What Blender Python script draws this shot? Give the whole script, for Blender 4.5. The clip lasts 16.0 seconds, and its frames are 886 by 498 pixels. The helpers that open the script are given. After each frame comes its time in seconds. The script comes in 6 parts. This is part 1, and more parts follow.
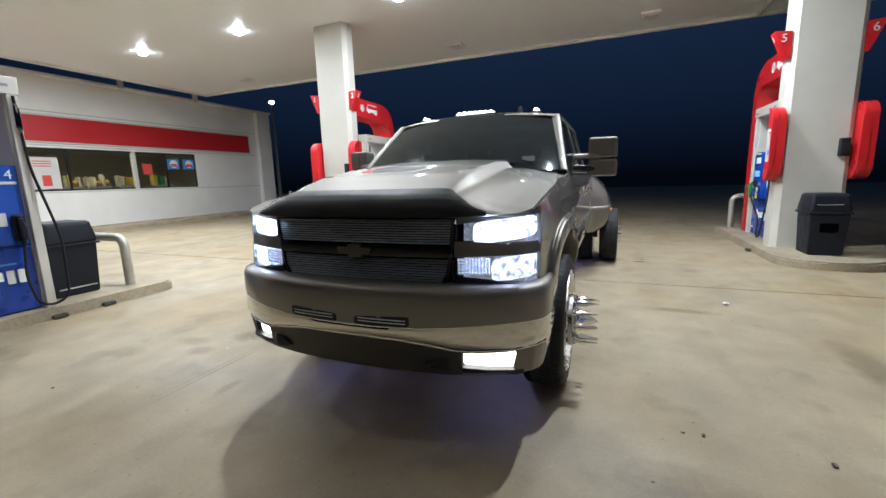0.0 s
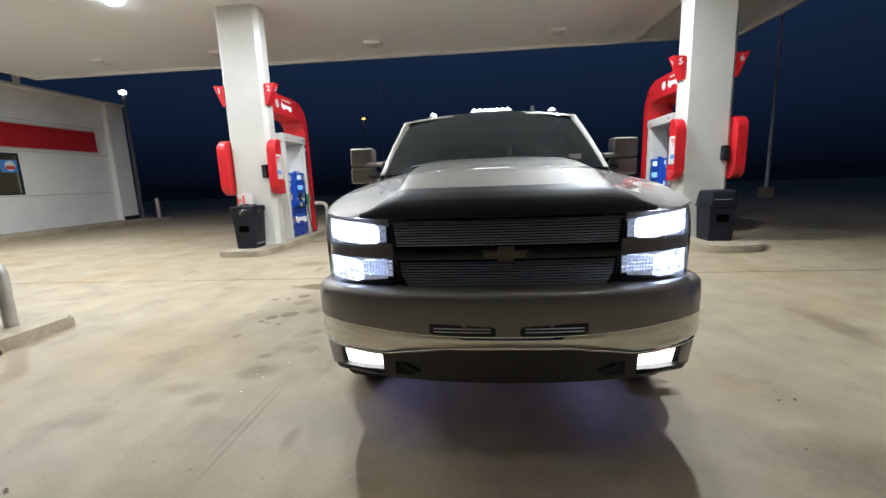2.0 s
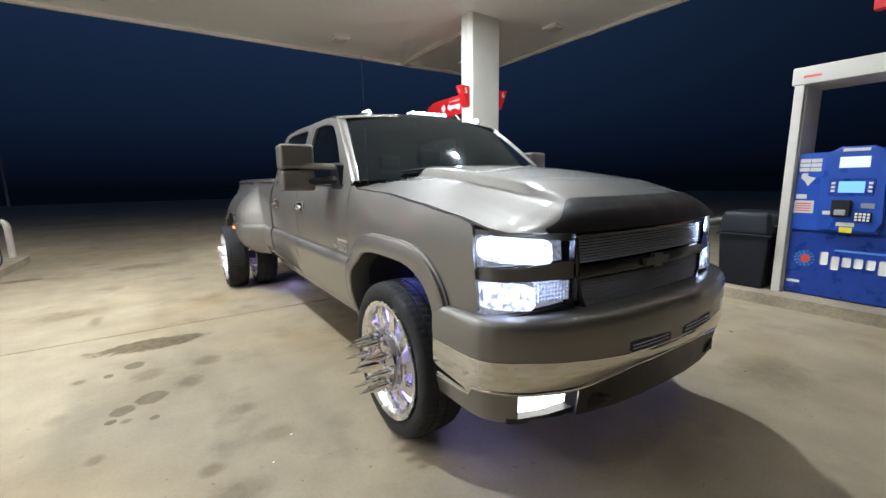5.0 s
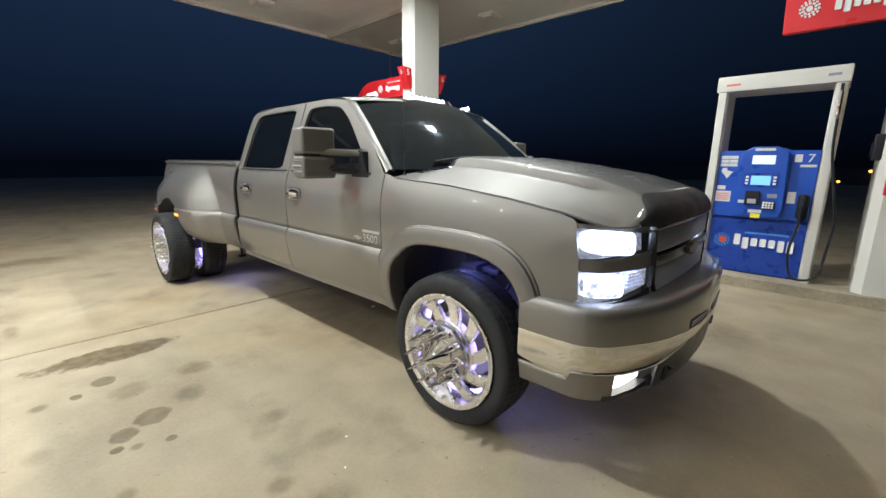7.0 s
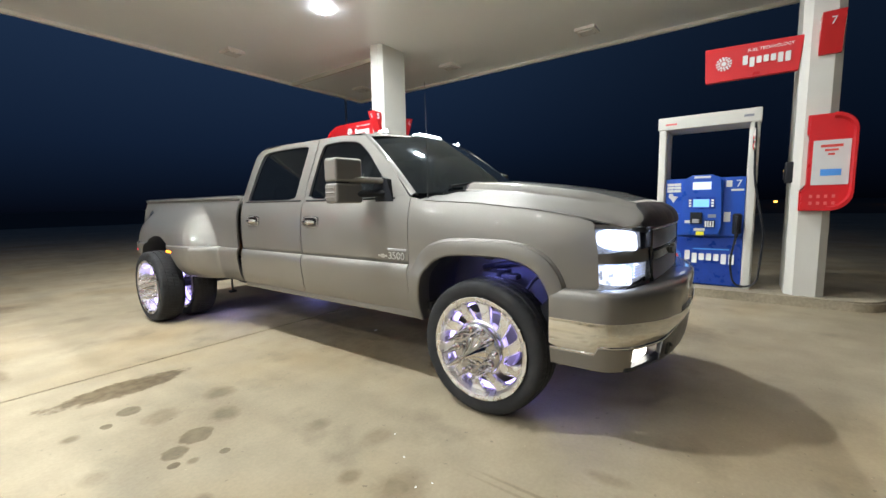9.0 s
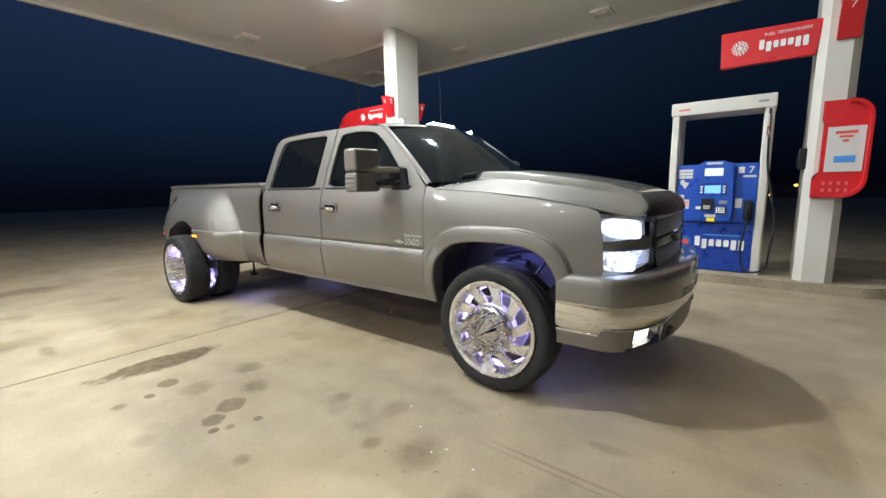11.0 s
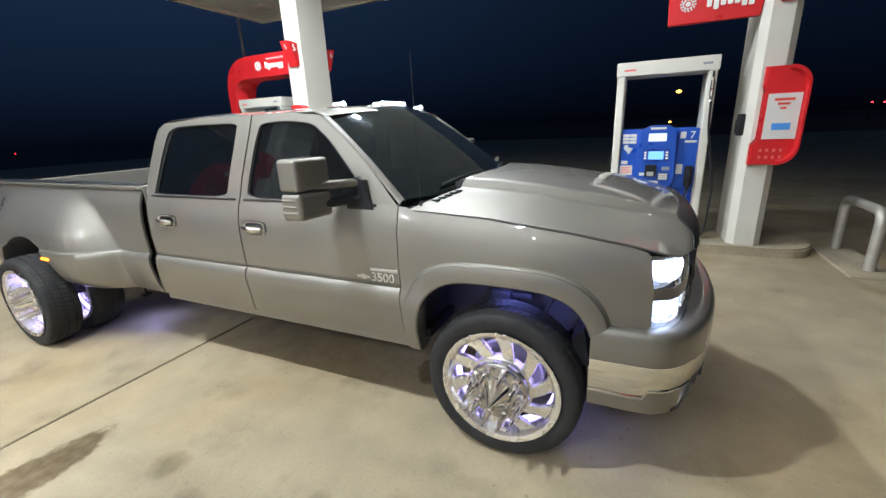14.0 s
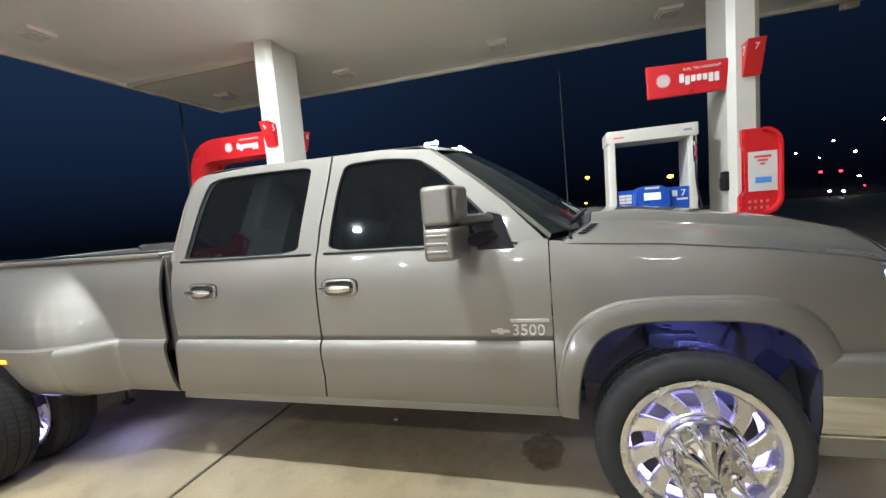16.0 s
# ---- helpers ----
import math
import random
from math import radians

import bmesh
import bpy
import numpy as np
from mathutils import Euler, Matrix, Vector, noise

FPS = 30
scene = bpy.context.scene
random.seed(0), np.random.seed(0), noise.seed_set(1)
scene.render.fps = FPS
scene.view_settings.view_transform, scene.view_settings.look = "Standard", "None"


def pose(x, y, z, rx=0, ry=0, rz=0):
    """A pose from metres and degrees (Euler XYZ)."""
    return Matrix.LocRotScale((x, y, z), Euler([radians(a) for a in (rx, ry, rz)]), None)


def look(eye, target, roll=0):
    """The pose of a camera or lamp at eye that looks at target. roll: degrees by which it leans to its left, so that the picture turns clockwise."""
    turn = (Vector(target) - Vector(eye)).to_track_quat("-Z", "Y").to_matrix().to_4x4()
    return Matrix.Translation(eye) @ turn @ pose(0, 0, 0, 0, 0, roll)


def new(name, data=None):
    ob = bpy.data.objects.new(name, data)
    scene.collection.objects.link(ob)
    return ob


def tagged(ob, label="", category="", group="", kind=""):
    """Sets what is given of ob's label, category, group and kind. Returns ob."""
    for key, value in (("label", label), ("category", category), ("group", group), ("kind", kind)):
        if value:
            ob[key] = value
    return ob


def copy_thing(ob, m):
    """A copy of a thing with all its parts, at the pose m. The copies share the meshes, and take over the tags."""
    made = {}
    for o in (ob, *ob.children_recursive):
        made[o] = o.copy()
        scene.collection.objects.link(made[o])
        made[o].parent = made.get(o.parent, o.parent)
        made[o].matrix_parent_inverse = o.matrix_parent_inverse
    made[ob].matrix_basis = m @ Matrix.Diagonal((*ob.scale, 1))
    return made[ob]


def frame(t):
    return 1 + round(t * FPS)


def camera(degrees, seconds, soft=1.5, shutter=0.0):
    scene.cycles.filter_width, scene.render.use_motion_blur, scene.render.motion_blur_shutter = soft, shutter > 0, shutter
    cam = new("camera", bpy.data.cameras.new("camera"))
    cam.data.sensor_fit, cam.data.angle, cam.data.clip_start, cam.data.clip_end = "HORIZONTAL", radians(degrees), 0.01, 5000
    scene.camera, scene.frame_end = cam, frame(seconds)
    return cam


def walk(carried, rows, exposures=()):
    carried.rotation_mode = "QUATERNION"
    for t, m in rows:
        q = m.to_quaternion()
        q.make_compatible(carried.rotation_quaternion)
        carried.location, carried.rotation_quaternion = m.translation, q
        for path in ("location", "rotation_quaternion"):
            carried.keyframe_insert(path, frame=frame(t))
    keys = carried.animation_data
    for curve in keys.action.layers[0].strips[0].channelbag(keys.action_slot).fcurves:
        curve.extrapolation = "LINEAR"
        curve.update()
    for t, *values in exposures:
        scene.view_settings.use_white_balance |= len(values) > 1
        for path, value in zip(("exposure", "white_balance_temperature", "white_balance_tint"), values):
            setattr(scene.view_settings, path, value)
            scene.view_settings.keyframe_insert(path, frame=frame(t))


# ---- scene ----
cam = camera(94.7, 16.0)
METRES, EYE, TILT, LEAN, TURN = 8.0, 1.44, 0.0, 0.0, 22.2
ROWS = [
    (0.0, 0.0, 0.0, 0.0, -0.3, -9.76, 1.72),
    (0.5, -0.0432, 0.0129, -0.0029, -5.26, -10.88, 1.92),
    (1.0, -0.0842, 0.0231, -0.0028, -9.18, -11.0, 1.56),
    (1.5, -0.1301, 0.0326, 0.0029, -12.78, -9.84, 0.67),
    (2.0, -0.1678, 0.0557, -0.0004, -17.59, -9.74, 2.06),
    (2.5, -0.203, 0.0815, 0.0003, -23.09, -11.27, 2.46),
    (3.0, -0.2429, 0.1106, 0.0025, -29.93, -10.73, 1.72),
    (3.5, -0.2706, 0.1425, 0.0009, -36.04, -10.8, 1.66),
    (4.0, -0.2949, 0.183, 0.0014, -41.78, -12.07, 2.72),
    (4.5, -0.3207, 0.2156, 0.0026, -49.34, -10.22, 1.93),
    (7.0, -0.3951, 0.341, 0.0117, -69.07, -11.96, -0.55),
    (7.5, -0.3938, 0.3617, 0.0113, -70.92, -10.52, 0.2),
    (8.0, -0.3935, 0.3836, 0.0072, -73.96, -6.17, 0.86),
    (8.5, -0.4189, 0.3876, -0.0031, -76.39, -5.35, 0.2),
    (9.0, -0.4571, 0.3846, -0.0046, -76.0, -6.28, 0.97),
    (11.5, -0.4772, 0.3817, 0.0056, -73.46, -10.61, 0.93),
    (12.0, -0.4546, 0.3879, 0.0197, -74.16, -17.65, 2.27),
    (12.5, -0.4265, 0.3902, 0.0455, -75.52, -19.65, 3.46),
    (13.0, -0.4048, 0.4022, 0.0569, -79.12, -20.12, 2.62),
    (13.5, -0.3948, 0.4307, 0.0623, -84.12, -17.67, 3.83),
    (14.0, -0.3855, 0.4576, 0.0556, -87.48, -16.73, 2.38),
    (14.5, -0.3633, 0.485, 0.046, -93.16, -11.61, 2.02),
    (15.0, -0.3489, 0.5211, 0.0358, -94.52, -6.58, 2.94),
    (15.5, -0.348, 0.5646, 0.0293, -95.63, -4.62, 4.75),
    (16.0, -0.338, 0.5966, 0.025, -96.88, -5.29, 4.68),
]
walk(cam, [(t, pose(0, 0, EYE, TILT, LEAN, TURN) @ pose(METRES * x, METRES * y, METRES * z, 90 + pitch, roll, yaw)) for t, x, y, z, yaw, pitch, roll in ROWS],
     [(0.0, 0.04, 6150, 13), (4.5, 0.16, 6150, 13), (7.0, 0.25, 6400, 11), (9.0, 0.38, 6400, 11), (11.5, 0.2, 6350, 11), (12.5, 0.05, 6300, 11), (13.5, 0.19, 6250, 11), (14.5, 0.43, 6250, 10), (16.0, 0.43, 6250, 10)])

# ---- night sky, lamps' colours ----
CX = -1.28          # the truck's middle line
CEIL = 5.12         # underside of the canopy
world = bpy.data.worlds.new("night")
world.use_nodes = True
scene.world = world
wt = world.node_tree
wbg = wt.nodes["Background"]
wco = wt.nodes.new("ShaderNodeTexCoord")
wsep = wt.nodes.new("ShaderNodeSeparateXYZ")
wramp = wt.nodes.new("ShaderNodeValToRGB")
wt.links.new(wco.outputs["Generated"], wsep.inputs[0])
wt.links.new(wsep.outputs["Z"], wramp.inputs[0])
wt.links.new(wramp.outputs[0], wbg.inputs[0])
wramp.color_ramp.elements[0].position, wramp.color_ramp.elements[0].color = 0.0, (0.0011, 0.0018, 0.0042, 1)
wramp.color_ramp.elements[1].position, wramp.color_ramp.elements[1].color = 0.35, (0.0082, 0.0178, 0.04, 1)
low = wramp.color_ramp.elements.new(0.13)
low.color = (0.0036, 0.0082, 0.0205, 1)
wglow = wt.nodes.new("ShaderNodeMapRange")       # the sky is set brighter towards the north
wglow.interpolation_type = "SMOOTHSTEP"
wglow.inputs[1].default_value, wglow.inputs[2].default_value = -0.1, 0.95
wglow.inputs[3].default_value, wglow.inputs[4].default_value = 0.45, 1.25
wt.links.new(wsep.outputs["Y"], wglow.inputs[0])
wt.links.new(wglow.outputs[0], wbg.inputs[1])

LAMP_X, LAMP_Y = (-12.0, -8.45, -4.1, 0.75, 4.87), (1.1, 4.4, 8.05, 11.5)
GRID = [(x, {-4.1: 4.95, 0.75: 4.6}.get(x, y) if y == 4.4 else y) for x in LAMP_X for y in LAMP_Y]
# (-8.45, 4.4) and (-12.0, 4.4) are unseen, added as lit for the left side
FULL = {(-12.0, 8.05): 330, (-8.45, 8.05): 115, (-4.1, 8.05): 120, (0.75, 8.05): 195, (-4.1, 4.95): 212, (0.75, 4.6): 208, (-8.45, 4.4): 105, (-12.0, 4.4): 130}
DIM = {(-8.45, 1.1): 10, (-4.1, 1.1): 9, (0.75, 1.1): 11}          # turned down, but not off


def area_lamp(name, m, size, power, colour, spread=180, size_y=0):
    data = bpy.data.lights.new(name, "AREA")
    data.energy, data.color, data.size, data.spread = power, colour, size, radians(spread)
    if size_y:
        data.shape, data.size_y = "RECTANGLE", size_y
    ob = new(name, data)
    ob.matrix_world = m
    return ob


for (lx, ly), power in [*FULL.items(), *DIM.items()]:
    area_lamp("canopy_lamp", pose(lx, ly, CEIL - 0.092), 0.15, power, (0.93, 1.0, 1.02))


# ---- materials ----
def mat(name, colour, rough=0.6, metal=0.0, vary=0.12, scale=6.0, fine=90.0, bump=0.15, coat=0.0, random=0.0, spec=0.5, depth=0.004):
    """A surface whose colour and gloss vary at two scales, with a fine relief."""
    m = bpy.data.materials.new(name)
    m.use_nodes = True
    nt = m.node_tree
    b = nt.nodes["Principled BSDF"]
    co = nt.nodes.new("ShaderNodeTexCoord")
    n1, n2 = nt.nodes.new("ShaderNodeTexNoise"), nt.nodes.new("ShaderNodeTexNoise")
    n1.inputs["Scale"].default_value, n1.inputs["Detail"].default_value = scale, 6
    n2.inputs["Scale"].default_value, n2.inputs["Detail"].default_value = fine, 4
    for n in (n1, n2):
        nt.links.new(co.outputs["Object"], n.inputs["Vector"])
    add = nt.nodes.new("ShaderNodeMath")
    add.operation = "MULTIPLY_ADD"
    nt.links.new(n2.outputs[0], add.inputs[0])
    add.inputs[1].default_value = 0.5
    nt.links.new(n1.outputs[0], add.inputs[2])
    ramp = nt.nodes.new("ShaderNodeMapRange")
    ramp.inputs[1].default_value, ramp.inputs[2].default_value = 0.4, 1.1
    ramp.inputs[3].default_value, ramp.inputs[4].default_value = 1 - vary, 1 + vary
    nt.links.new(add.outputs[0], ramp.inputs[0])
    hsv = nt.nodes.new("ShaderNodeHueSaturation")
    hsv.inputs["Color"].default_value = (*colour, 1)
    nt.links.new(ramp.outputs[0], hsv.inputs["Value"])
    if random:
        info, mul = nt.nodes.new("ShaderNodeObjectInfo"), nt.nodes.new("ShaderNodeMapRange")
        mul.inputs[3].default_value, mul.inputs[4].default_value = 1 - random, 1 + random
        nt.links.new(info.outputs["Random"], mul.inputs[0])
        m2 = nt.nodes.new("ShaderNodeMath")
        m2.operation = "MULTIPLY"
        nt.links.new(ramp.outputs[0], m2.inputs[0])
        nt.links.new(mul.outputs[0], m2.inputs[1])
        nt.links.new(m2.outputs[0], hsv.inputs["Value"])
    nt.links.new(hsv.outputs[0], b.inputs["Base Color"])
    rr = nt.nodes.new("ShaderNodeMapRange")
    rr.inputs[1].default_value, rr.inputs[2].default_value = 0.3, 0.7
    rr.inputs[3].default_value, rr.inputs[4].default_value = max(rough * 0.8, 0.01), min(rough * 1.25, 1)
    nt.links.new(n1.outputs[0], rr.inputs[0])
    nt.links.new(rr.outputs[0], b.inputs["Roughness"])
    b.inputs["Metallic"].default_value = metal
    b.inputs["Coat Weight"].default_value = coat
    b.inputs["Coat Roughness"].default_value = 0.025
    b.inputs["Specular IOR Level"].default_value = spec
    if bump:
        bp = nt.nodes.new("ShaderNodeBump")
        bp.inputs["Strength"].default_value, bp.inputs["Distance"].default_value = bump, depth
        nt.links.new(n2.outputs[0], bp.inputs["Height"])
        nt.links.new(bp.outputs[0], b.inputs["Normal"])
    return m


def glow(name, colour, strength):
    m = bpy.data.materials.new(name)
    m.use_nodes = True
    b = m.node_tree.nodes["Principled BSDF"]
    b.inputs["Base Color"].default_value = (*colour, 1)
    b.inputs["Emission Color"].default_value = (*colour, 1)
    b.inputs["Emission Strength"].default_value = strength
    return m


def glass(name, tint, gloss=1.0, rough=0.01, ior=1.5, sky_haze=None):
    m = bpy.data.materials.new(name)
    m.use_nodes = True
    nt = m.node_tree
    nt.nodes.remove(nt.nodes["Principled BSDF"])
    tr, gl, mix = nt.nodes.new("ShaderNodeBsdfTransparent"), nt.nodes.new("ShaderNodeBsdfGlossy"), nt.nodes.new("ShaderNodeMixShader")
    fr = nt.nodes.new("ShaderNodeFresnel")
    fr.inputs["IOR"].default_value = ior
    tr.inputs[0].default_value = (*tint, 1)
    gl.inputs[0].default_value, gl.inputs["Roughness"].default_value = (gloss * 0.9, gloss, gloss * 1.05, 1), rough
    nt.links.new(fr.outputs[0], mix.inputs[0])
    nt.links.new(tr.outputs[0], mix.inputs[1])
    nt.links.new(gl.outputs[0], mix.inputs[2])
    last = mix
    # a faint diffuse layer stands in for dim sky reflected in the glass
    if sky_haze:
        haze, both = nt.nodes.new("ShaderNodeBsdfDiffuse"), nt.nodes.new("ShaderNodeAddShader")
        haze.inputs[0].default_value = (*sky_haze, 1)
        nt.links.new(mix.outputs[0], both.inputs[0])
        nt.links.new(haze.outputs[0], both.inputs[1])
        last = both
    nt.links.new(last.outputs[0], nt.nodes["Material Output"].inputs[0])
    return m


def concrete(name, colour, stains):
    """Worn concrete: blotches, tyre wear, fine grit, and oil stains (x, y, half lengths, strength) with ragged rims."""
    m = mat(name, colour, 0.62, vary=0.0, bump=0.18, fine=55, depth=0.005)
    nt = m.node_tree
    b = nt.nodes["Principled BSDF"]
    geo = nt.nodes.new("ShaderNodeNewGeometry")

    def noise_at(scale, detail=5, stretch=None):
        n = nt.nodes.new("ShaderNodeTexNoise")
        n.inputs["Scale"].default_value, n.inputs["Detail"].default_value = scale, detail
        if stretch:
            mp = nt.nodes.new("ShaderNodeMapping")
            mp.inputs["Scale"].default_value = stretch
            nt.links.new(geo.outputs["Position"], mp.inputs[0])
            nt.links.new(mp.outputs[0], n.inputs["Vector"])
        else:
            nt.links.new(geo.outputs["Position"], n.inputs["Vector"])
        return n.outputs[0]

    def rng(x, a, b_, c, d):
        r = nt.nodes.new("ShaderNodeMapRange")
        for i, v in enumerate((a, b_, c, d)):
            r.inputs[i + 1].default_value = v
        nt.links.new(x, r.inputs[0])
        return r.outputs[0]

    def op(kind, x, y):
        o = nt.nodes.new("ShaderNodeMath")
        o.operation = kind
        for i, v in enumerate((x, y)):
            if isinstance(v, (int, float)):
                o.inputs[i].default_value = v
            else:
                nt.links.new(v, o.inputs[i])
        return o.outputs[0]

    value = rng(noise_at(0.35, 4), 0.3, 0.7, 0.86, 1.12)
    value = op("MULTIPLY", value, rng(noise_at(2.6, 7), 0.3, 0.7, 0.85, 1.1))
    value = op("MULTIPLY", value, rng(noise_at(1.2, 5, (2.2, 0.35, 1)), 0.54, 0.72, 1.0, 0.87))
    value = op("MULTIPLY", value, rng(noise_at(48, 3), 0.3, 0.7, 0.94, 1.05))
    value = op("MULTIPLY", value, rng(noise_at(2.1, 6), 0.58, 0.72, 1.0, 0.74))
    value = op("MULTIPLY", value, rng(noise_at(21, 3), 0.69, 0.74, 1.0, 0.66))
    value = op("MULTIPLY", value, rng(noise_at(30, 2, (1.0, 1.3, 1)), 0.74, 0.78, 1.0, 1.35))
    sep = nt.nodes.new("ShaderNodeSeparateXYZ")
    nt.links.new(geo.outputs["Position"], sep.inputs[0])
    ragged = op("ADD", op("MULTIPLY", noise_at(4.5, 5), 0.65), op("MULTIPLY", noise_at(16, 5), 0.35))
    mottle = rng(noise_at(14, 5), 0.35, 0.65, 0.78, 1.0)
    stain = None
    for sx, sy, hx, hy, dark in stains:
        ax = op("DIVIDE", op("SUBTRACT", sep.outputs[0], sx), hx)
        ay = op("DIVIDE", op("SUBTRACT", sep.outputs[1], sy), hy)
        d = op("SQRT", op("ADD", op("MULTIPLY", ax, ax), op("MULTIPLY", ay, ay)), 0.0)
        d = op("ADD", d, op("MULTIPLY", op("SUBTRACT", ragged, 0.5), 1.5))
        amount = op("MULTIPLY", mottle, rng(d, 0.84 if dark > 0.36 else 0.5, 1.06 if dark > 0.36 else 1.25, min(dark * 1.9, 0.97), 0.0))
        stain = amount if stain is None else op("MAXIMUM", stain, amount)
    hsv = b.inputs["Base Color"].links[0].from_node
    nt.links.new(value, hsv.inputs["Value"])

    def tinted(x, amount, colour):
        mx = nt.nodes.new("ShaderNodeMix")
        mx.data_type, mx.blend_type = "RGBA", "MULTIPLY"
        nt.links.new(amount, mx.inputs[0])
        nt.links.new(x, mx.inputs[6])
        mx.inputs[7].default_value = (*colour, 1)
        return mx.outputs[2]
    warm = tinted(hsv.outputs[0], rng(noise_at(0.55, 6), 0.5, 0.72, 0.0, 0.8), (0.95, 0.84, 0.66))
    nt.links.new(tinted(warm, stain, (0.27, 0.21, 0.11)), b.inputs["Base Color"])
    nt.links.new(rng(noise_at(0.8, 4), 0.35, 0.7, 0.72, 0.5), b.inputs["Roughness"])
    return m


STAINS = [(-3.57, 5.34, 0.45, 0.165, 0.56), (-3.67, 4.86, 0.075, 0.085, 0.42), (-3.16, 4.62, 0.11, 0.11, 0.35), (-3.56, 4.58, 0.13, 0.13, 0.3), (-3.83, 4.74, 0.035, 0.045, 0.45), (-3.54, 4.14, 0.1, 0.1, 0.42),
          (-3.69, 4.04, 0.075, 0.085, 0.42), (-3.74, 3.92, 0.032, 0.032, 0.5), (-3.51, 3.83, 0.03, 0.03, 0.4), (-3.66, 3.88, 0.035, 0.035, 0.35), (-4.01, 4.74, 0.05, 0.05, 0.35), (-3.03, 3.61, 0.08, 0.07, 0.22),
          (-3.25, 3.05, 0.065, 0.055, 0.28), (-3.16, 2.78, 0.15, 0.13, 0.24), (-3.77, 3.51, 0.045, 0.05, 0.28), (-4.03, 4.15, 0.07, 0.08, 0.18), (-3.5, 4.3, 0.42, 0.42, 0.12), (-3.85, 10.0, 0.5, 0.3, 0.35),
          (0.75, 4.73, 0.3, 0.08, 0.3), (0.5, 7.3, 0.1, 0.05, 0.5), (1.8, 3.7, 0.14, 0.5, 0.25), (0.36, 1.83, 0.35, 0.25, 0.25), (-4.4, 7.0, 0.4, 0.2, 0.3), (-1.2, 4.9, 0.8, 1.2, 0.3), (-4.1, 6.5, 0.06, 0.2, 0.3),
          (-1.68, 3.57, 0.22, 0.14, 0.45), (-5.4, 9.8, 0.3, 0.12, 0.4), (5.4, 6.1, 0.4, 0.15, 0.4), (-3.6, 2.5, 0.2, 0.09, 0.2), (-3.3, 4.27, 0.1, 0.13, 0.36), (-2.9, 3.2, 0.12, 0.09, 0.18), (-2.83, 2.1, 0.012, 0.46, 0.2), (-2.88, 2.15, 0.01, 0.44, 0.17), (-3.17, 2.8, 0.1, 0.1, 0.3), (-3.25, 3.05, 0.06, 0.05, 0.3), (-3.3, 2.36, 0.12, 0.1, 0.2), (-2.51, 1.95, 0.05, 0.12, 0.2)]
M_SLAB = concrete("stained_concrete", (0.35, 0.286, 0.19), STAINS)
M_KERB = mat("kerb_concrete", (0.35, 0.295, 0.21), 0.75, vary=0.5, scale=2.2, bump=0.4, fine=30)
M_BIN = mat("slate_plastic", (0.012, 0.014, 0.02), 0.5, vary=0.2, bump=0.1, spec=0.24)
M_GROUND = mat("dark_ground", (0.055, 0.05, 0.04), 0.9, vary=0.35, scale=0.3, fine=12, bump=0.5)
M_CEIL = mat("canopy_white_metal", (0.905, 0.93, 0.935), 0.34, vary=0.015, scale=0.35, fine=30, bump=0, spec=0.6)
for lk in list(M_CEIL.node_tree.nodes["Principled BSDF"].inputs["Roughness"].links):
    M_CEIL.node_tree.links.remove(lk)
M_CEIL.node_tree.nodes["Principled BSDF"].inputs["Roughness"].default_value = 0.34
M_WHITE = mat("white_painted_metal", (0.62, 0.6, 0.54), 0.38, vary=0.06, scale=2.5, bump=0.04)
M_BWALL = mat("white_wall_panel", (0.86, 0.84, 0.8), 0.5, vary=0.08, scale=1.2, bump=0.08)
M_RED = mat("red_sign_panel", (0.62, 0.02, 0.025), 0.32, vary=0.08, scale=3, bump=0.03)
M_REDBAND = mat("red_fascia_band", (0.5, 0.02, 0.025), 0.45, vary=0.1, scale=2, bump=0.03)
M_BLUE = mat("blue_pump_panel", (0.012, 0.075, 0.42), 0.33, vary=0.12, scale=5, bump=0.03)
M_BLUE2 = mat("deep_blue_panel", (0.01, 0.05, 0.33), 0.3, vary=0.3, scale=9, bump=0.03)
M_GREY = mat("grey_metal", (0.42, 0.42, 0.42), 0.4, 0.6, vary=0.12, bump=0.05)
M_STEEL = mat("brushed_steel_pipe", (0.5, 0.47, 0.42), 0.45, 0.5, vary=0.2, bump=0.1)
M_POLE = mat("pale_galvanised_pole", (0.6, 0.6, 0.62), 0.6, 0.0, vary=0.12, bump=0.05)
M_BLACK = mat("black_plastic", (0.013, 0.014, 0.018), 0.45, vary=0.25, bump=0.15, spec=0.32)
M_RUBBER = mat("tyre_rubber", (0.014, 0.014, 0.015), 0.72, vary=0.3, scale=8, bump=0.3)
M_PAPER = mat("white_paper", (0.66, 0.645, 0.62), 0.6, vary=0.05, bump=0)
M_INK = mat("grey_print", (0.25, 0.26, 0.3), 0.6, bump=0)
M_REDINK = mat("red_print", (0.7, 0.08, 0.06), 0.6, bump=0)
M_SKYINK = mat("sky_blue_print", (0.08, 0.3, 0.75), 0.5, bump=0)
M_LETTER = mat("white_lettering", (0.85, 0.85, 0.83), 0.4, vary=0.02, bump=0)
M_YELLOW = mat("yellow_label", (0.85, 0.75, 0.03), 0.5, bump=0)
M_GREEN = mat("green_nozzle", (0.02, 0.22, 0.08), 0.4, bump=0.05)
M_PAINT = mat("pewter_metallic_paint", (0.228, 0.215, 0.192), 0.555, 0.8, vary=0.05, scale=1.5, fine=700, bump=0, coat=1.0, depth=0.001)
M_PAINT.node_tree.nodes["Principled BSDF"].inputs["Coat Roughness"].default_value = 0.02
for lk in list(M_PAINT.node_tree.nodes["Principled BSDF"].inputs["Roughness"].links):
    M_PAINT.node_tree.links.remove(lk)
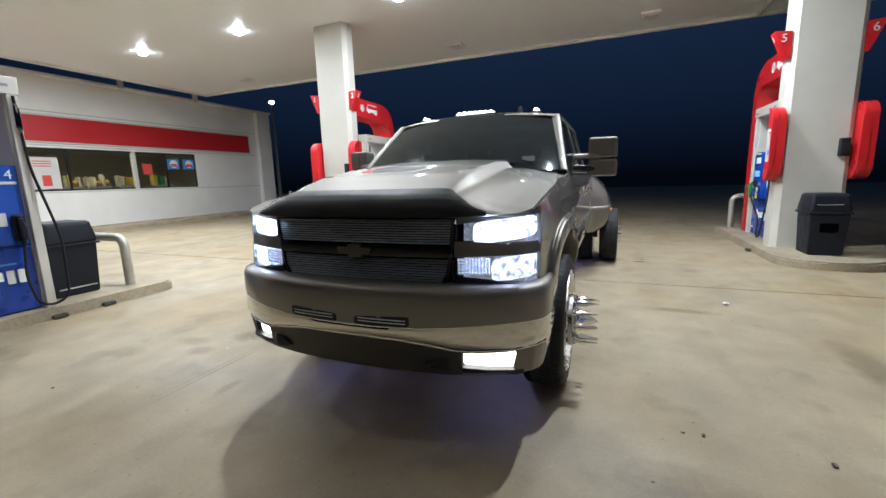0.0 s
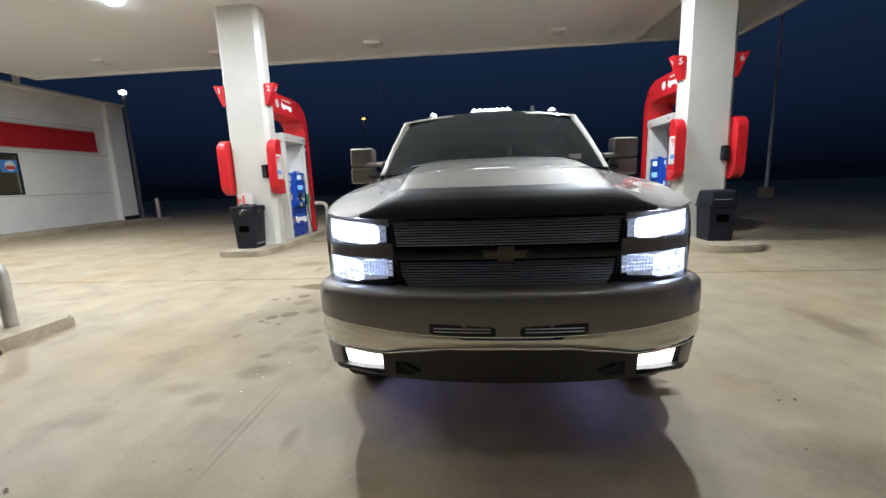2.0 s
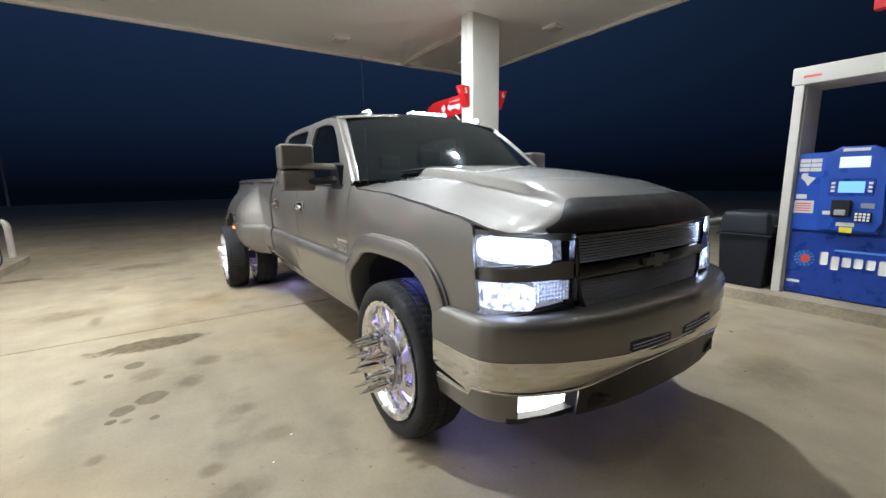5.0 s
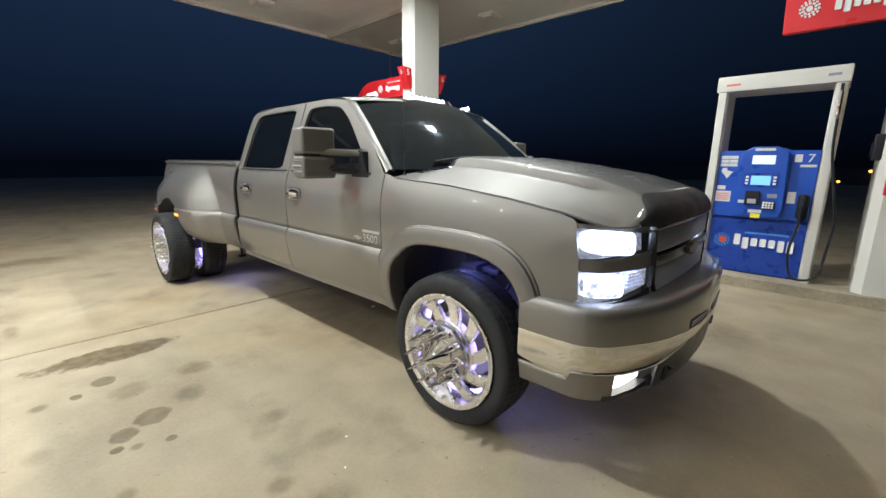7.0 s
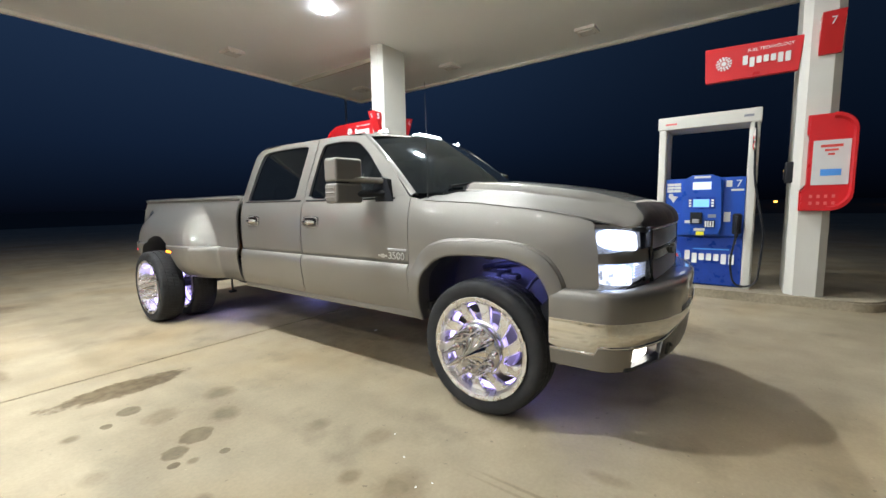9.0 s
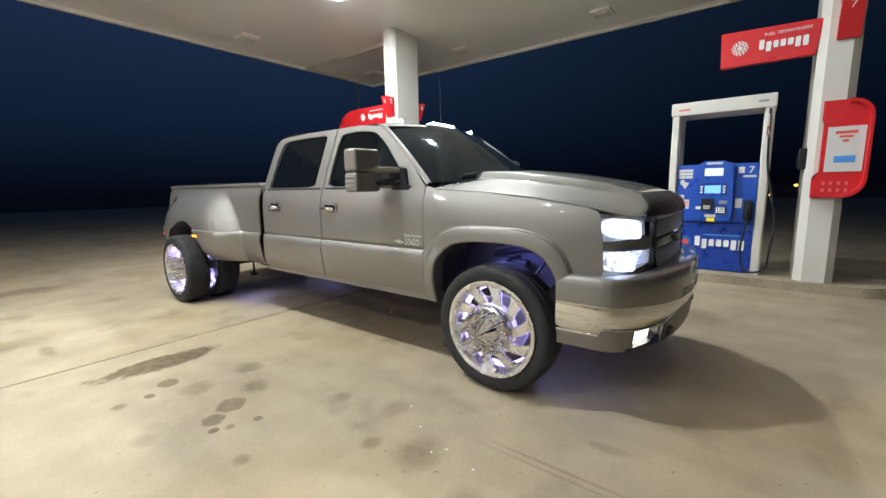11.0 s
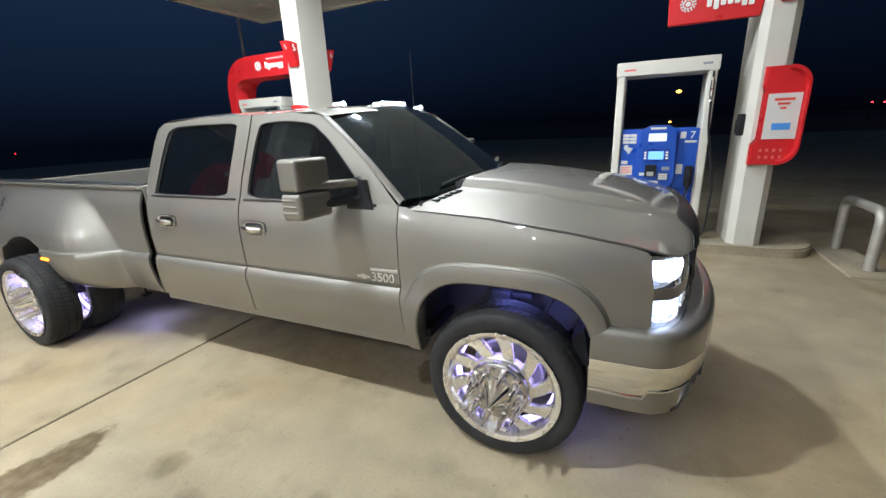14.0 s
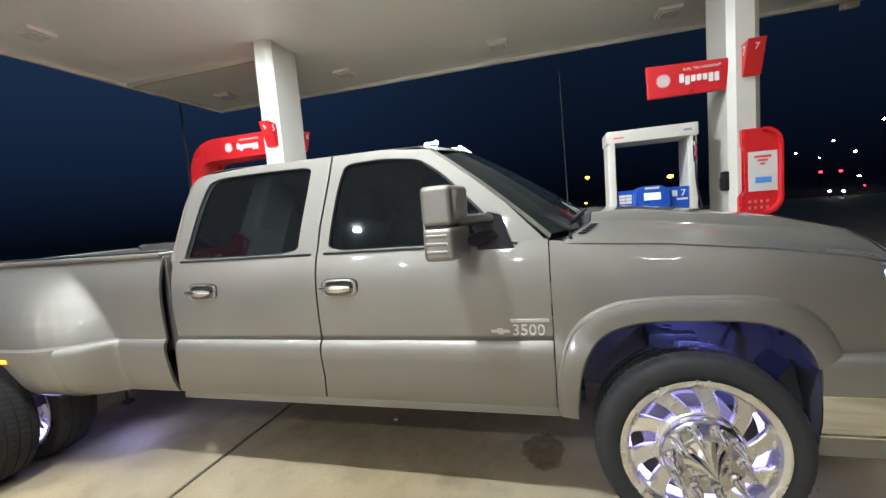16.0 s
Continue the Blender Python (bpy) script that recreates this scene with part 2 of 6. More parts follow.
M_PAINT.node_tree.nodes["Principled BSDF"].inputs["Roughness"].default_value = 0.555
M_BAND = mat("polished_bumper_band", (0.7, 0.69, 0.66), 0.07, 1.0, vary=0.06, scale=4, bump=0.01)
M_VAL = mat("dark_plastic_and_valance_shade", (0.02, 0.02, 0.022), 0.38, vary=0.1, bump=0.1)
M_CHROME = mat("chrome", (0.86, 0.85, 0.84), 0.05, 1.0, vary=0.03, scale=3, bump=0)
M_SATIN = mat("satin_handle_metal", (0.36, 0.345, 0.32), 0.3, 0.75, vary=0.05, bump=0)
M_SATIN2 = mat("dulled_chrome", (0.6, 0.58, 0.55), 0.22, 1.0, vary=0.1, scale=20, bump=0)
M_POLISH = mat("polished_aluminium", (0.82, 0.81, 0.8), 0.26, 1.0, vary=0.05, scale=10, bump=0.02)
M_DARK = mat("black_undercoat", (0.012, 0.012, 0.014), 0.7, vary=0.3, bump=0.3)
M_LINER = mat("wheel_well_liner", (0.045, 0.046, 0.052), 0.6, vary=0.25, bump=0.3)
M_TRIMBLK = mat("gloss_black_trim", (0.01, 0.01, 0.012), 0.2, vary=0.15, bump=0.02)
M_BILLET = mat("billet_slat_metal", (0.5, 0.52, 0.6), 0.35, 0.35, vary=0.1, bump=0)
M_BOW = mat("dull_dark_emblem", (0.13, 0.12, 0.1), 0.28, 0.7, bump=0.02)
M_SEAT = mat("grey_seat_cloth", (0.16, 0.155, 0.15), 0.8, vary=0.15, bump=0.3)
M_TINT = glass("dark_tinted_glass", (0.016, 0.018, 0.02), 0.5, 0.03, sky_haze=(0.0035, 0.0045, 0.006))
M_SILVER = mat("bright_silver_badge", (0.5, 0.49, 0.46), 0.3, 0.4, vary=0.03, bump=0)
M_SHIELD = mat("smoked_black_acrylic", (0.008, 0.008, 0.009), 0.5, vary=0.1, bump=0, coat=0.0)
M_WS = glass("tinted_windscreen", (0.03, 0.039, 0.046), 0.8, 0.035, sky_haze=(0.008, 0.0105, 0.0125))
M_CLEAR = glass("clear_lens", (0.92, 0.93, 0.95), 1.0)
M_PANE = glass("shop_glass", (0.75, 0.78, 0.76), 1.0)
M_HEAD = glow("headlight_glow", (0.78, 0.84, 1.0), 1.0)
M_HEAD2 = glow("turn_lamp_glow", (0.76, 0.82, 1.0), 0.8)
M_REFL = glow("lit_lamp_reflector", (0.78, 0.84, 1.0), 0.5)
for lit, cells, hi, lo in ((M_REFL, 55, 0.42, 0.08), (M_HEAD, 34, 3.4, 0.5), (M_HEAD2, 40, 2.7, 0.25)):      # faceted reflectors
    rt = lit.node_tree
    rb = rt.nodes["Principled BSDF"]
    rb.inputs["Metallic"].default_value, rb.inputs["Roughness"].default_value = 1.0, 0.15
    rv, rm = rt.nodes.new("ShaderNodeTexVoronoi"), rt.nodes.new("ShaderNodeMapRange")
    rv.inputs["Scale"].default_value = cells
    rm.inputs[3].default_value, rm.inputs[4].default_value = hi, lo
    rt.links.new(rt.nodes.new("ShaderNodeTexCoord").outputs["Object"], rv.inputs["Vector"])
    rt.links.new(rv.outputs["Distance"], rm.inputs[0])
    rt.links.new(rm.outputs[0], rb.inputs["Emission Strength"])
M_BULB = glow("lamp_bulb_glow", (0.74, 0.82, 1.0), 20.0)
M_FOG = glow("fog_light_glow", (1.0, 0.97, 0.88), 6.0)
M_ROOFLED = glow("roof_led_glow", (0.92, 0.96, 1.0), 14.0)
M_ROOFGLOW = glow("roof_lens_glow", (0.9, 0.95, 1.0), 4.5)
M_PLATE = mat("dark_chrome_plate", (0.5, 0.5, 0.51), 0.2, 1.0, vary=0.05, bump=0.01)
M_RING = glow("wheel_ring_glow", (0.5, 0.42, 1.0), 3.6)
M_AMBER = glow("amber_marker_glow", (1.0, 0.28, 0.02), 2.5)
M_TAIL = glow("red_marker_glow", (1.0, 0.03, 0.06), 2.5)
M_CANLED = glow("canopy_led_glow", (0.93, 1.0, 1.02), 60.0)
M_DIMLED = glow("dimmed_led_glow", (0.93, 1.0, 1.02), 20.0)
M_UNLIT = mat("unlit_frosted_lens", (0.76, 0.76, 0.74), 0.3, bump=0)
M_SCREEN = glow("lcd_screen_glow", (0.2, 0.5, 1.0), 0.55)
M_SCREENW = glow("white_display_glow", (0.75, 0.85, 1.0), 0.33)
M_VOID = mat("slot_shade_black", (0.002, 0.002, 0.002), 0.9, bump=0, spec=0.0)
M_LEAF = mat("dry_leaf", (0.12, 0.08, 0.045), 0.8, vary=0.3, bump=0.2)
M_PALERED = mat("pale_red_print", (0.72, 0.15, 0.14), 0.5, bump=0)


# ---- mesh helpers ----
ORIGIN = {}


def finish(bm, name, material, origin, sharp=32, outward=None, weigh=True):
    bmesh.ops.remove_doubles(bm, verts=bm.verts, dist=1e-5)
    bmesh.ops.recalc_face_normals(bm, faces=bm.faces)
    bmesh.ops.translate(bm, verts=bm.verts, vec=-Vector(origin))
    for f in bm.faces:
        f.smooth = True
    if outward is not None:
        o = Vector(outward) - Vector(origin)
        for f in bm.faces:
            if f.normal.dot(f.calc_center_median() - o) < 0:
                f.normal_flip()
    for e in bm.edges:
        e.smooth = len(e.link_faces) == 2 and e.calc_face_angle(0) < radians(sharp)
    me = bpy.data.meshes.new(name)
    bm.to_mesh(me)
    if weigh:       # broad flat faces keep their own normals up to the rounded edges
        whole = {v: sum((f.normal * f.calc_area() for f in v.link_faces), Vector()).normalized() if all(e.smooth for e in v.link_edges) else Vector() for v in bm.verts}
        me.normals_split_custom_set([whole[lp.vert] for f in bm.faces for lp in f.loops])
    bm.free()
    me.materials.append(material)
    return me


def thing(name, loc, label="", category="", group="", kind=""):
    ob = new(name)
    ob.empty_display_size = 0.1
    ob.location = loc
    ORIGIN[ob.name] = Vector(loc)
    return tagged(ob, label, category, group, kind)


def single(name, bm, material, label="", category="", group="", kind="", loc=(0, 0, 0), sharp=32):
    ob = new(name, finish(bm, name, material, loc, sharp))
    ob.location = loc
    ORIGIN[ob.name] = Vector(loc)
    return tagged(ob, label, category, group, kind)


def part(name, bm, material, parent, label="", sharp=32, outward=None, weigh=True):
    """One mesh under a thing or a part; bm is in world metres."""
    o = ORIGIN[parent.name]
    ob = new(name, finish(bm, name, material, o, sharp, outward, weigh))
    ob.parent = parent
    ORIGIN[ob.name] = o
    return tagged(ob, label)


def box(bm, x0, x1, y0, y1, z0, z1, bevel=0.0, seg=2):
    b = bmesh.new()
    bmesh.ops.create_cube(b, size=1)
    for v in b.verts:
        v.co = Vector(((x0, x1)[v.co.x > 0], (y0, y1)[v.co.y > 0], (z0, z1)[v.co.z > 0]))
    if bevel:
        bmesh.ops.bevel(b, geom=b.edges[:], offset=bevel, segments=seg, profile=0.5, affect="EDGES")
    merge(bm, b)
    return bm


def merge(bm, b, m=None):
    if m is not None:
        bmesh.ops.transform(b, matrix=m, verts=b.verts)
    vs = {v: bm.verts.new(v.co) for v in b.verts}
    for f in b.faces:
        try:
            bm.faces.new([vs[v] for v in f.verts])
        except ValueError:
            pass
    b.free()


def boxed(x0, x1, y0, y1, z0, z1, bevel=0.0, seg=2):
    return box(bmesh.new(), x0, x1, y0, y1, z0, z1, bevel, seg)


def grid(bm, rows, closed=False):
    vs = [[bm.verts.new(p) for p in r] for r in rows]
    for a, b in zip(vs, vs[1:]):
        n = len(a)
        for i in range(n if closed else n - 1):
            bm.faces.new((a[i], a[(i + 1) % n], b[(i + 1) % n], b[i]))
    return vs


def prism(bm, pts, axis, a, b):
    """A polygon in the plane across an axis, drawn out from a to b. pts are the two other coordinates in order."""
    def at(p, w):
        q = list(p)
        q.insert("xyz".index(axis), w)
        return Vector(q)
    lo, hi = [bm.verts.new(at(p, a)) for p in pts], [bm.verts.new(at(p, b)) for p in pts]
    bm.faces.new(lo)
    bm.faces.new(hi[::-1])
    n = len(pts)
    for i in range(n):
        bm.faces.new((lo[i], lo[(i + 1) % n], hi[(i + 1) % n], hi[i]))
    return bm


def tube(bm, pts, radius, n=10, cap=True):
    """A round rod along points; radius may be a list."""
    pts = [Vector(p) for p in pts]
    rad = radius if isinstance(radius, (list, tuple)) else [radius] * len(pts)
    rings, side = [], None
    for i, p in enumerate(pts):
        d = (pts[min(i + 1, len(pts) - 1)] - pts[max(i - 1, 0)]).normalized()
        if side is None:
            side = d.orthogonal().normalized()
        side = (side - d * side.dot(d)).normalized()
        up = d.cross(side)
        rings.append([p + (side * math.cos(2 * math.pi * k / n) + up * math.sin(2 * math.pi * k / n)) * rad[i] for k in range(n)])
    vs = grid(bm, rings, True)
    if cap:
        bm.faces.new(vs[0][::-1])
        bm.faces.new(vs[-1])
    return bm


def lathe(bm, profile, n=48, loop=False):
    """Turns (radius, x) pairs round the x axis."""
    rows = [[Vector((x, r * math.cos(2 * math.pi * k / n), r * math.sin(2 * math.pi * k / n))) for k in range(n)] for r, x in profile]
    if loop:
        rows.append(rows[0])
    grid(bm, rows, True)
    return bm


def bend(corners, radius, steps=6):
    """A path through corners with rounded turns."""
    pts = [Vector(c) for c in corners]
    out = [pts[0]]
    for a, b, c in zip(pts, pts[1:], pts[2:]):
        u, w = (a - b).normalized(), (c - b).normalized()
        p, q = b + u * radius, b + w * radius
        for i in range(steps + 1):
            s = i / steps
            out.append(p * (1 - s) ** 2 + b * 2 * s * (1 - s) + q * s * s)
    return out + [pts[-1]]


def lerp(table, x):
    return float(np.interp(x, [a for a, _ in table], [b for _, b in table]))


def letters(text, size, m, depth=0.004):
    """Solid characters in the built-in font, their middle at the pose m (x along, y up)."""
    cu = bpy.data.curves.new("characters", "FONT")
    cu.body, cu.size, cu.extrude, cu.align_x, cu.align_y, cu.resolution_u = text, size, depth, "CENTER", "CENTER", 3
    ob = bpy.data.objects.new("characters", cu)
    me = bpy.data.meshes.new_from_object(ob)
    bm = bmesh.new()
    bm.from_mesh(me)
    bmesh.ops.transform(bm, matrix=m, verts=bm.verts)
    bpy.data.objects.remove(ob)
    bpy.data.curves.remove(cu)
    bpy.data.meshes.remove(me)
    return bm


def wordbars(parent, m, width, height, material, heights, depth=0.006):
    """Plain upright bars of a word's size, standing for a trade name."""
    n = len(heights)
    w = width / (n + (n - 1) * 0.35)
    for i, (lo, hi) in enumerate(heights):
        x = -width / 2 + i * w * 1.35
        bm = boxed(x, x + w, lo * height, hi * height, -depth / 2, depth / 2, min(w, height) * 0.2)
        bmesh.ops.transform(bm, matrix=m, verts=bm.verts)
        part("word_bar", bm, material, parent)


WORD = [(0, 1), (-0.3, 0.72), (0, 0.72), (0, 0.72), (0, 0.7), (-0.3, 0.72), (-0.3, 0.72)]


def rosette(m, r):
    """A round mark of dots in rings round a small disc."""
    bm = bmesh.new()
    b = bmesh.new()
    lathe(b, [(0.001, 0.003), (r * 0.3, 0.003), (r * 0.3, -0.003)], 16)
    merge(bm, b, pose(0, 0, 0, 0, -90, 0))
    for ring, cnt, d in ((0.55, 10, 0.13), (0.82, 14, 0.11)):
        for k in range(cnt):
            a = 2 * math.pi * (k + ring) / cnt
            x, y = ring * r * math.cos(a), ring * r * math.sin(a)
            box(bm, x - d * r, x + d * r, y - d * r, y + d * r, -0.003, 0.003, d * r * 0.5, 1)
    bmesh.ops.transform(bm, matrix=m, verts=bm.verts)
    return bm


def facing(way, p):
    """A pose for letters: their reader looks against the way '-x', '+x', '-y' or '+y'."""
    right = {"-x": (0, -1, 0), "+x": (0, 1, 0), "-y": (1, 0, 0), "+y": (-1, 0, 0)}[way]
    up = Vector((0, 0, 1))
    right = Vector(right)
    m = Matrix((right, up, right.cross(up))).transposed().to_4x4()
    m.translation = p
    return m


# ---- ground and forecourt ----
bm = bmesh.new()
grid(bm, [[Vector((x, y, -0.2 if abs(x) < 46 and abs(y) < 49 else -0.03)) for x in (-700, -60, -45, 45, 60, 700)] for y in (-700, -60, -30, 48, 60, 700)])
single("ground", bm, M_GROUND, "dark open ground round the forecourt at night", "ground", kind="structure")
forecourt = thing("pavement", (0, 0, 0), "stained tan concrete forecourt slabs with sawn joints", "pavement", kind="structure")
EDGE_X, EDGE_Y = (-45.0, -9.6, 6.4, 45.0), (-30.0, 5.82, 21.0, 48.0)
for i in range(3):
    for j in range(3):
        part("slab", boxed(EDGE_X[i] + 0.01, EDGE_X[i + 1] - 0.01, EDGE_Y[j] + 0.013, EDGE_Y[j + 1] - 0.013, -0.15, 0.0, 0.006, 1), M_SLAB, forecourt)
part("joint_filler", boxed(-45, 45, -30, 48, -0.16, -0.014), M_DARK, forecourt, "dark joint filler between slabs")

# ---- canopy ----
CX0, CX1, CY0, CY1 = -15.4, 5.9, -3.5, 12.65
bm = bmesh.new()
box(bm, CX0, CX1, CY0, CY1, CEIL, CEIL + 0.05)
single("ceiling", bm, M_CEIL, "smooth glossy white metal canopy deck", "canopy ceiling", kind="structure")
canopy = thing("canopy", (0, 0, CEIL), "white flat petrol station canopy with a low lip all round", "canopy", kind="structure")
for nm, (x0, x1, y0, y1) in (("fascia", (CX0 - 0.1, CX0, CY0 - 0.1, CY1 + 0.1)), ("fascia", (CX1, CX1 + 0.1, CY0 - 0.1, CY1 + 0.1)),
                             ("fascia", (CX0, CX1, CY0 - 0.1, CY0)), ("fascia", (CX0, CX1, CY1, CY1 + 0.1))):
    part(nm, boxed(x0, x1, y0, y1, CEIL - 0.07, CEIL + 0.85, 0.012), M_BWALL, canopy)
part("roof_deck", boxed(CX0, CX1, CY0, CY1, CEIL + 0.5, CEIL + 0.56), M_GREY, canopy)
# rib added along the edge of the ceiling's darker patch behind the column
part("deck_rib", boxed(3.12, 3.18, 8.66, CY1 - 0.01, CEIL - 0.1, CEIL + 0.01, 0.008), M_WHITE, canopy, "thin white rib added under the deck")


def canopy_light(state):
    t = thing("canopy_light", (0, 0, CEIL), {"full": "glowing white", "dim": "faintly glowing white", "off": "unlit white"}[state] + " square LED light in the canopy deck", "ceiling light", "canopy lights")
    h, low = (0.21, 0.06) if state == "off" else (0.1, 0.012)
    part("housing", boxed(-h, h, -h, h, CEIL - low, CEIL + 0.01, 0.006), M_BWALL, t)
    if state == "off":
        part("lens", boxed(-0.15, 0.15, -0.15, 0.15, CEIL - 0.085, CEIL - 0.058, 0.012), M_UNLIT, t, "dark frosted lens")
    else:
        part("lens", boxed(-0.08, 0.08, -0.08, 0.08, CEIL - 0.085, CEIL - 0.01, 0.02), M_CANLED if state == "full" else M_DIMLED, t, "glowing lens")
    return t


first = {}
for lx, ly in GRID:
    state = "full" if (lx, ly) in FULL else "dim" if (lx, ly) in DIM else "off"
    if state in first:
        copy_thing(first[state], pose(lx, ly, CEIL))
    else:
        first[state] = canopy_light(state)
        first[state].location = (lx, ly, CEIL)


# ---- canopy columns, islands ----
def column(number_a, number_b, group="canopy columns"):
    """A boxed column whose middle stands at the origin, with wedge signs, side boxes and a small black box."""
    t = thing("canopy_column", (0, 0, 0), "white boxed canopy column with red number wedges", "column", group)
    ox, oy, cut, sh = 0.465, 0.2, 0.085, 0.04
    part("shaft", prism(bmesh.new(), [(x, y + sh) for x, y in ((ox, cut - oy), (ox, oy - cut), (ox - cut, oy), (cut - ox, oy), (-ox, oy - cut), (-ox, cut - oy), (cut - ox, -oy), (ox - cut, -oy))], "z", 0.1, CEIL - 0.002), M_WHITE, t, "white column casing with cut corners")
    for s, num in ((-1, number_a), (1, number_b)):
        w = part("number_wedge", prism(bmesh.new(), [(s * 0.45, 3.56), (s * 0.68, 3.58), (s * 0.5, 3.14), (s * 0.45, 3.14)], "y", -0.125, 0.085), M_RED, t, "red number wedge")
        for side in ("-y", "+y"):
            y = -0.129 if side == "-y" else 0.089
            part("number", letters(num, 0.17, facing(side, (s * 0.55, y, 3.46)), 0.003), M_LETTER, w, "white number")
        part("number", letters(num, 0.12, facing("-x" if s < 0 else "+x", (s * 0.64, -0.02, 3.47)) @ pose(0, 0, 0.02, 22), 0.003), M_LETTER, w, "white number")
        x0, x1 = sorted((s * 0.462, s * 0.58))
        ring = []
        for y, z, a0, a1 in ((-0.1, 1.46, 270, 180), (-0.1, 2.2, 180, 90)):
            ring += [(y + 0.22 * math.cos(radians(a0 + (a1 - a0) * k / 6)), z + 0.22 * math.sin(radians(a0 + (a1 - a0) * k / 6))) for k in range(7)]
        ring += [(0.13, 2.42), (0.13, 2.2), (0.09, 2.12), (0.09, 1.56), (0.17, 1.5), (0.17, 1.24)]
        b = prism(bmesh.new(), ring, "x", x0, x1)
        bmesh.ops.bevel(b, geom=[e for e in b.edges if abs(e.verts[0].co.x - e.verts[1].co.x) < 1e-4], offset=0.018, segments=2, affect="EDGES")
        p = part("notice_box", b, M_RED, t, "red rounded notice box")
        b = bmesh.new()
        inner = [(-0.095 + (y + 0.095) * 0.82, 1.83 + (z - 1.83) * 0.9) for y, z in ring[:14]]
        rows = [[Vector((s * 0.57, y, z)) for y, z in ring[:14]], [Vector((s * 0.645, y, z)) for y, z in ring[:14]],
                [Vector((s * 0.65, y * 0.9 + iy * 0.1, z * 0.9 + iz * 0.1)) for (y, z), (iy, iz) in zip(ring, inner)], [Vector((s * 0.65, y * 0.3 + iy * 0.7, z * 0.3 + iz * 0.7)) for (y, z), (iy, iz) in zip(ring, inner)], [Vector((s * 0.575, y, z)) for y, z in inner]]
        grid(b, rows)
        part("raised_rim", b, M_RED, p, "raised red rim")
        xf = s * 0.583
        xs = sorted((xf, xf + s * 0.006))
        way = "+x" if s > 0 else "-x"
        poster = part("notice", boxed(*xs, -0.27, 0.07, 1.56, 2.1), M_PAPER, p, "white printed notice")
        b = bmesh.new()
        xt = sorted((xf + s * 0.007, xf + s * 0.009))
        for zz, hw, hh in ((2.03, 0.1, 0.016), (1.98, 0.06, 0.013), (1.93, 0.03, 0.012)):
            box(b, *xt, -0.1 - hw, -0.1 + hw, zz - hh, zz + hh)
        part("red_lines", b, M_REDINK, p)
        part("blue_block", boxed(*xt, -0.2, -0.01, 1.67, 1.75), M_SKYINK, p)
        b = bmesh.new()
        for r in range(2):
            for c in range(4):
                box(b, *xt, -0.165 + c * 0.07, -0.135 + c * 0.07, 1.315 + r * 0.085, 1.355 + r * 0.085, 0.0)
        part("symbol_bars", b, M_PALERED, p)
    for q in (0, 180):
        b = boxed(-0.06, 0.06, -0.05, 0.06, 1.6, 1.88, 0.018)
        box(b, -0.045, 0.045, -0.062, -0.045, 1.64, 1.8, 0.008, 1)
        bmesh.ops.transform(b, matrix=pose(0, 0, 0, 0, 0, q) @ pose(0.33, -0.26 if q else -0.2, 0), verts=b.verts)
        part("black_box", b, M_BLACK, t, "small black plastic box")
    return t


IX_L, IX_R = -6.2, 2.9
col = column("5", "6")
col.location = (3.03, 8.56, 0)
for nums, x, y in ((("7", "8"), 2.92, 0.735), (("1", "2"), -6.32, 8.82), (("3", "4"), -6.3, 0.735)):
    c = column(*nums)
    c.location = (x, y, 0)


def island(name, x, y0, y1, hw, end=0.4):
    """A raised concrete kerb with round ends and a chamfered, chipped edge."""
    pts = []
    for cx, cy, a0 in ((hw - end, y1 - end, 0), (end - hw, y1 - end, 90), (end - hw, y0 + end, 180), (hw - end, y0 + end, 270)):
        pts += [(x + cx + end * math.cos(radians(a0 + 90 * k / 5)), cy + end * math.sin(radians(a0 + 90 * k / 5))) for k in range(6)]
    bm = prism(bmesh.new(), pts, "z", -0.02, 0.125)
    top = [e for e in bm.edges if all(v.co.z > 0.1 for v in e.verts)]
    bmesh.ops.bevel(bm, geom=top, offset=0.025, segments=2, affect="EDGES")
    return single(name, bm, M_KERB, "raised worn concrete pump island with rounded ends", "pump island", "pump islands", "structure", (x, (y0 + y1) / 2, 0))


island("pump_island", IX_R, -0.05, 3.75, 0.54)
island("pump_island", 3.05, 7.2, 12.0, 0.67, 0.5)
island("pump_island", -6.42, -0.1, 3.9, 0.62, 0.16)
island("pump_island", -6.3, 7.75, 12.4, 0.58)


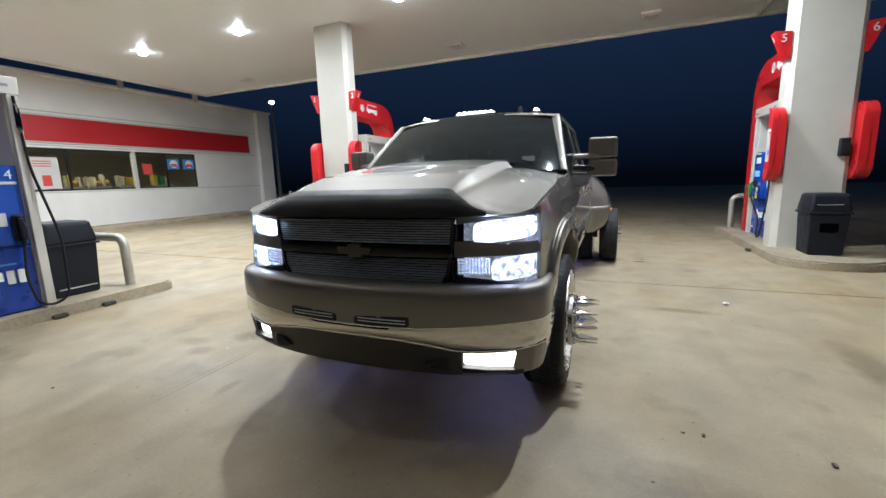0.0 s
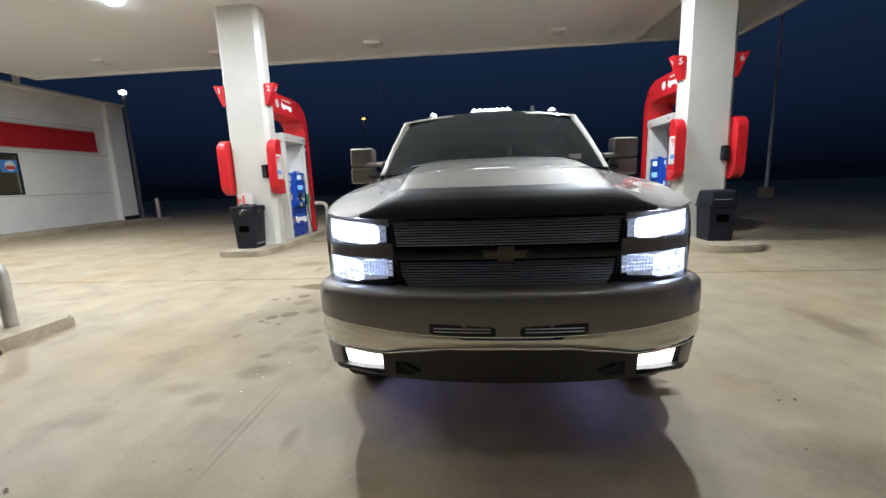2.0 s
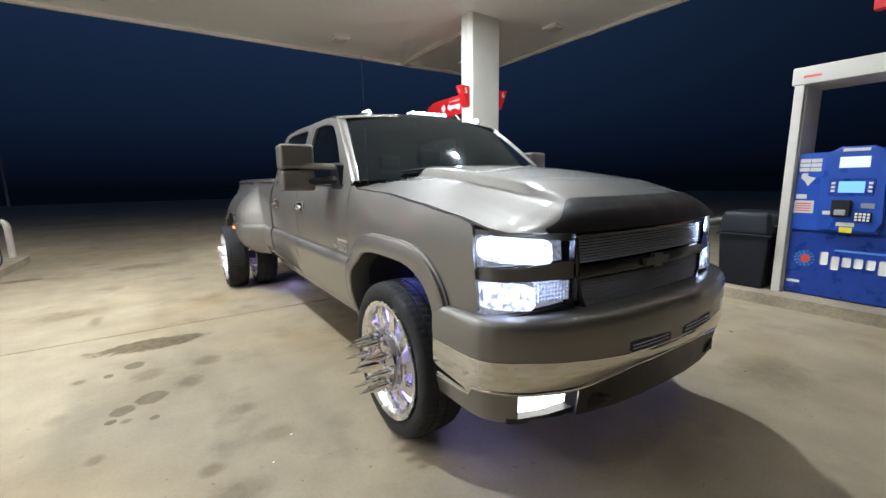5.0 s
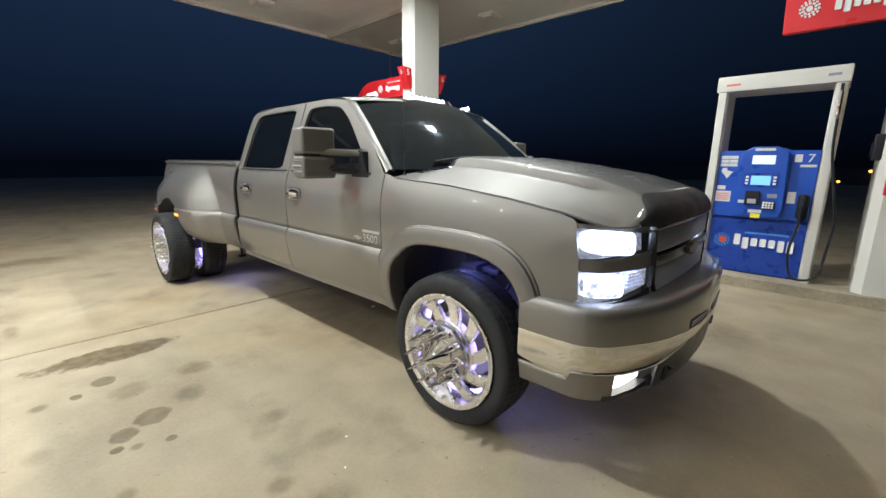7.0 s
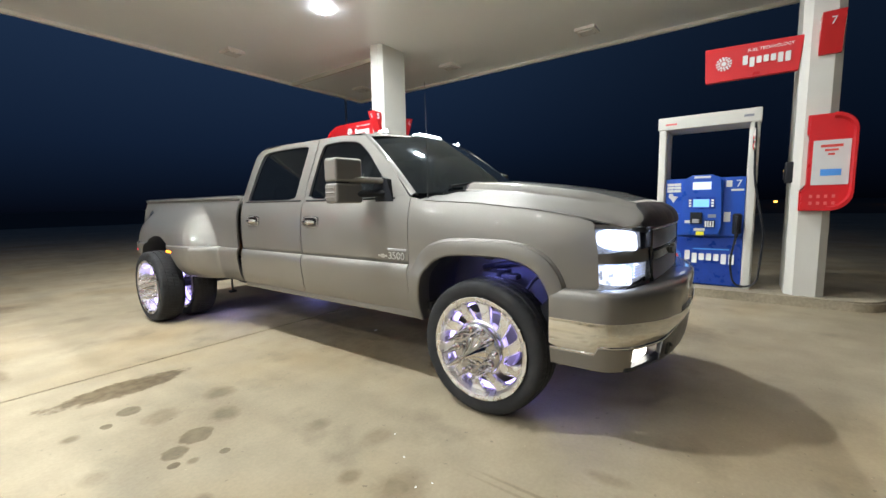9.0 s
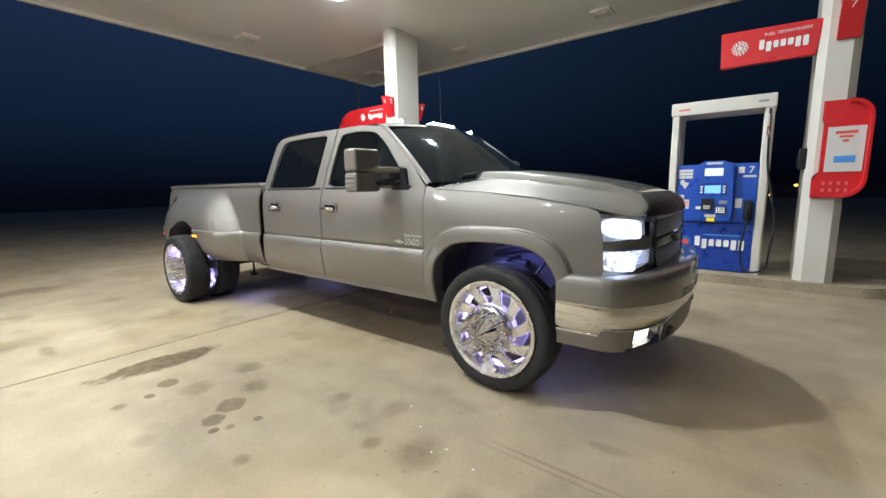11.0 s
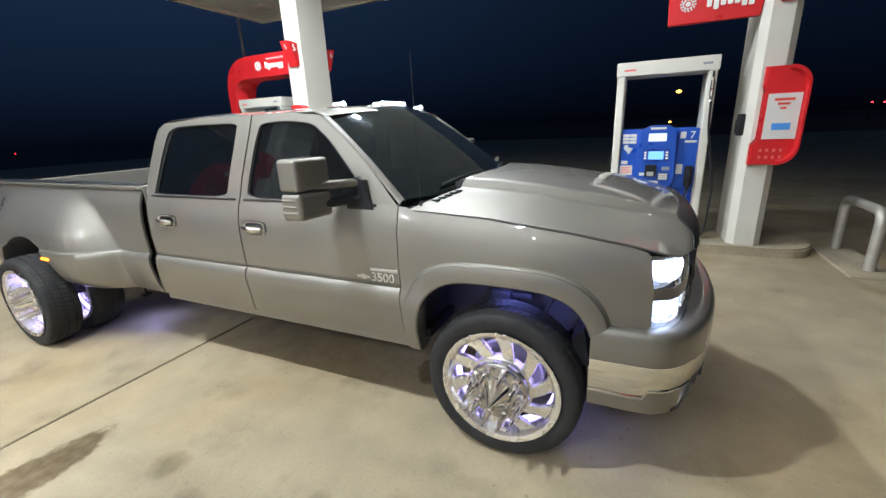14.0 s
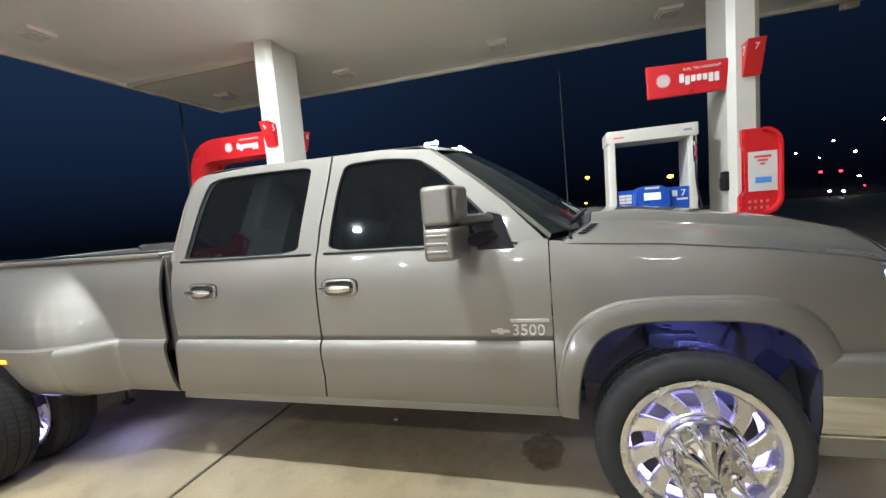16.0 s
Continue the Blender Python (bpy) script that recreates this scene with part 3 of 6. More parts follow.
# ---- dispensers ----
def pump(na, nb, green=False):
    """A two-sided dispenser round the origin: white frame, blue body; it is 1.24 long in y and 0.6 deep in x."""
    t = thing("fuel_dispenser", (0, 0, 0), "white framed blue fuel dispenser with black hoses, on its island", "fuel pump", "fuel dispensers")
    for y in (-1, 1):
        ys = sorted((y * 0.62, y * 0.5))
        part("post", boxed(-0.24, 0.24, *ys, 0.12, 2.46, 0.02), M_WHITE, t)
        for s in (-1, 1):
            xs = sorted((s * 0.238, s * 0.3))
            part("post_rail", boxed(*xs, y * 0.56 - 0.045, y * 0.56 + 0.045, 0.12, 2.458, 0.012), M_WHITE, t)
    part("header", boxed(-0.31, 0.31, -0.63, 0.63, 2.455, 2.64, 0.015), M_WHITE, t)
    part("body", boxed(-0.2, 0.2, -0.5, 0.5, 0.12, 1.7, 0.01), M_BLUE, t)
    for s, num in ((-1, na), (1, nb)):
        way = "-x" if s < 0 else "+x"
        r = -s                      # the reader's right is -s along y

        def slab(name, a, b, z0, z1, d0, d1, m, parent, label="", bev=0.006):
            ys, xs = sorted((-r * a, -r * b)), sorted((s * d0, s * d1))
            ys = sorted((a * s, b * s))
            return part(name, boxed(*xs, *ys, z0, z1, bev, 1), m, parent, label)
        low = slab("lower_panel", -0.5, 0.5, 0.14, 0.84, 0.2, 0.235, M_BLUE2, t, "deep blue lower panel with white word bars")
        wordbars(low, facing(way, (s * 0.238, 0.1 * s, 0.5)), 0.62, 0.145, M_LETTER, WORD)
        part("round_mark", rosette(facing(way, (s * 0.238, -0.345 * s, 0.55)), 0.1), M_SKYINK, low)
        b = lathe(bmesh.new(), [(0.001, 0.008), (0.045, 0.008), (0.045, 0.0)], 16)
        bmesh.ops.transform(b, matrix=pose(s * 0.236, -0.335 * s, 0.55, 0, 0, 0 if s > 0 else 180), verts=b.verts)
        part("mark_disc", b, M_REDINK, low, "red disc")
        slab("small_print", -0.48, -0.36, 0.26, 0.29, 0.236, 0.239, M_LETTER, low, bev=0)
        slab("small_print", -0.1, 0.35, 0.66, 0.68, 0.236, 0.239, M_SKYINK, low, bev=0)
        up = slab("upper_panel", -0.5, 0.5, 0.87, 1.72, 0.2, 0.25, M_BLUE, t, "blue upper panel")
        # bulging middle with an arched top
        pts = [(-0.235, 0.88), (0.235, 0.88), (0.255, 1.0), (0.255, 1.68), (0.2, 1.72), (0.12, 1.765), (-0.12, 1.765), (-0.2, 1.72), (-0.255, 1.68), (-0.255, 1.0)]
        xs = sorted((s * 0.25, s * 0.33))
        b = prism(bmesh.new(), [(-0.02 * s + p, z) for p, z in pts], "x", *xs)
        bmesh.ops.bevel(b, geom=[e for e in b.edges if all(abs(v.co.x) > 0.32 for v in e.verts)], offset=0.025, segments=2, affect="EDGES")
        mid = part("console", b, M_BLUE, t, "blue raised console")
        o = -0.02
        slab("brand_plate", o - 0.1, o + 0.1, 1.715, 1.745, 0.33, 0.336, M_PAPER, mid, bev=0)
        slab("price_display", o - 0.115, o + 0.115, 1.55, 1.66, 0.33, 0.337, M_SCREENW, mid, "lit white price display", 0.003)
        slab("screen_frame", o - 0.17, o + 0.17, 1.27, 1.44, 0.33, 0.334, M_BLUE2, mid)
        slab("screen", o - 0.1, o + 0.1, 1.295, 1.41, 0.334, 0.34, M_SCREEN, mid, "lit blue screen", 0.003)
        for q in (-1, 1):
            for z in (1.3, 1.34, 1.38):
                slab("soft_key", o + q * 0.14 - 0.016, o + q * 0.14 + 0.016, z, z + 0.025, 0.334, 0.342, M_LETTER, mid, bev=0.002)
        slab("card_reader", o - 0.13, o + 0.02, 1.05, 1.22, 0.33, 0.37, M_BLACK, mid, "black card reader")
        slab("receipt_slot", o - 0.1, o - 0.01, 1.06, 1.12, 0.365, 0.378, M_GREY, mid)
        pad = slab("keypad", o + 0.05, o + 0.18, 1.0, 1.1, 0.33, 0.35, M_BLACK, mid, "black keypad with pale keys")
        for c in range(4):
            for rr in range(3):
                slab("key", o + 0.058 + c * 0.03, o + 0.08 + c * 0.03, 1.008 + rr * 0.03, 1.03 + rr * 0.03, 0.35, 0.356, M_LETTER, mid, bev=0.002)
        slab("fuel_grade_sign", o + 0.09, o + 0.19, 1.14, 1.19, 0.33, 0.338, M_INK, mid, bev=0)
        slab("sticker", o - 0.2, o - 0.09, 1.06, 1.1, 0.33, 0.334, M_PAPER, mid, bev=0)
        slab("sticker", o - 0.08, o + 0.06, 0.945, 0.985, 0.33, 0.334, M_PAPER, mid, bev=0)
        slab("yellow_sticker", o - 0.05, o + 0.05, 0.88, 0.935, 0.33, 0.335, M_YELLOW, mid, "yellow warning sticker", 0)
        # stickers on the left wing
        for c in range(2):
            for rr in range(3):
                slab("sticker", -0.48 + c * 0.095, -0.39 + c * 0.095, 1.52 + rr * 0.048, 1.56 + rr * 0.048, 0.25, 0.254, M_PAPER, up, bev=0)
        b = prism(bmesh.new(), [((y0) * s, z) for y0, z in ((-0.45, 1.5), (-0.4, 1.5), (-0.4, 1.47), (-0.33, 1.45), (-0.36, 1.41), (-0.39, 1.36), (-0.42, 1.41), (-0.46, 1.45))], "x", *sorted((s * 0.25, s * 0.254)))
        part("state_sticker", b, M_PAPER, up, "white map-shaped sticker")
        slab("sticker", -0.48, -0.39, 1.22, 1.27, 0.25, 0.254, M_PAPER, up, bev=0)
        nb_ = slab("notice", -0.49, -0.32, 1.06, 1.2, 0.25, 0.254, M_PAPER, up, "white notice with red lines", 0)
        for rr in range(4):
            slab("line", -0.47, -0.34, 1.085 + rr * 0.026, 1.095 + rr * 0.026, 0.254, 0.256, M_REDINK, up, bev=0)
        part("number", letters(num, 0.14, facing(way, (s * 0.254, 0.42 * s, 1.62)), 0.002), M_LETTER, up, "white pump number")
        slab("sticker", 0.27, 0.34, 1.58, 1.67, 0.25, 0.254, M_PAPER, up, bev=0)
        slab("sticker", 0.33, 0.48, 1.52, 1.55, 0.25, 0.254, M_PAPER, up, bev=0)
        slab("sticker", 0.26, 0.34, 1.08, 1.22, 0.25, 0.254, M_PAPER, up, bev=0)
        # nozzle and hose
        y = 0.42 if green else 0.42 * s
        part("nozzle_boot", boxed(*sorted((s * 0.25, s * 0.3)), y - 0.055, y + 0.055, 0.9, 1.2, 0.02, 1), M_BLACK, up, "black nozzle boot")
        b = bmesh.new()
        tube(b, bend([(s * 0.31, y, 0.86), (s * 0.33, y, 1.05), (s * 0.3, y, 1.18)], 0.05), 0.022)
        box(b, *sorted((s * 0.3, s * 0.36)), y - 0.025, y + 0.025, 0.95, 1.16, 0.012)
        tube(b, bend([(s * 0.35, y, 1.14), (s * 0.41, y, 1.08), (s * 0.39, y, 0.94), (s * 0.34, y, 0.92)], 0.03), 0.008, 6)
        noz = part("nozzle", b, M_GREEN if green else M_BLACK, t, ("green" if green else "black") + " fuel nozzle in its boot")
        part("spout", tube(bmesh.new(), [(s * 0.31, y, 0.88), (s * 0.3, y - 0.01 * s, 0.76)], 0.012, 8), M_STEEL, noz)
        hose = bend([(s * 0.31, y, 0.9), (s * 0.36, 0.36 * s, 0.5), (s * 0.4, 0.42 * s, 0.16), (s * 0.42, 0.68 * s, 0.2), (s * 0.36, 0.73 * s, 0.9), (s * 0.32, 0.585 * s, 1.7), (s * 0.31, 0.565 * s, 2.44)], 0.14, 8)
        part("hose", tube(bmesh.new(), hose, 0.014, 8), M_BLACK, t, "black rubber hose")
        part("breakaway", tube(bmesh.new(), [(s * 0.315, 0.567 * s, 2.06), (s * 0.315, 0.567 * s, 2.12), (s * 0.314, 0.567 * s, 2.3), (s * 0.312, 0.567 * s, 2.36)], [0.018, 0.028, 0.028, 0.02], 10), M_CHROME, t, "metal hose coupling")
        slab("brand_bars", -0.53, -0.38, 2.52, 2.545, 0.31, 0.313, M_PALERED, t, bev=0)
        slab("arrow_mark", 0.43, 0.54, 2.53, 2.56, 0.31, 0.313, M_INK, t, bev=0)
    return t


PUMPS = [("7", "8", IX_R, 1.95), ("5", "6", 3.03, 9.85), ("3", "4", IX_L, 1.95), ("1", "2", IX_L, 10.05)]
for na, nb, x, y in PUMPS:
    pump(na, nb, y > 5).location = (x, y, 0)


# ---- red signs that reach from column to dispenser ----
def sign_marks(t, s, y, z, x):
    way = "-x" if s < 0 else "+x"
    wordbars(t, facing(way, (x + s * 0.286, y + 0.16 * s, z - 0.06)), 0.5, 0.12, M_LETTER, WORD)
    part("small_print", letters("FUEL TECHNOLOGY", 0.052, facing(way, (x + s * 0.284, y + 0.2 * s, z + 0.118)), 0.002), M_LETTER, t, "small white lettering")
    part("round_mark", rosette(facing(way, (x + s * 0.286, y - 0.3 * s, z)), 0.1), M_LETTER, t)


def arch_sign(x, y0):
    """A red band from the column that bends down behind the dispenser to the island."""
    t = thing("arch_sign", (x, y0, 0.1), "red arched sign band from the column over the dispenser", "sign", "arch signs")
    out = bend([(x, y0, 3.5), (x, y0 + 2.05, 3.5), (x, y0 + 2.12, 0.13)], 0.75, 12)
    inn = bend([(x, y0, 3.06), (x, y0 + 1.83, 3.06), (x, y0 + 1.93, 0.13)], 0.38, 12)
    bm = bmesh.new()
    rows = []
    for a, b in zip(out, inn):
        rows.append([Vector((x - 0.28, a.y, a.z)), Vector((x + 0.28, a.y, a.z)), Vector((x + 0.28, b.y, b.z)), Vector((x - 0.28, b.y, b.z))])
    vs = grid(bm, rows, True)
    bm.faces.new(vs[0])
    bm.faces.new(vs[-1][::-1])
    part("band", bm, M_RED, t)
    for s in (-1, 1):
        sign_marks(t, s, y0 + 0.72, 3.28, x)
    return t


def flat_sign(x, y0, y1, s):
    """A thin red panel on the column's side that looks towards s along x."""
    t = thing("column_sign", (x, y0, 3.05), "thin red box sign with white marks on the column", "sign", "column signs")
    bm = prism(bmesh.new(), [(y0 + 0.05, 3.03), (y0, 3.455), (y1 + 0.02, 3.49), (y1, 3.03)], "x", *sorted((x + s * 0.3, x + s * 0.38)))
    bmesh.ops.bevel(bm, geom=bm.edges[:], offset=0.008, segments=1, affect="EDGES")
    part("sign_box", bm, M_RED, t)
    part("bracket", boxed(*sorted((x + s * 0.2, x + s * 0.305)), y0, y0 + 0.1, 3.2, 3.36, 0.01), M_GREY, t)
    sign_marks(t, s, (y0 + y1) / 2 + 0.02, 3.26, x + s * 0.1)
    return t


arch_sign(3.03, 8.72)
arch_sign(IX_L, 8.92)
flat_sign(IX_R, 0.94, 1.99, -1)
flat_sign(IX_L, 0.94, 1.99, 1)


# ---- hoops, bins ----
def hoop(x, y, w, h, z0=0.12):
    bm = tube(bmesh.new(), bend([(x - w / 2, y, z0), (x - w / 2, y, h), (x + w / 2, y, h), (x + w / 2, y, z0)], 0.16, 8), 0.057, 14)
    return single("guard_hoop", bm, M_STEEL, "worn pale steel U-shaped guard hoop set in concrete", "bollard", "guard hoops", loc=(x, y, z0))


hoop(IX_R, 3.3, 0.95, 0.88)
hoop(-6.53, 3.48, 0.8, 0.78)
hoop(2.92, 11.3, 0.55, 0.85)
hoop(IX_L, 12.0, 0.5, 0.85)
hoop(2.5, -0.4, 0.97, 0.74, 0.0)
single("concrete_pad", boxed(1.75, 3.05, -0.6, -0.14, -0.02, 0.03, 0.02), M_KERB, "rough concrete pad under the guard hoop", "concrete pad", kind="structure", loc=(2.4, -0.36, 0))


def bin_(x, y, z, hooded, k=1.0):
    t = thing("litter_bin", (x, y, z), "black plastic litter bin with a " + ("domed hood" if hooded else "half-open lid and bag"), "litter bin", "litter bins")
    a = 0.27 * k
    b = boxed(x - a, x + a, y - a, y + a, z, z + (0.66 if hooded else 0.8), 0.03)
    for v in b.verts:
        f = 0.88 + 0.12 * (v.co.z - z) / 0.68
        v.co.x, v.co.y = x + (v.co.x - x) * f, y + (v.co.y - y) * f
    part("body", b, M_BIN, t)
    a = 0.285 * k
    if hooded:
        b = boxed(x - a, x + a, y - a, y + a, z + 0.63, z + 0.93, 0.06, 3)
        for v in b.verts:
            if v.co.z > z + 0.8:
                v.co.x, v.co.y = x + (v.co.x - x) * 0.9, y + (v.co.y - y) * 0.9
        part("hood", b, M_BIN, t)
        part("hood_rim", boxed(x - a - 0.006, x + a + 0.006, y - a - 0.006, y + a + 0.006, z + 0.63, z + 0.66, 0.01), M_BIN, t)
        part("lid_catch", tube(bmesh.new(), [(x - a * 0.7, y - a - 0.008, z + 0.77), (x - a * 0.35, y - a - 0.012, z + 0.765), (x + a * 0.5, y - a - 0.008, z + 0.77)], 0.006, 6), M_GREY, t, "pale worn lid edge")
    else:
        part("rim", boxed(x - a - 0.005, x + a + 0.005, y - a - 0.005, y + a + 0.005, z + 0.76, z + 0.9, 0.03), M_BIN, t)
        b = bmesh.new()
        bmesh.ops.create_icosphere(b, subdivisions=4, radius=1)
        for v in b.verts:
            v.co = Vector((x + v.co.x * (a + 0.035), y + v.co.y * (a + 0.03), z + 0.77 + v.co.z * 0.17)) + noise.noise_vector(v.co * 3) * 0.04 + noise.noise_vector(v.co * 9) * 0.012
        part("liner_bag", b, M_TRIMBLK, t, "crumpled black liner bag")
    # a solid black block paints the shade inside the deposit slot
    slot = boxed(x - 0.12 * k, x + 0.12 * k, y - 0.285 * k, y - 0.235 * k, z + 0.36, z + 0.49, 0.015)
    part("slot", slot, M_VOID, t, "deposit slot drawn as a solid black block")
    b = bmesh.new()
    tube(b, [(x + 0.246 * k, y - 0.2 * k, z + 0.1), (x + 0.246 * k, y + 0.2 * k, z + 0.1)], 0.008, 6)
    part("seam", b, M_STEEL, t)
    return t


bin_(3.05, 7.96, 0.125, True, 0.9)
bin_(-6.3, 8.3, 0.125, False, 0.88)
bin_(-6.45, 2.93, 0.125, True)
bin_(2.8, 2.87, 0.125, True)
bag = thing("paper_bag", (-6.36, 8.3, 1.04), "crumpled white and red takeaway bag on the bin", "paper bag")
b = boxed(-6.46, -6.22, 8.22, 8.38, 1.04, 1.27, 0.02, 3)
for v in b.verts:
    v.co += noise.noise_vector(v.co * 9) * 0.03
part("bag", b, M_PAPER, bag)
for x0, x1, z0, z1 in ((-6.45, -6.42, 1.08, 1.19), (-6.33, -6.3, 1.06, 1.24), (-6.4, -6.36, 1.13, 1.16)):
    part("red_print", boxed(x0, x1, 8.195, 8.212, z0, z1), M_REDINK, bag)
part("straw", tube(bmesh.new(), [(-6.4, 8.32, 1.2), (-6.43, 8.3, 1.33)], 0.006, 6), M_REDINK, bag)


# ---- shop ----
BX, BT = -17.4, 5.12
Y0, Y1 = 2.0, 17.8
bm = bmesh.new()
WIN = (6.9, 13.35, 1.42, 2.86)        # opening: y0, y1, z0, z1
for y0, y1, z0, z1 in ((Y0, WIN[0], 0, BT), (WIN[1], Y1, 0, BT), (WIN[0], WIN[1], 0, WIN[2]), (WIN[0], WIN[1], WIN[3], BT)):
    box(bm, BX - 0.2, BX, y0, y1, z0, z1)
shop = single("wall_front", bm, M_BWALL, "white panelled shop front wall with a red band", "shop wall", kind="structure")
part("pier", boxed(BX, BX + 0.22, 16.95, 17.8, 0.12, BT, 0.02), M_BWALL, shop, "white corner pier")
part("pier_foot", boxed(BX, BX + 0.26, 17.0, 17.82, 0.1, 0.3, 0.01), M_BLACK, shop, "black pier foot")
b = bmesh.new()
for z in (1.36, 4.02, 2.92):
    box(b, BX, BX + 0.03, Y0, 16.93, z, z + 0.035, 0.008, 1)
part("panel_ledge", b, M_WHITE, shop)
part("coping", boxed(BX - 0.25, BX + 0.3, Y0, Y1 + 0.05, BT, BT + 0.1, 0.02), M_BWALL, shop)
part("red_band", boxed(BX, BX + 0.05, 3.0, 16.4, 3.06, 3.88, 0.01), M_REDBAND, shop, "plain red fascia band")
b = bmesh.new()
for y0, y1, z0, z1 in ((2.94, 16.46, 3.88, 3.94), (2.94, 16.46, 3.0, 3.06), (16.4, 16.46, 3.06, 3.88)):
    box(b, BX, BX + 0.065, y0, y1, z0, z1, 0.01, 1)
part("band_frame", b, M_WHITE, shop)
for nm, (x0, x1, y0, y1) in (("wall_end", (BX - 9, BX - 0.2, Y1 - 0.2, Y1)), ("wall_end", (BX - 9, BX - 0.2, Y0, Y0 + 0.2)), ("wall_back", (BX - 9.2, BX - 9, Y0, Y1))):
    single(nm, boxed(x0, x1, y0, y1, 0, BT), M_BWALL, "white shop wall", "shop wall", kind="structure")
single("shop_roof", boxed(BX - 9.2, BX - 0.2, Y0, Y1, BT - 0.3, BT), M_GREY, "flat shop roof", "roof", kind="structure")
single("shop_floor", boxed(BX - 9, BX - 0.2, Y0 + 0.2, Y1 - 0.2, 0.0, 0.12), M_KERB, "shop floor", "floor", kind="structure")
single("shop_ceiling", boxed(BX - 9, BX - 0.2, Y0 + 0.2, Y1 - 0.2, 3.3, 3.36), M_CEIL, "white shop ceiling", "ceiling", kind="structure")
win = thing("window_1", (BX, 10, 1.42), "wide dark-framed shop window with posters and goods behind", "window", kind="structure")
b = bmesh.new()
for y0, y1, z0, z1 in ((WIN[0], WIN[1], WIN[2], WIN[2] + 0.05), (WIN[0], WIN[1], WIN[3] - 0.05, WIN[3]), (WIN[0], WIN[0] + 0.05, WIN[2], WIN[3]), (WIN[1] - 0.05, WIN[1], WIN[2], WIN[3])):
    box(b, BX - 0.12, BX - 0.04, y0, y1, z0, z1)
part("window_frame", b, M_BLACK, win)
part("mullion", boxed(BX - 0.13, BX + 0.02, 10.66, 10.78, WIN[2], WIN[3]), M_WHITE, win, "white mullion")
part("mullion", boxed(BX - 0.12, BX - 0.04, 8.55, 8.6, WIN[2], WIN[3]), M_BLACK, win)
part("mullion", boxed(BX - 0.12, BX - 0.04, 12.0, 12.05, WIN[2], WIN[3]), M_BLACK, win)
for y0, y1 in ((WIN[0] + 0.05, 8.55), (8.6, 10.66), (10.78, 12.0), (12.05, WIN[1] - 0.05)):
    p = part("pane", boxed(BX - 0.09, BX - 0.08, y0, y1, WIN[2] + 0.05, WIN[3] - 0.05), M_PANE, win)
    p.visible_shadow = False
poster = thing("poster", (BX, 7.9, 1.6), "white window poster with red print", "poster")
part("sheet", boxed(BX - 0.075, BX - 0.07, 7.4, 8.3, 1.5, 2.55), M_PAPER, poster)
b = bmesh.new()
for z in (2.4, 2.32, 2.24):
    box(b, BX - 0.069, BX - 0.066, 7.6, 8.1, z, z + 0.03)
part("print_lines", b, M_REDINK, poster)
part("picture", boxed(BX - 0.069, BX - 0.066, 7.8, 8.05, 1.6, 1.95), M_REDINK, poster)
for y in (12.35, 13.05):
    s = thing("window_sign", (BX, y, 2.4), "round red and white window sign on a blue card", "sign", "window signs")
    part("card", boxed(BX - 0.075, BX - 0.07, y - 0.28, y + 0.24, 2.2, 2.62, 0.002), M_SKYINK, s)
    b = bmesh.new()
    lathe(b, [(0.001, 0), (0.17, 0), (0.17, -0.004)], 20)
    bmesh.ops.transform(b, matrix=pose(BX - 0.064, y, 2.42), verts=b.verts)
    part("disc", b, M_LETTER, s)
    part("bar", boxed(BX - 0.064, BX - 0.061, y - 0.14, y + 0.14, 2.3, 2.42), M_REDINK, s)
s = single("red_sign", boxed(BX - 0.076, BX - 0.07, 11.05, 11.42, 1.98, 2.4, 0.002), M_REDINK, "small red square window sign", "sign", loc=(BX, 11.2, 2.1))
random.seed(5)
GOODS = [mat("goods_" + n, c, 0.4, vary=0.15, bump=0, random=0.3) for n, c in (("gold", (0.8, 0.55, 0.08)), ("red", (0.55, 0.07, 0.04)), ("cream", (0.75, 0.65, 0.42)), ("green", (0.05, 0.22, 0.08)), ("amber", (0.6, 0.33, 0.06)), ("brown", (0.3, 0.09, 0.04)))]
for k, y in enumerate((7.4, 9.0, 9.9, 11.0, 12.4)):
    sh = thing("goods_shelf", (BX - 1.2, y, 0.12), "metal shop shelf filled with bright packets", "shelf", "shop shelves")
    part("rack", boxed(BX - 1.5, BX - 0.9, y - 0.42, y + 0.42, 0.12, 1.56, 0.01), M_GREY, sh)
    yy = y - 0.4
    while yy < y + 0.3:
        wide = random.choice((0.07, 0.1, 0.15, 0.2))
        low = k in (1, 2) and wide > 0.12          # low brown trays with small gold tins on them
        h = random.uniform(0.14, 0.2) if low else random.uniform(0.32, 0.46)
        part("packet", boxed(BX - 1.2, BX - 0.95, yy, yy + wide, 1.56, 1.56 + h, 0.015, 2), GOODS[5] if low else random.choice((GOODS[0], GOODS[2], GOODS[2], GOODS[4], GOODS[3])), sh)
        if low:
            b = bmesh.new()
            lathe(b, [(0.001, 0), (0.06, 0), (0.065, 0.05), (0.05, 0.1), (0.001, 0.12)], 14)
            bmesh.ops.transform(b, matrix=pose(BX - 1.05, yy + wide / 2, 1.56 + h), verts=b.verts)
            part("tin", b, GOODS[0], sh, "gold tin")
        yy += wide + random.choice((0.015, 0.03, 0.12))
area_lamp("shop_lamp", pose(BX - 3.5, 10, 3.28), 3.0, 22, (1.0, 0.85, 0.6), size_y=6.0)
area_lamp("shop_lamp", pose(BX - 0.9, 10.5, 3.25), 0.4, 52, (1.0, 0.88, 0.6), size_y=5.0)
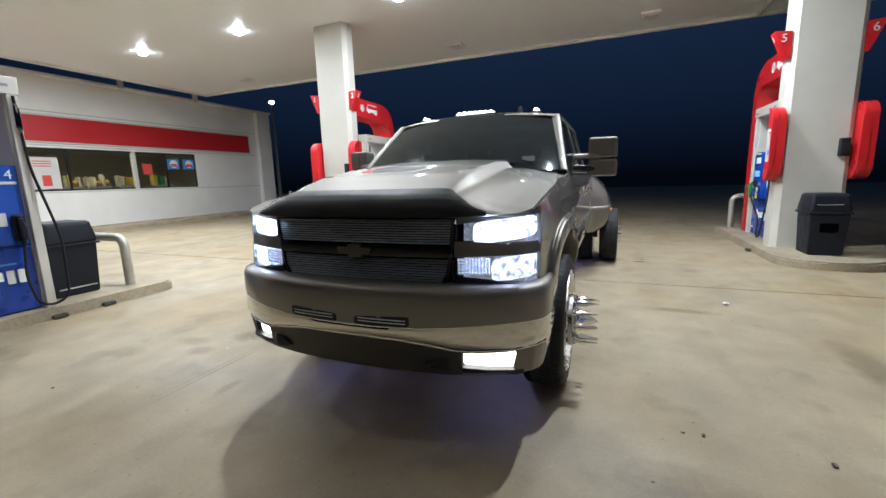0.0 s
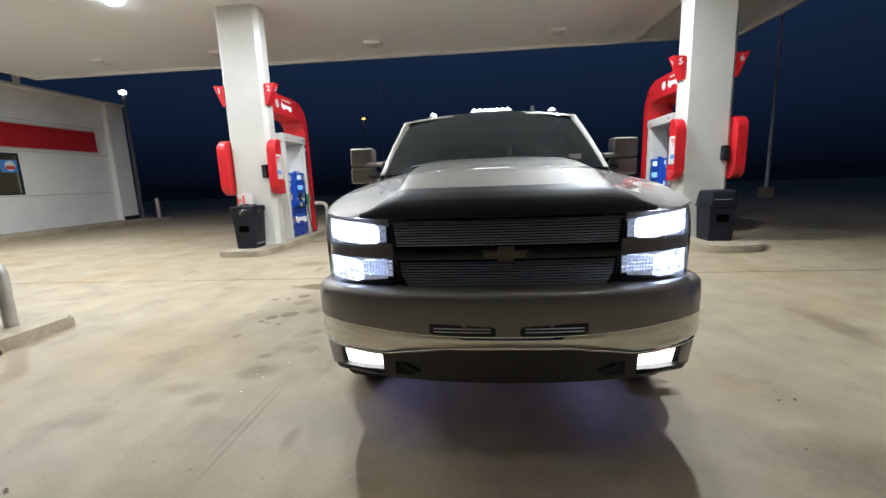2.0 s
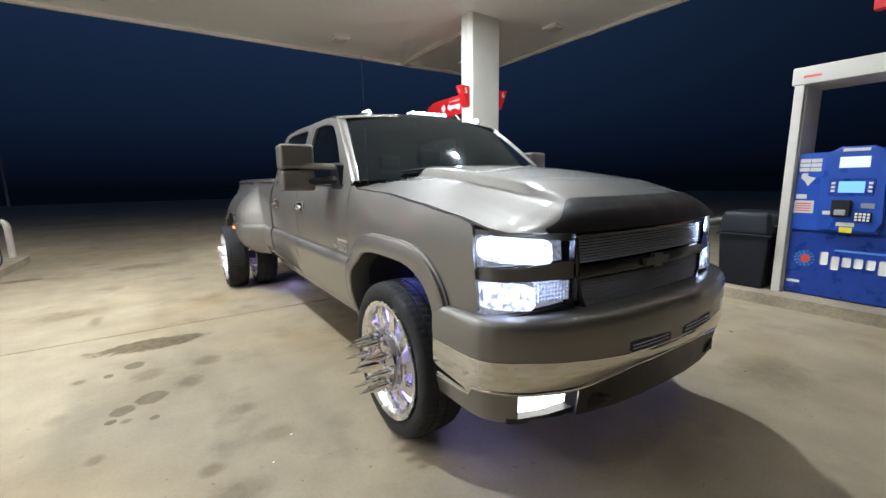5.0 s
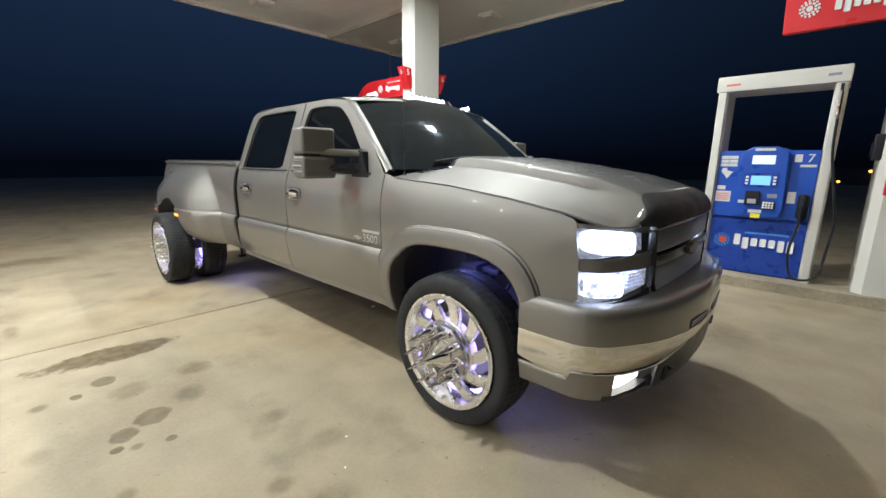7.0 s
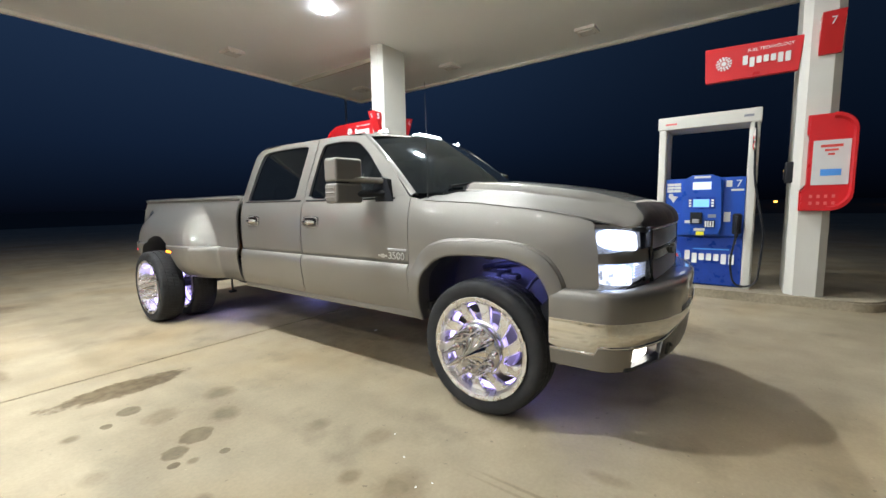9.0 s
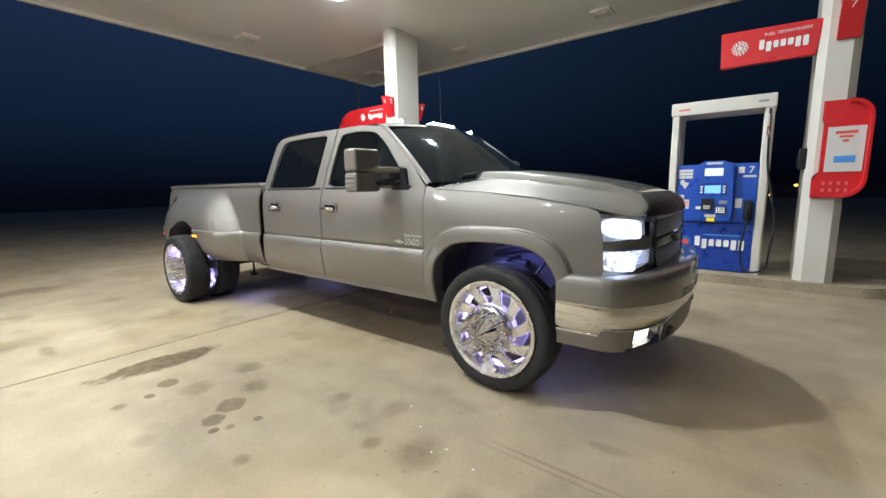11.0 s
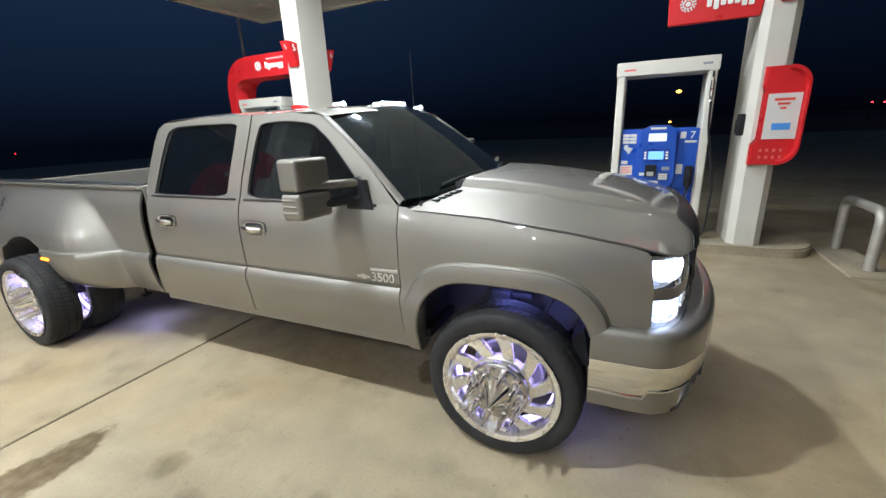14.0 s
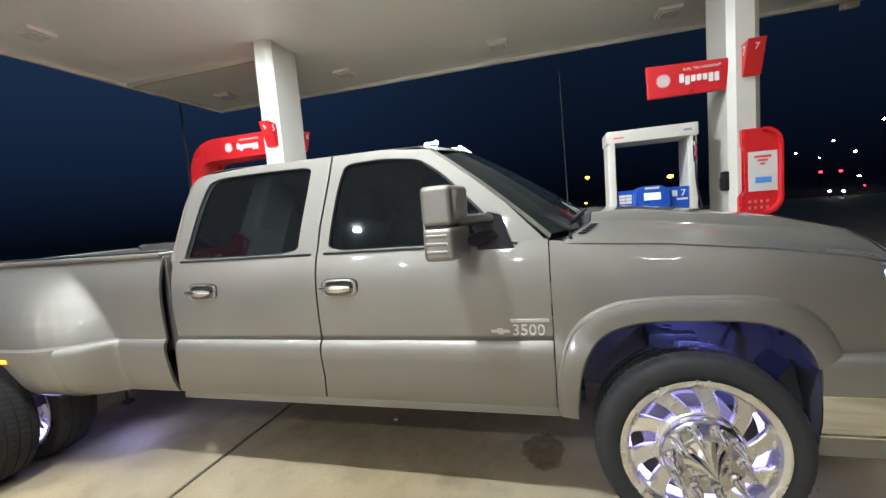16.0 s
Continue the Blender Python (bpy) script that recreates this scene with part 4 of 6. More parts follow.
single("pavement_step", boxed(BX, -16.1, Y0, 18.4, -0.02, 0.13, 0.02), M_KERB, "raised concrete walk along the shop front", "pavement", kind="structure", loc=(-17, 10, 0))
for y in (10.4, 13.4):
    single("canopy_post", tube(bmesh.new(), [(-16.4 - 0.6, y, BT - 0.02), (-17.0, y, CEIL + 0.95)], 0.1, 10), M_WHITE, "short steel post between shop roof and canopy", "post", "roof posts", "structure")
single("bollard", tube(bmesh.new(), [(-16.3, 17.95, 0), (-16.3, 17.95, 1.0), (-16.3, 17.95, 1.04)], [0.08, 0.08, 0.05], 12), M_STEEL, "plain steel bollard by the shop corner", "bollard", loc=(-16.3, 17.95, 0))


# ---- far lamps and poles ----
def far_lamp(x, y, z, r, m, name, label, mast=None):
    t = thing(name, (x, y, 0), label, "street lamp", "far lamps")
    part("pole", tube(bmesh.new(), [(x, y, -0.03), (x, y, z + r * 0.5)], [0.1, 0.07] if mast else [0.04, 0.03], 8), mast or M_DARK, t)
    b = bmesh.new()
    bmesh.ops.create_icosphere(b, subdivisions=2, radius=r)
    for v in b.verts:
        v.co = Vector((x + v.co.x * 1.2, y + v.co.y * 1.2, z + v.co.z * 0.8))
    part("lamp_head", b, m, t)
    return t


G_SODIUM, G_COOL, G_REDF = glow("sodium_glow", (1.0, 0.42, 0.06), 6), glow("cool_far_glow", (0.95, 1.0, 0.9), 14), glow("far_red_glow", (1.0, 0.03, 0.05), 5)
far_lamp(-13.7, 46.0, 8.3, 0.15, G_SODIUM, "street_lamp", "tall street lamp with an orange sodium light", M_POLE)
far_lamp(-18.5, 19.5, 6.15, 0.14, G_COOL, "flood_light", "bright white flood light on a pole behind the shop", M_STEEL)
t = thing("light_pole", (12.7, 21.3, 0), "tall bare grey light pole beyond the forecourt", "pole")
part("shaft", tube(bmesh.new(), [(12.7, 21.3, 0.3), (12.7, 21.3, 11.5)], [0.085, 0.05], 10), M_POLE, t)
part("base", boxed(12.45, 12.95, 21.05, 21.55, -0.03, 0.5, 0.05), M_KERB, t, "concrete pole base")

FAR = [(145, -7.7, 9.0, 0.75, G_SODIUM), (112, -25, 5.7, 0.75, G_SODIUM), (95.5, -3.4, 0.8, 0.3, G_SODIUM), (95, -43.6, 7.4, 0.3, G_COOL), (91, -51, 6.5, 0.4, G_COOL), (101, -53, 9.6, 0.3, G_COOL),
       (66.8, -33.2, 2.8, 0.32, G_REDF), (65.8, -35, 2.7, 0.32, G_REDF), (56.3, -31.6, 1.8, 0.2, G_COOL), (39.5, -20.8, 0.55, 0.17, G_COOL), (40.6, -20.4, 0.6, 0.15, G_COOL),
       (25.7, 86.4, 0.6, 0.1, G_REDF), (-46.5, 78.7, 1.9, 0.3, G_SODIUM), (78, 5.5, 0.7, 0.2, G_COOL), (55.7, 2.2, 0.45, 0.16, G_SODIUM), (45.7, 1.6, 0.34, 0.1, G_SODIUM), (45.6, 0.8, 0.25, 0.12, G_SODIUM),
       (75.7, -37.6, 5.2, 0.2, G_COOL), (73.3, -42.1, 0.35, 0.22, G_REDF), (72.0, -43.6, 9.8, 0.34, G_COOL), (80.2, -28.6, 2.7, 0.2, G_REDF), (79.7, -29.8, 2.6, 0.2, G_REDF), (78.9, -31.6, 5.0, 0.2, G_COOL), (-31.8, 52.5, 1.65, 0.25, G_COOL)]
for fx, fy, fz, fr, fm in FAR:
    far_lamp(fx, fy, fz, fr * (0.8 if fm is G_SODIUM else 0.62), fm, "far_light", "small glowing light far off in the dark")

# security camera under the canopy's edge
t = thing("security_camera", (5.75, -2.15, CEIL), "small pale grey security camera under the canopy edge", "camera")
part("bracket", tube(bmesh.new(), [(5.75, -2.1, CEIL), (5.75, -2.1, CEIL - 0.12), (5.75, -2.16, CEIL - 0.17)], 0.022, 8), M_WHITE, t)
b = boxed(5.69, 5.81, -2.36, -2.08, CEIL - 0.26, CEIL - 0.15, 0.02)
part("housing", b, M_WHITE, t)
part("lens", tube(bmesh.new(), [(5.75, -2.35, CEIL - 0.205), (5.75, -2.375, CEIL - 0.205)], 0.035, 12), M_TRIMBLK, t, "dark lens")


# ---- litter and drawn glints on the slabs ----
def scrap(name, x, y, size, turn, material, label, category):
    bm = bmesh.new()
    rows = []
    for i in range(7):
        k = i / 6 - 0.5
        w = 0.32 * math.sqrt(max(0.0, 1 - (2.05 * k) ** 2)) + 0.03
        rows.append([Vector((k * size, w * size * q, 0.006 + 0.25 * size * k * k + 0.1 * size * abs(q))) for q in (-1, -0.5, 0, 0.5, 1)])
    grid(bm, rows)
    bmesh.ops.solidify(bm, geom=bm.faces[:], thickness=0.0015)
    bmesh.ops.transform(bm, matrix=pose(x, y, 0, 0, 0, turn), verts=bm.verts)
    return single(name, bm, material, label, category, "litter on the slabs", loc=(x, y, 0))


for k, (x, y, size) in enumerate(((0.43, 2.4, 0.05), (0.53, 2.41, 0.06), (1.07, 2.35, 0.07), (-3.75, 1.5, 0.06), (0.24, 1.93, 0.04), (0.55, 7.44, 0.1), (1.15, 4.51, 0.035))):
    scrap("dry_leaf", x, y, size * 0.48, 47 * k + 15, M_LEAF, "small curled brown dry leaf on the concrete", "leaf")
# white flecks stand in for small glints of light on the concrete
for k, (x, y) in enumerate(((-2.83, 3.12), (-2.97, 2.92), (-3.05, 2.66), (-3.1, 2.45), (-3.12, 2.71))):
    scrap("paper_crumb", x, y, 0.015, 50 * k, M_LETTER, "tiny white fleck on the concrete, standing in for a glint", "paper scrap")
scrap("paper_scrap", -1.42, 4.72, 0.05, 25, M_LETTER, "small pale paper scrap on the concrete", "paper scrap")
scrap("paper_scrap", 1.22, 5.09, 0.1, 70, M_LETTER, "small white paper scrap on the concrete", "paper scrap")
for x, y in ((-5.785, 2.5), (-5.785, 3.0), (2.33, 8.7)):
    single("broken_chip", boxed(x - 0.02, x + 0.05, y - 0.07, y + 0.07, 0.0, 0.05, 0.015), M_GROUND, "dark broken chip of kerb lying at its foot", "kerb chip", "kerb chips", loc=(x, y, 0))


# ---- the truck ----
truck = thing("pickup_truck", (CX, 4.9, 0), "pewter grey dual-rear-wheel pickup truck with lit lamps and spiked wheels", "pickup truck")
WTAB = [(0.5, 0.93), (0.56, 0.955), (0.62, 0.98), (0.7, 0.994), (0.8, 1.0), (0.95, 1.003), (1.1, 1.012), (1.25, 1.012), (1.36, 0.998), (1.43, 0.975), (1.47, 0.958), (1.55, 0.93)]


def half(y, z):
    """Half the body's width at a place of its side, with the low moulding that runs along it."""
    w = sum(lerp(WTAB, z + d) for d in (-0.06, -0.03, 0, 0.03, 0.06)) / 5
    if 3.0 < y < 6.4:
        w += lerp([(0.6, -0.004), (0.7, 0.012), (0.8, 0.023), (0.87, 0.03), (0.9, 0.0295), (0.92, 0.027), (0.935, 0.022), (0.945, 0.0165), (0.955, 0.008), (0.962, 0.0)], z)
    if y < 3.44 and z > 1.12:       # the fender rolls in towards the hood
        w -= 0.04 * min(1.0, (3.44 - y) / 0.5) * ((z - 1.12) / 0.33) ** 2
    if y < 2.75:
        w -= 0.068 * ((2.75 - y) / 0.75) ** 2
    return w


def U(s, u, y, z):
    return Vector((CX + s * u, y, z))


def shell(name, bm, m, parent=None, label="", thick=0.018, sharp=32):
    """A sheet given thickness."""
    bmesh.ops.remove_doubles(bm, verts=bm.verts, dist=1e-5)
    bmesh.ops.recalc_face_normals(bm, faces=bm.faces)
    ob = part(name, bm, m, parent or truck, label, sharp, weigh=False)
    mod = ob.modifiers.new("thickness", "SOLIDIFY")
    mod.thickness, mod.offset = thick, 0.0
    return ob


def side_panel(s, y_lo, y_hi, z_lo, z_hi, ny=10, add=None):
    """A panel of the body's side between two edges y_lo(z), y_hi(z)."""
    zs = sorted({z_lo + (z_hi - z_lo) * k / 24 for k in range(25)} | {0.87, 0.9, 0.92, 0.935, 0.945, 0.955, 0.962})
    bm = bmesh.new()
    rows = []
    for z in zs:
        a, b = y_lo(z), y_hi(z)
        rows.append([U(s, half(y, z) + (add(y, z) if add else 0), y, z) for y in [a + (b - a) * i / ny for i in range(ny + 1)]])
    grid(bm, rows)
    return bm


def ray_out(c, a, poly):
    """Where a ray from c at angle a leaves a polygon."""
    d = (math.cos(a), math.sin(a))
    best = None
    for (x0, y0), (x1, y1) in zip(poly, poly[1:] + poly[:1]):
        ex, ey = x1 - x0, y1 - y0
        den = d[0] * ey - d[1] * ex
        if abs(den) < 1e-9:
            continue
        t = ((x0 - c[0]) * ey - (y0 - c[1]) * ex) / den
        k = ((x0 - c[0]) * d[1] - (y0 - c[1]) * d[0]) / den
        if t > 0 and -1e-6 <= k <= 1 + 1e-6:
            best = t if best is None else max(best, t)
    return best


def squarer(a, n=3.5):
    """How much further out a squarish arch reaches than a round one at an angle."""
    reach = 0.91 if math.cos(a) > 0 else 0.86
    return ((abs(math.cos(a)) / reach) ** n + abs(math.sin(a)) ** n) ** (-1 / n)


def arch_panel(s, c, r, poly, a0, a1, add=None, steps=9, n=48, square=3.5):
    """A panel round a wheel arch: from the arch out to the polygon."""
    angles = sorted({a0 + (a1 - a0) * i / n for i in range(n + 1)} | {a for a in (math.atan2(z - c[1], y - c[0]) for y, z in poly) if a0 < a < a1})
    bm = bmesh.new()
    rows = []
    for a in angles:
        r_ = r * squarer(a, square)
        t = max(ray_out(c, a, poly), r_ + 0.003)
        row = []
        for k in range(steps + 1):
            q = r_ + (t - r_) * (k / steps)
            y, z = c[0] + q * math.cos(a), c[1] + q * math.sin(a)
            row.append(U(s, half(y, z) + (add(y, z) if add else 0), y, z))
        rows.append(row)
    grid(bm, rows)
    return bm


FW, RW, AXLE = 2.82, 7.2, 0.445          # axle places and height
ARCH = (2.82, 0.50)
FEN = [(3.437, 0.57), (3.437, 1.454), (3.39, 1.449), (3.33, 1.427), (2.9, 1.399), (2.5, 1.357), (2.2, 1.31), (2.14, 1.291), (2.125, 1.275), (2.1, 1.115), (2.094, 0.925), (2.3, 0.925), (2.3, 0.57)]


def flare_strip(s, c, r0, r1, a0, a1, out, n=36):
    """A raised lip round an arch with a rounded section that turns in at its edge."""
    bm = bmesh.new()
    rows = []
    for i in range(n + 1):
        a = a0 + (a1 - a0) * i / n
        row = []
        for q, o in ((r0 + 0.012, -0.10), (r0, -0.012), (r0 + 0.002, out - 0.008), (r0 + 0.01, out), (r0 + 0.05, out + 0.001), (r1 - 0.026, out - 0.004), (r1 - 0.014, out - 0.008), (r1 - 0.01, out - 0.02), (r1, out - 0.026), (r1 + 0.004, -0.004)):
            y, z = c[0] + q * squarer(a) * math.cos(a), c[1] + q * squarer(a) * math.sin(a)
            row.append(U(s, half(y, min(z, 1.2)) + o, y, z))
        rows.append(row)
    grid(bm, rows)
    return bm


for s in (-1, 1):
    fen = shell("front_fender", arch_panel(s, ARCH, 0.59, FEN, radians(7), radians(152)), M_PAINT)
    shell("arch_flare", flare_strip(s, ARCH, 0.565, 0.675, radians(6), radians(143), 0.04), M_PAINT, fen, thick=0.005)
    # wheel well
    bm = bmesh.new()
    rows = [[U(s, u, ARCH[0] + 0.588 * squarer(radians(a)) * math.cos(radians(a)), ARCH[1] + 0.588 * squarer(radians(a)) * math.sin(radians(a))) for u in (0.955, 0.8, 0.68, 0.56)] for a in range(8, 189, 6)]
    grid(bm, rows)
    bm.faces.new([v for v in [bm.verts.new(U(s, 0.56, ARCH[0] + 0.588 * squarer(radians(a)) * math.cos(radians(a)), ARCH[1] + 0.588 * squarer(radians(a)) * math.sin(radians(a)))) for a in range(8, 189, 6)]])
    shell("wheel_well", bm, M_LINER, truck, "dark inner wheel well", 0.01)
    for ca in (100, 118, 136, 150):
        q = 0.575 * squarer(radians(ca))
        part("liner_clip", boxed(*sorted((CX + s * 0.74, CX + s * 0.762)), ARCH[0] + q * math.cos(radians(ca)) - 0.011, ARCH[0] + q * math.cos(radians(ca)) + 0.011, ARCH[1] + q * math.sin(radians(ca)) - 0.011, ARCH[1] + q * math.sin(radians(ca)) + 0.011, 0.004), M_GREY if ca == 118 else M_BLACK, truck)
    # doors: lower skins
    fd = shell("front_door", side_panel(s, lambda z: 3.442, lambda z: 4.685 + (0.03 if z < 0.75 else 0) * (0.75 - z) / 0.15, 0.605, 1.462), M_PAINT, truck, "pewter grey front door")
    rd = shell("rear_door", side_panel(s, lambda z: 4.695 + (0.03 if z < 0.75 else 0) * (0.75 - z) / 0.15, lambda z: 5.70 if z > 0.9 else 5.70 + 0.085 * ((0.9 - z) / 0.3) ** 1.5, 0.605, 1.462), M_PAINT, truck, "pewter grey rear door")
    part("sill", boxed(*sorted((CX + s * 0.8, CX + s * 0.962)), 3.42, 5.78, 0.545, 0.6, 0.012), M_PAINT, truck)
    # window surrounds and panes; (y, z) outlines run the same way round
    def glass_u(z):
        return 0.962 - (z - 1.46) * 0.275

    def dense(pts, k=4):
        out = []
        for (y0, z0), (y1, z1) in zip(pts, pts[1:] + pts[:1]):
            out += [(y0 + (y1 - y0) * i / k, z0 + (z1 - z0) * i / k) for i in range(k)]
        return out

    def rounded(pts, times=2):
        """Cuts the corners of a closed outline."""
        for _ in range(times):
            out = []
            for (y0, z0), (y1, z1) in zip(pts, pts[1:] + pts[:1]):
                out += [(y0 * 0.84 + y1 * 0.16, z0 * 0.84 + z1 * 0.16), (y0 * 0.16 + y1 * 0.84, z0 * 0.16 + z1 * 0.84)]
            pts = out
        return pts

    def surround(outer, inner, u_in=0.0):
        bm = bmesh.new()
        o, i_ = dense(outer), rounded(inner)
        rows = [[U(s, glass_u(z) + 0.004, y, z) for y, z in o],
                [U(s, glass_u(z0 * 0.5 + z1 * 0.5) + 0.005, y0 * 0.5 + y1 * 0.5, z0 * 0.5 + z1 * 0.5) for (y0, z0), (y1, z1) in zip(o, i_)],
                [U(s, glass_u(z) + 0.006, y, z) for y, z in i_], [U(s, glass_u(z) - 0.025, y, z) for y, z in i_]]
        grid(bm, rows, True)
        return bm

    fo = [(4.682, 1.452), (4.672, 1.6), (4.63, 1.86), (4.61, 2.012), (4.3, 2.014), (4.04, 1.985), (3.86, 1.86), (3.64, 1.66), (3.445, 1.452), (4.0, 1.452)]
    fi = [(4.625, 1.459), (4.615, 1.6), (4.575, 1.84), (4.535, 1.96), (4.3, 1.968), (4.09, 1.942), (3.95, 1.84), (3.78, 1.66), (3.605, 1.459), (4.0, 1.459)]
    ro = [(5.695, 1.452), (5.692, 1.5), (5.645, 1.8), (5.61, 1.92), (5.535, 1.993), (5.1, 2.016), (4.622, 2.012), (4.642, 1.86), (4.684, 1.6), (4.692, 1.452)]
    ri = [(5.62, 1.459), (5.615, 1.5), (5.54, 1.8), (5.485, 1.935), (5.4, 1.966), (5.1, 1.972), (4.745, 1.97), (4.76, 1.86), (4.80, 1.6), (4.815, 1.459)]
    for door, o, i_ in ((fd, fo, fi), (rd, ro, ri)):
        shell("window_frame", surround(o, i_), M_PAINT, door, thick=0.008)
        bm = bmesh.new()
        pts = rounded(i_)
        vs = [bm.verts.new(U(s, glass_u(z) - 0.012, y, z)) for y, z in pts]
        bm.faces.new(vs)
        part("window_pane", bm, M_TINT, door, "dark tinted side window", outward=(CX, 4.5, 1.3))
        bm = bmesh.new()
        grid(bm, [[U(s, glass_u(z) - 0.004, y, z) for y, z in pts], [U(s, glass_u(z) - 0.006, y + (4.65 - y) * 0.03, z + (1.7 - z) * 0.04) for y, z in pts]], True)
        part("window_seal", bm, M_BLACK, door, "black rubber window seal")
        part("belt_seal", boxed(*sorted((CX + s * 0.955, CX + s * 0.985)), min(y for y, _ in i_) - 0.02, max(y for y, _ in i_) + 0.02, 1.449, 1.462, 0.004, 1), M_DARK, door)
    # handles: a dark seam, a satin bezel, a dark cup and a chrome pull
    for door, y in ((fd, 4.545), (rd, 5.462)):
        zh, w = 1.264, half(y, 1.264)
        ring = [(y + 0.104 * math.copysign(abs(math.cos(a)) ** 0.5, math.cos(a)), zh + 0.05 * math.copysign(abs(math.sin(a)) ** 0.5, math.sin(a))) for a in [2 * math.pi * k / 28 for k in range(28)]]

        def loops(*steps):
            bm = bmesh.new()
            grid(bm, [[U(s, w + o, y + (yy - y) * k, zh + (zz - zh) * k) for yy, zz in ring] for k, o in steps], True)
            return bm
        h = part("door_handle", loops((0.98, 0.004), (0.96, 0.017), (0.86, 0.019), (0.76, 0.006)), M_SATIN, door, "satin door handle with a chrome pull")
        part("handle_seam", loops((1.07, 0.0), (1.05, 0.0105), (0.98, 0.0105), (0.96, 0.004)), M_BLACK, h, "black seal")
        b = bmesh.new()
        b.faces.new([b.verts.new(U(s, w + 0.009, y + (yy - y) * 0.8, zh + (zz - zh) * 0.8)) for yy, zz in ring])
        part("recess", b, M_TRIMBLK, h, "dark recess")
        part("pull", tube(bmesh.new(), [U(s, w + 0.016, y + 0.118, zh), U(s, w + 0.022, y + 0.075, zh), U(s, w + 0.032, y + 0.03, zh - 0.004), U(s, w + 0.032, y - 0.02, zh - 0.004), U(s, w + 0.018, y - 0.066, zh - 0.004)], [0.009, 0.014, 0.025, 0.025, 0.014], 12), M_SATIN2, h, "chrome pull")
    # badge: bars for the maker's mark, the digits themselves
    w = max(half(3.55, 0.99), half(3.55, 1.08)) + 0.003
    way = "-x" if s < 0 else "+x"
    y0 = 3.555
    bd = part("badge", letters("3500", 0.08, facing(way, (CX + s * (w + 0.004), y0, 1.018)), 0.005), M_SILVER, fd, "silver badge with digits")
    part("badge_bars", boxed(*sorted((CX + s * w, CX + s * (w + 0.008))), y0 - 0.1, y0 + 0.085, 1.058, 1.078, 0.003, 1), M_GREY, bd)
    mark = [(0.09, 1.008), (0.12, 1.008), (0.122, 1.0), (0.148, 1.0), (0.148, 1.008), (0.178, 1.008), (0.182, 1.022), (0.152, 1.022), (0.152, 1.03), (0.124, 1.03), (0.124, 1.022), (0.094, 1.022)]
    part("badge_mark", prism(bmesh.new(), [(y0 + p, z) for p, z in mark], "x", *sorted((CX + s * w, CX + s * (w + 0.008)))), M_SILVER, bd)
    # towing mirror
    def capped(z0, z1, y0, y1, u0, u1):
        """A mirror shell rounded in front, a little narrower at its ends."""
        b = boxed(*sorted((CX + s * u0, CX + s * u1)), y0, y1, z0, z1, 0.024, 4)
        for v in b.verts:
            v.co.y += 0.03 * ((v.co.x - CX) * s - u0) / (u1 - u0) * (1 if v.co.y < (y0 + y1) / 2 else 0.2)
        return b
    mr = part("mirror", capped(1.576, 1.752, 3.785, 3.945, 1.1, 1.33), M_PAINT, truck, "tall two-part towing mirror on double arms")
    part("mirror_lower_shell", capped(1.42, 1.57, 3.785, 3.945, 1.1, 1.33), M_PAINT, mr)
    part("mirror_spine", boxed(*sorted((CX + s * 1.108, CX + s * 1.32)), 3.832, 3.938, 1.45, 1.72, 0.01), M_BLACK, mr, "black gap between the shells")
    part("mirror_glass", boxed(*sorted((CX + s * 1.125, CX + s * 1.305)), 3.94, 3.952, 1.45, 1.72, 0.004, 1), M_CHROME, mr, "mirror glass")
    for z in (1.455, 1.49, 1.525):
        part("mirror_rib", boxed(*sorted((CX + s * 1.318, CX + s * 1.334)), 3.84, 3.94, z, z + 0.017, 0.005, 1), M_PAINT, mr)
    part("mirror_arm", tube(bmesh.new(), bend([U(s, 0.94, 3.68, 1.585), U(s, 1.0, 3.74, 1.59), U(s, 1.2, 3.83, 1.595)], 0.04), 0.026, 10), M_PAINT, mr)
    part("mirror_arm", tube(bmesh.new(), bend([U(s, 0.95, 3.68, 1.5), U(s, 1.0, 3.74, 1.495), U(s, 1.2, 3.85, 1.485)], 0.04), 0.03, 10), M_BLACK, mr, "black lower arm")
    part("mirror_foot", prism(bmesh.new(), [(3.6, 1.43), (3.78, 1.43), (3.8, 1.55), (3.72, 1.62), (3.66, 1.6)], "x", *sorted((CX + s * 0.925, CX + s * 0.985))), M_BLACK, mr, "black mirror foot")
    # bed side with the wide rear fender
    def bulge(y, z):
        """How far the rear fender stands out: steep in front, leaning back as it rises, flat over the wheels."""
        lean = lerp([(0.955, 0.0), (0.968, 0.03), (1.1, 0.07), (1.2, 0.115), (1.3, 0.18), (1.42, 0.32)], z)
        front = lerp([(6.18, 0), (6.2, 0.05), (6.225, 0.17), (6.26, 0.36), (6.31, 0.57), (6.37, 0.75), (6.45, 0.9), (6.54, 0.97), (6.65, 1)], y - lean)
        rear = lerp([(7.7, 1), (7.9, 0.9), (8.08, 0.55), (8.2, 0.12), (8.26, 0)], y + lean * 0.6)
        ez = lerp([(0.5, 0.1), (0.6, 0.15), (0.63, 0.19), (0.67, 0.228), (0.72, 0.25), (0.82, 0.27), (0.93, 0.282), (0.955, 0.28), (0.968, 0.258), (1.03, 0.25), (1.1, 0.232), (1.17, 0.2), (1.24, 0.157), (1.3, 0.112), (1.35, 0.068), (1.39, 0.034), (1.42, 0.013), (1.45, 0.002), (1.46, 0)], z)
        return min(front, rear) * ez

    def arch_z(y):
        q = (y - RW) / 0.57
        return 0.5 + 0.57 * math.sqrt(1 - q * q) if abs(q) < 1 else 0.0
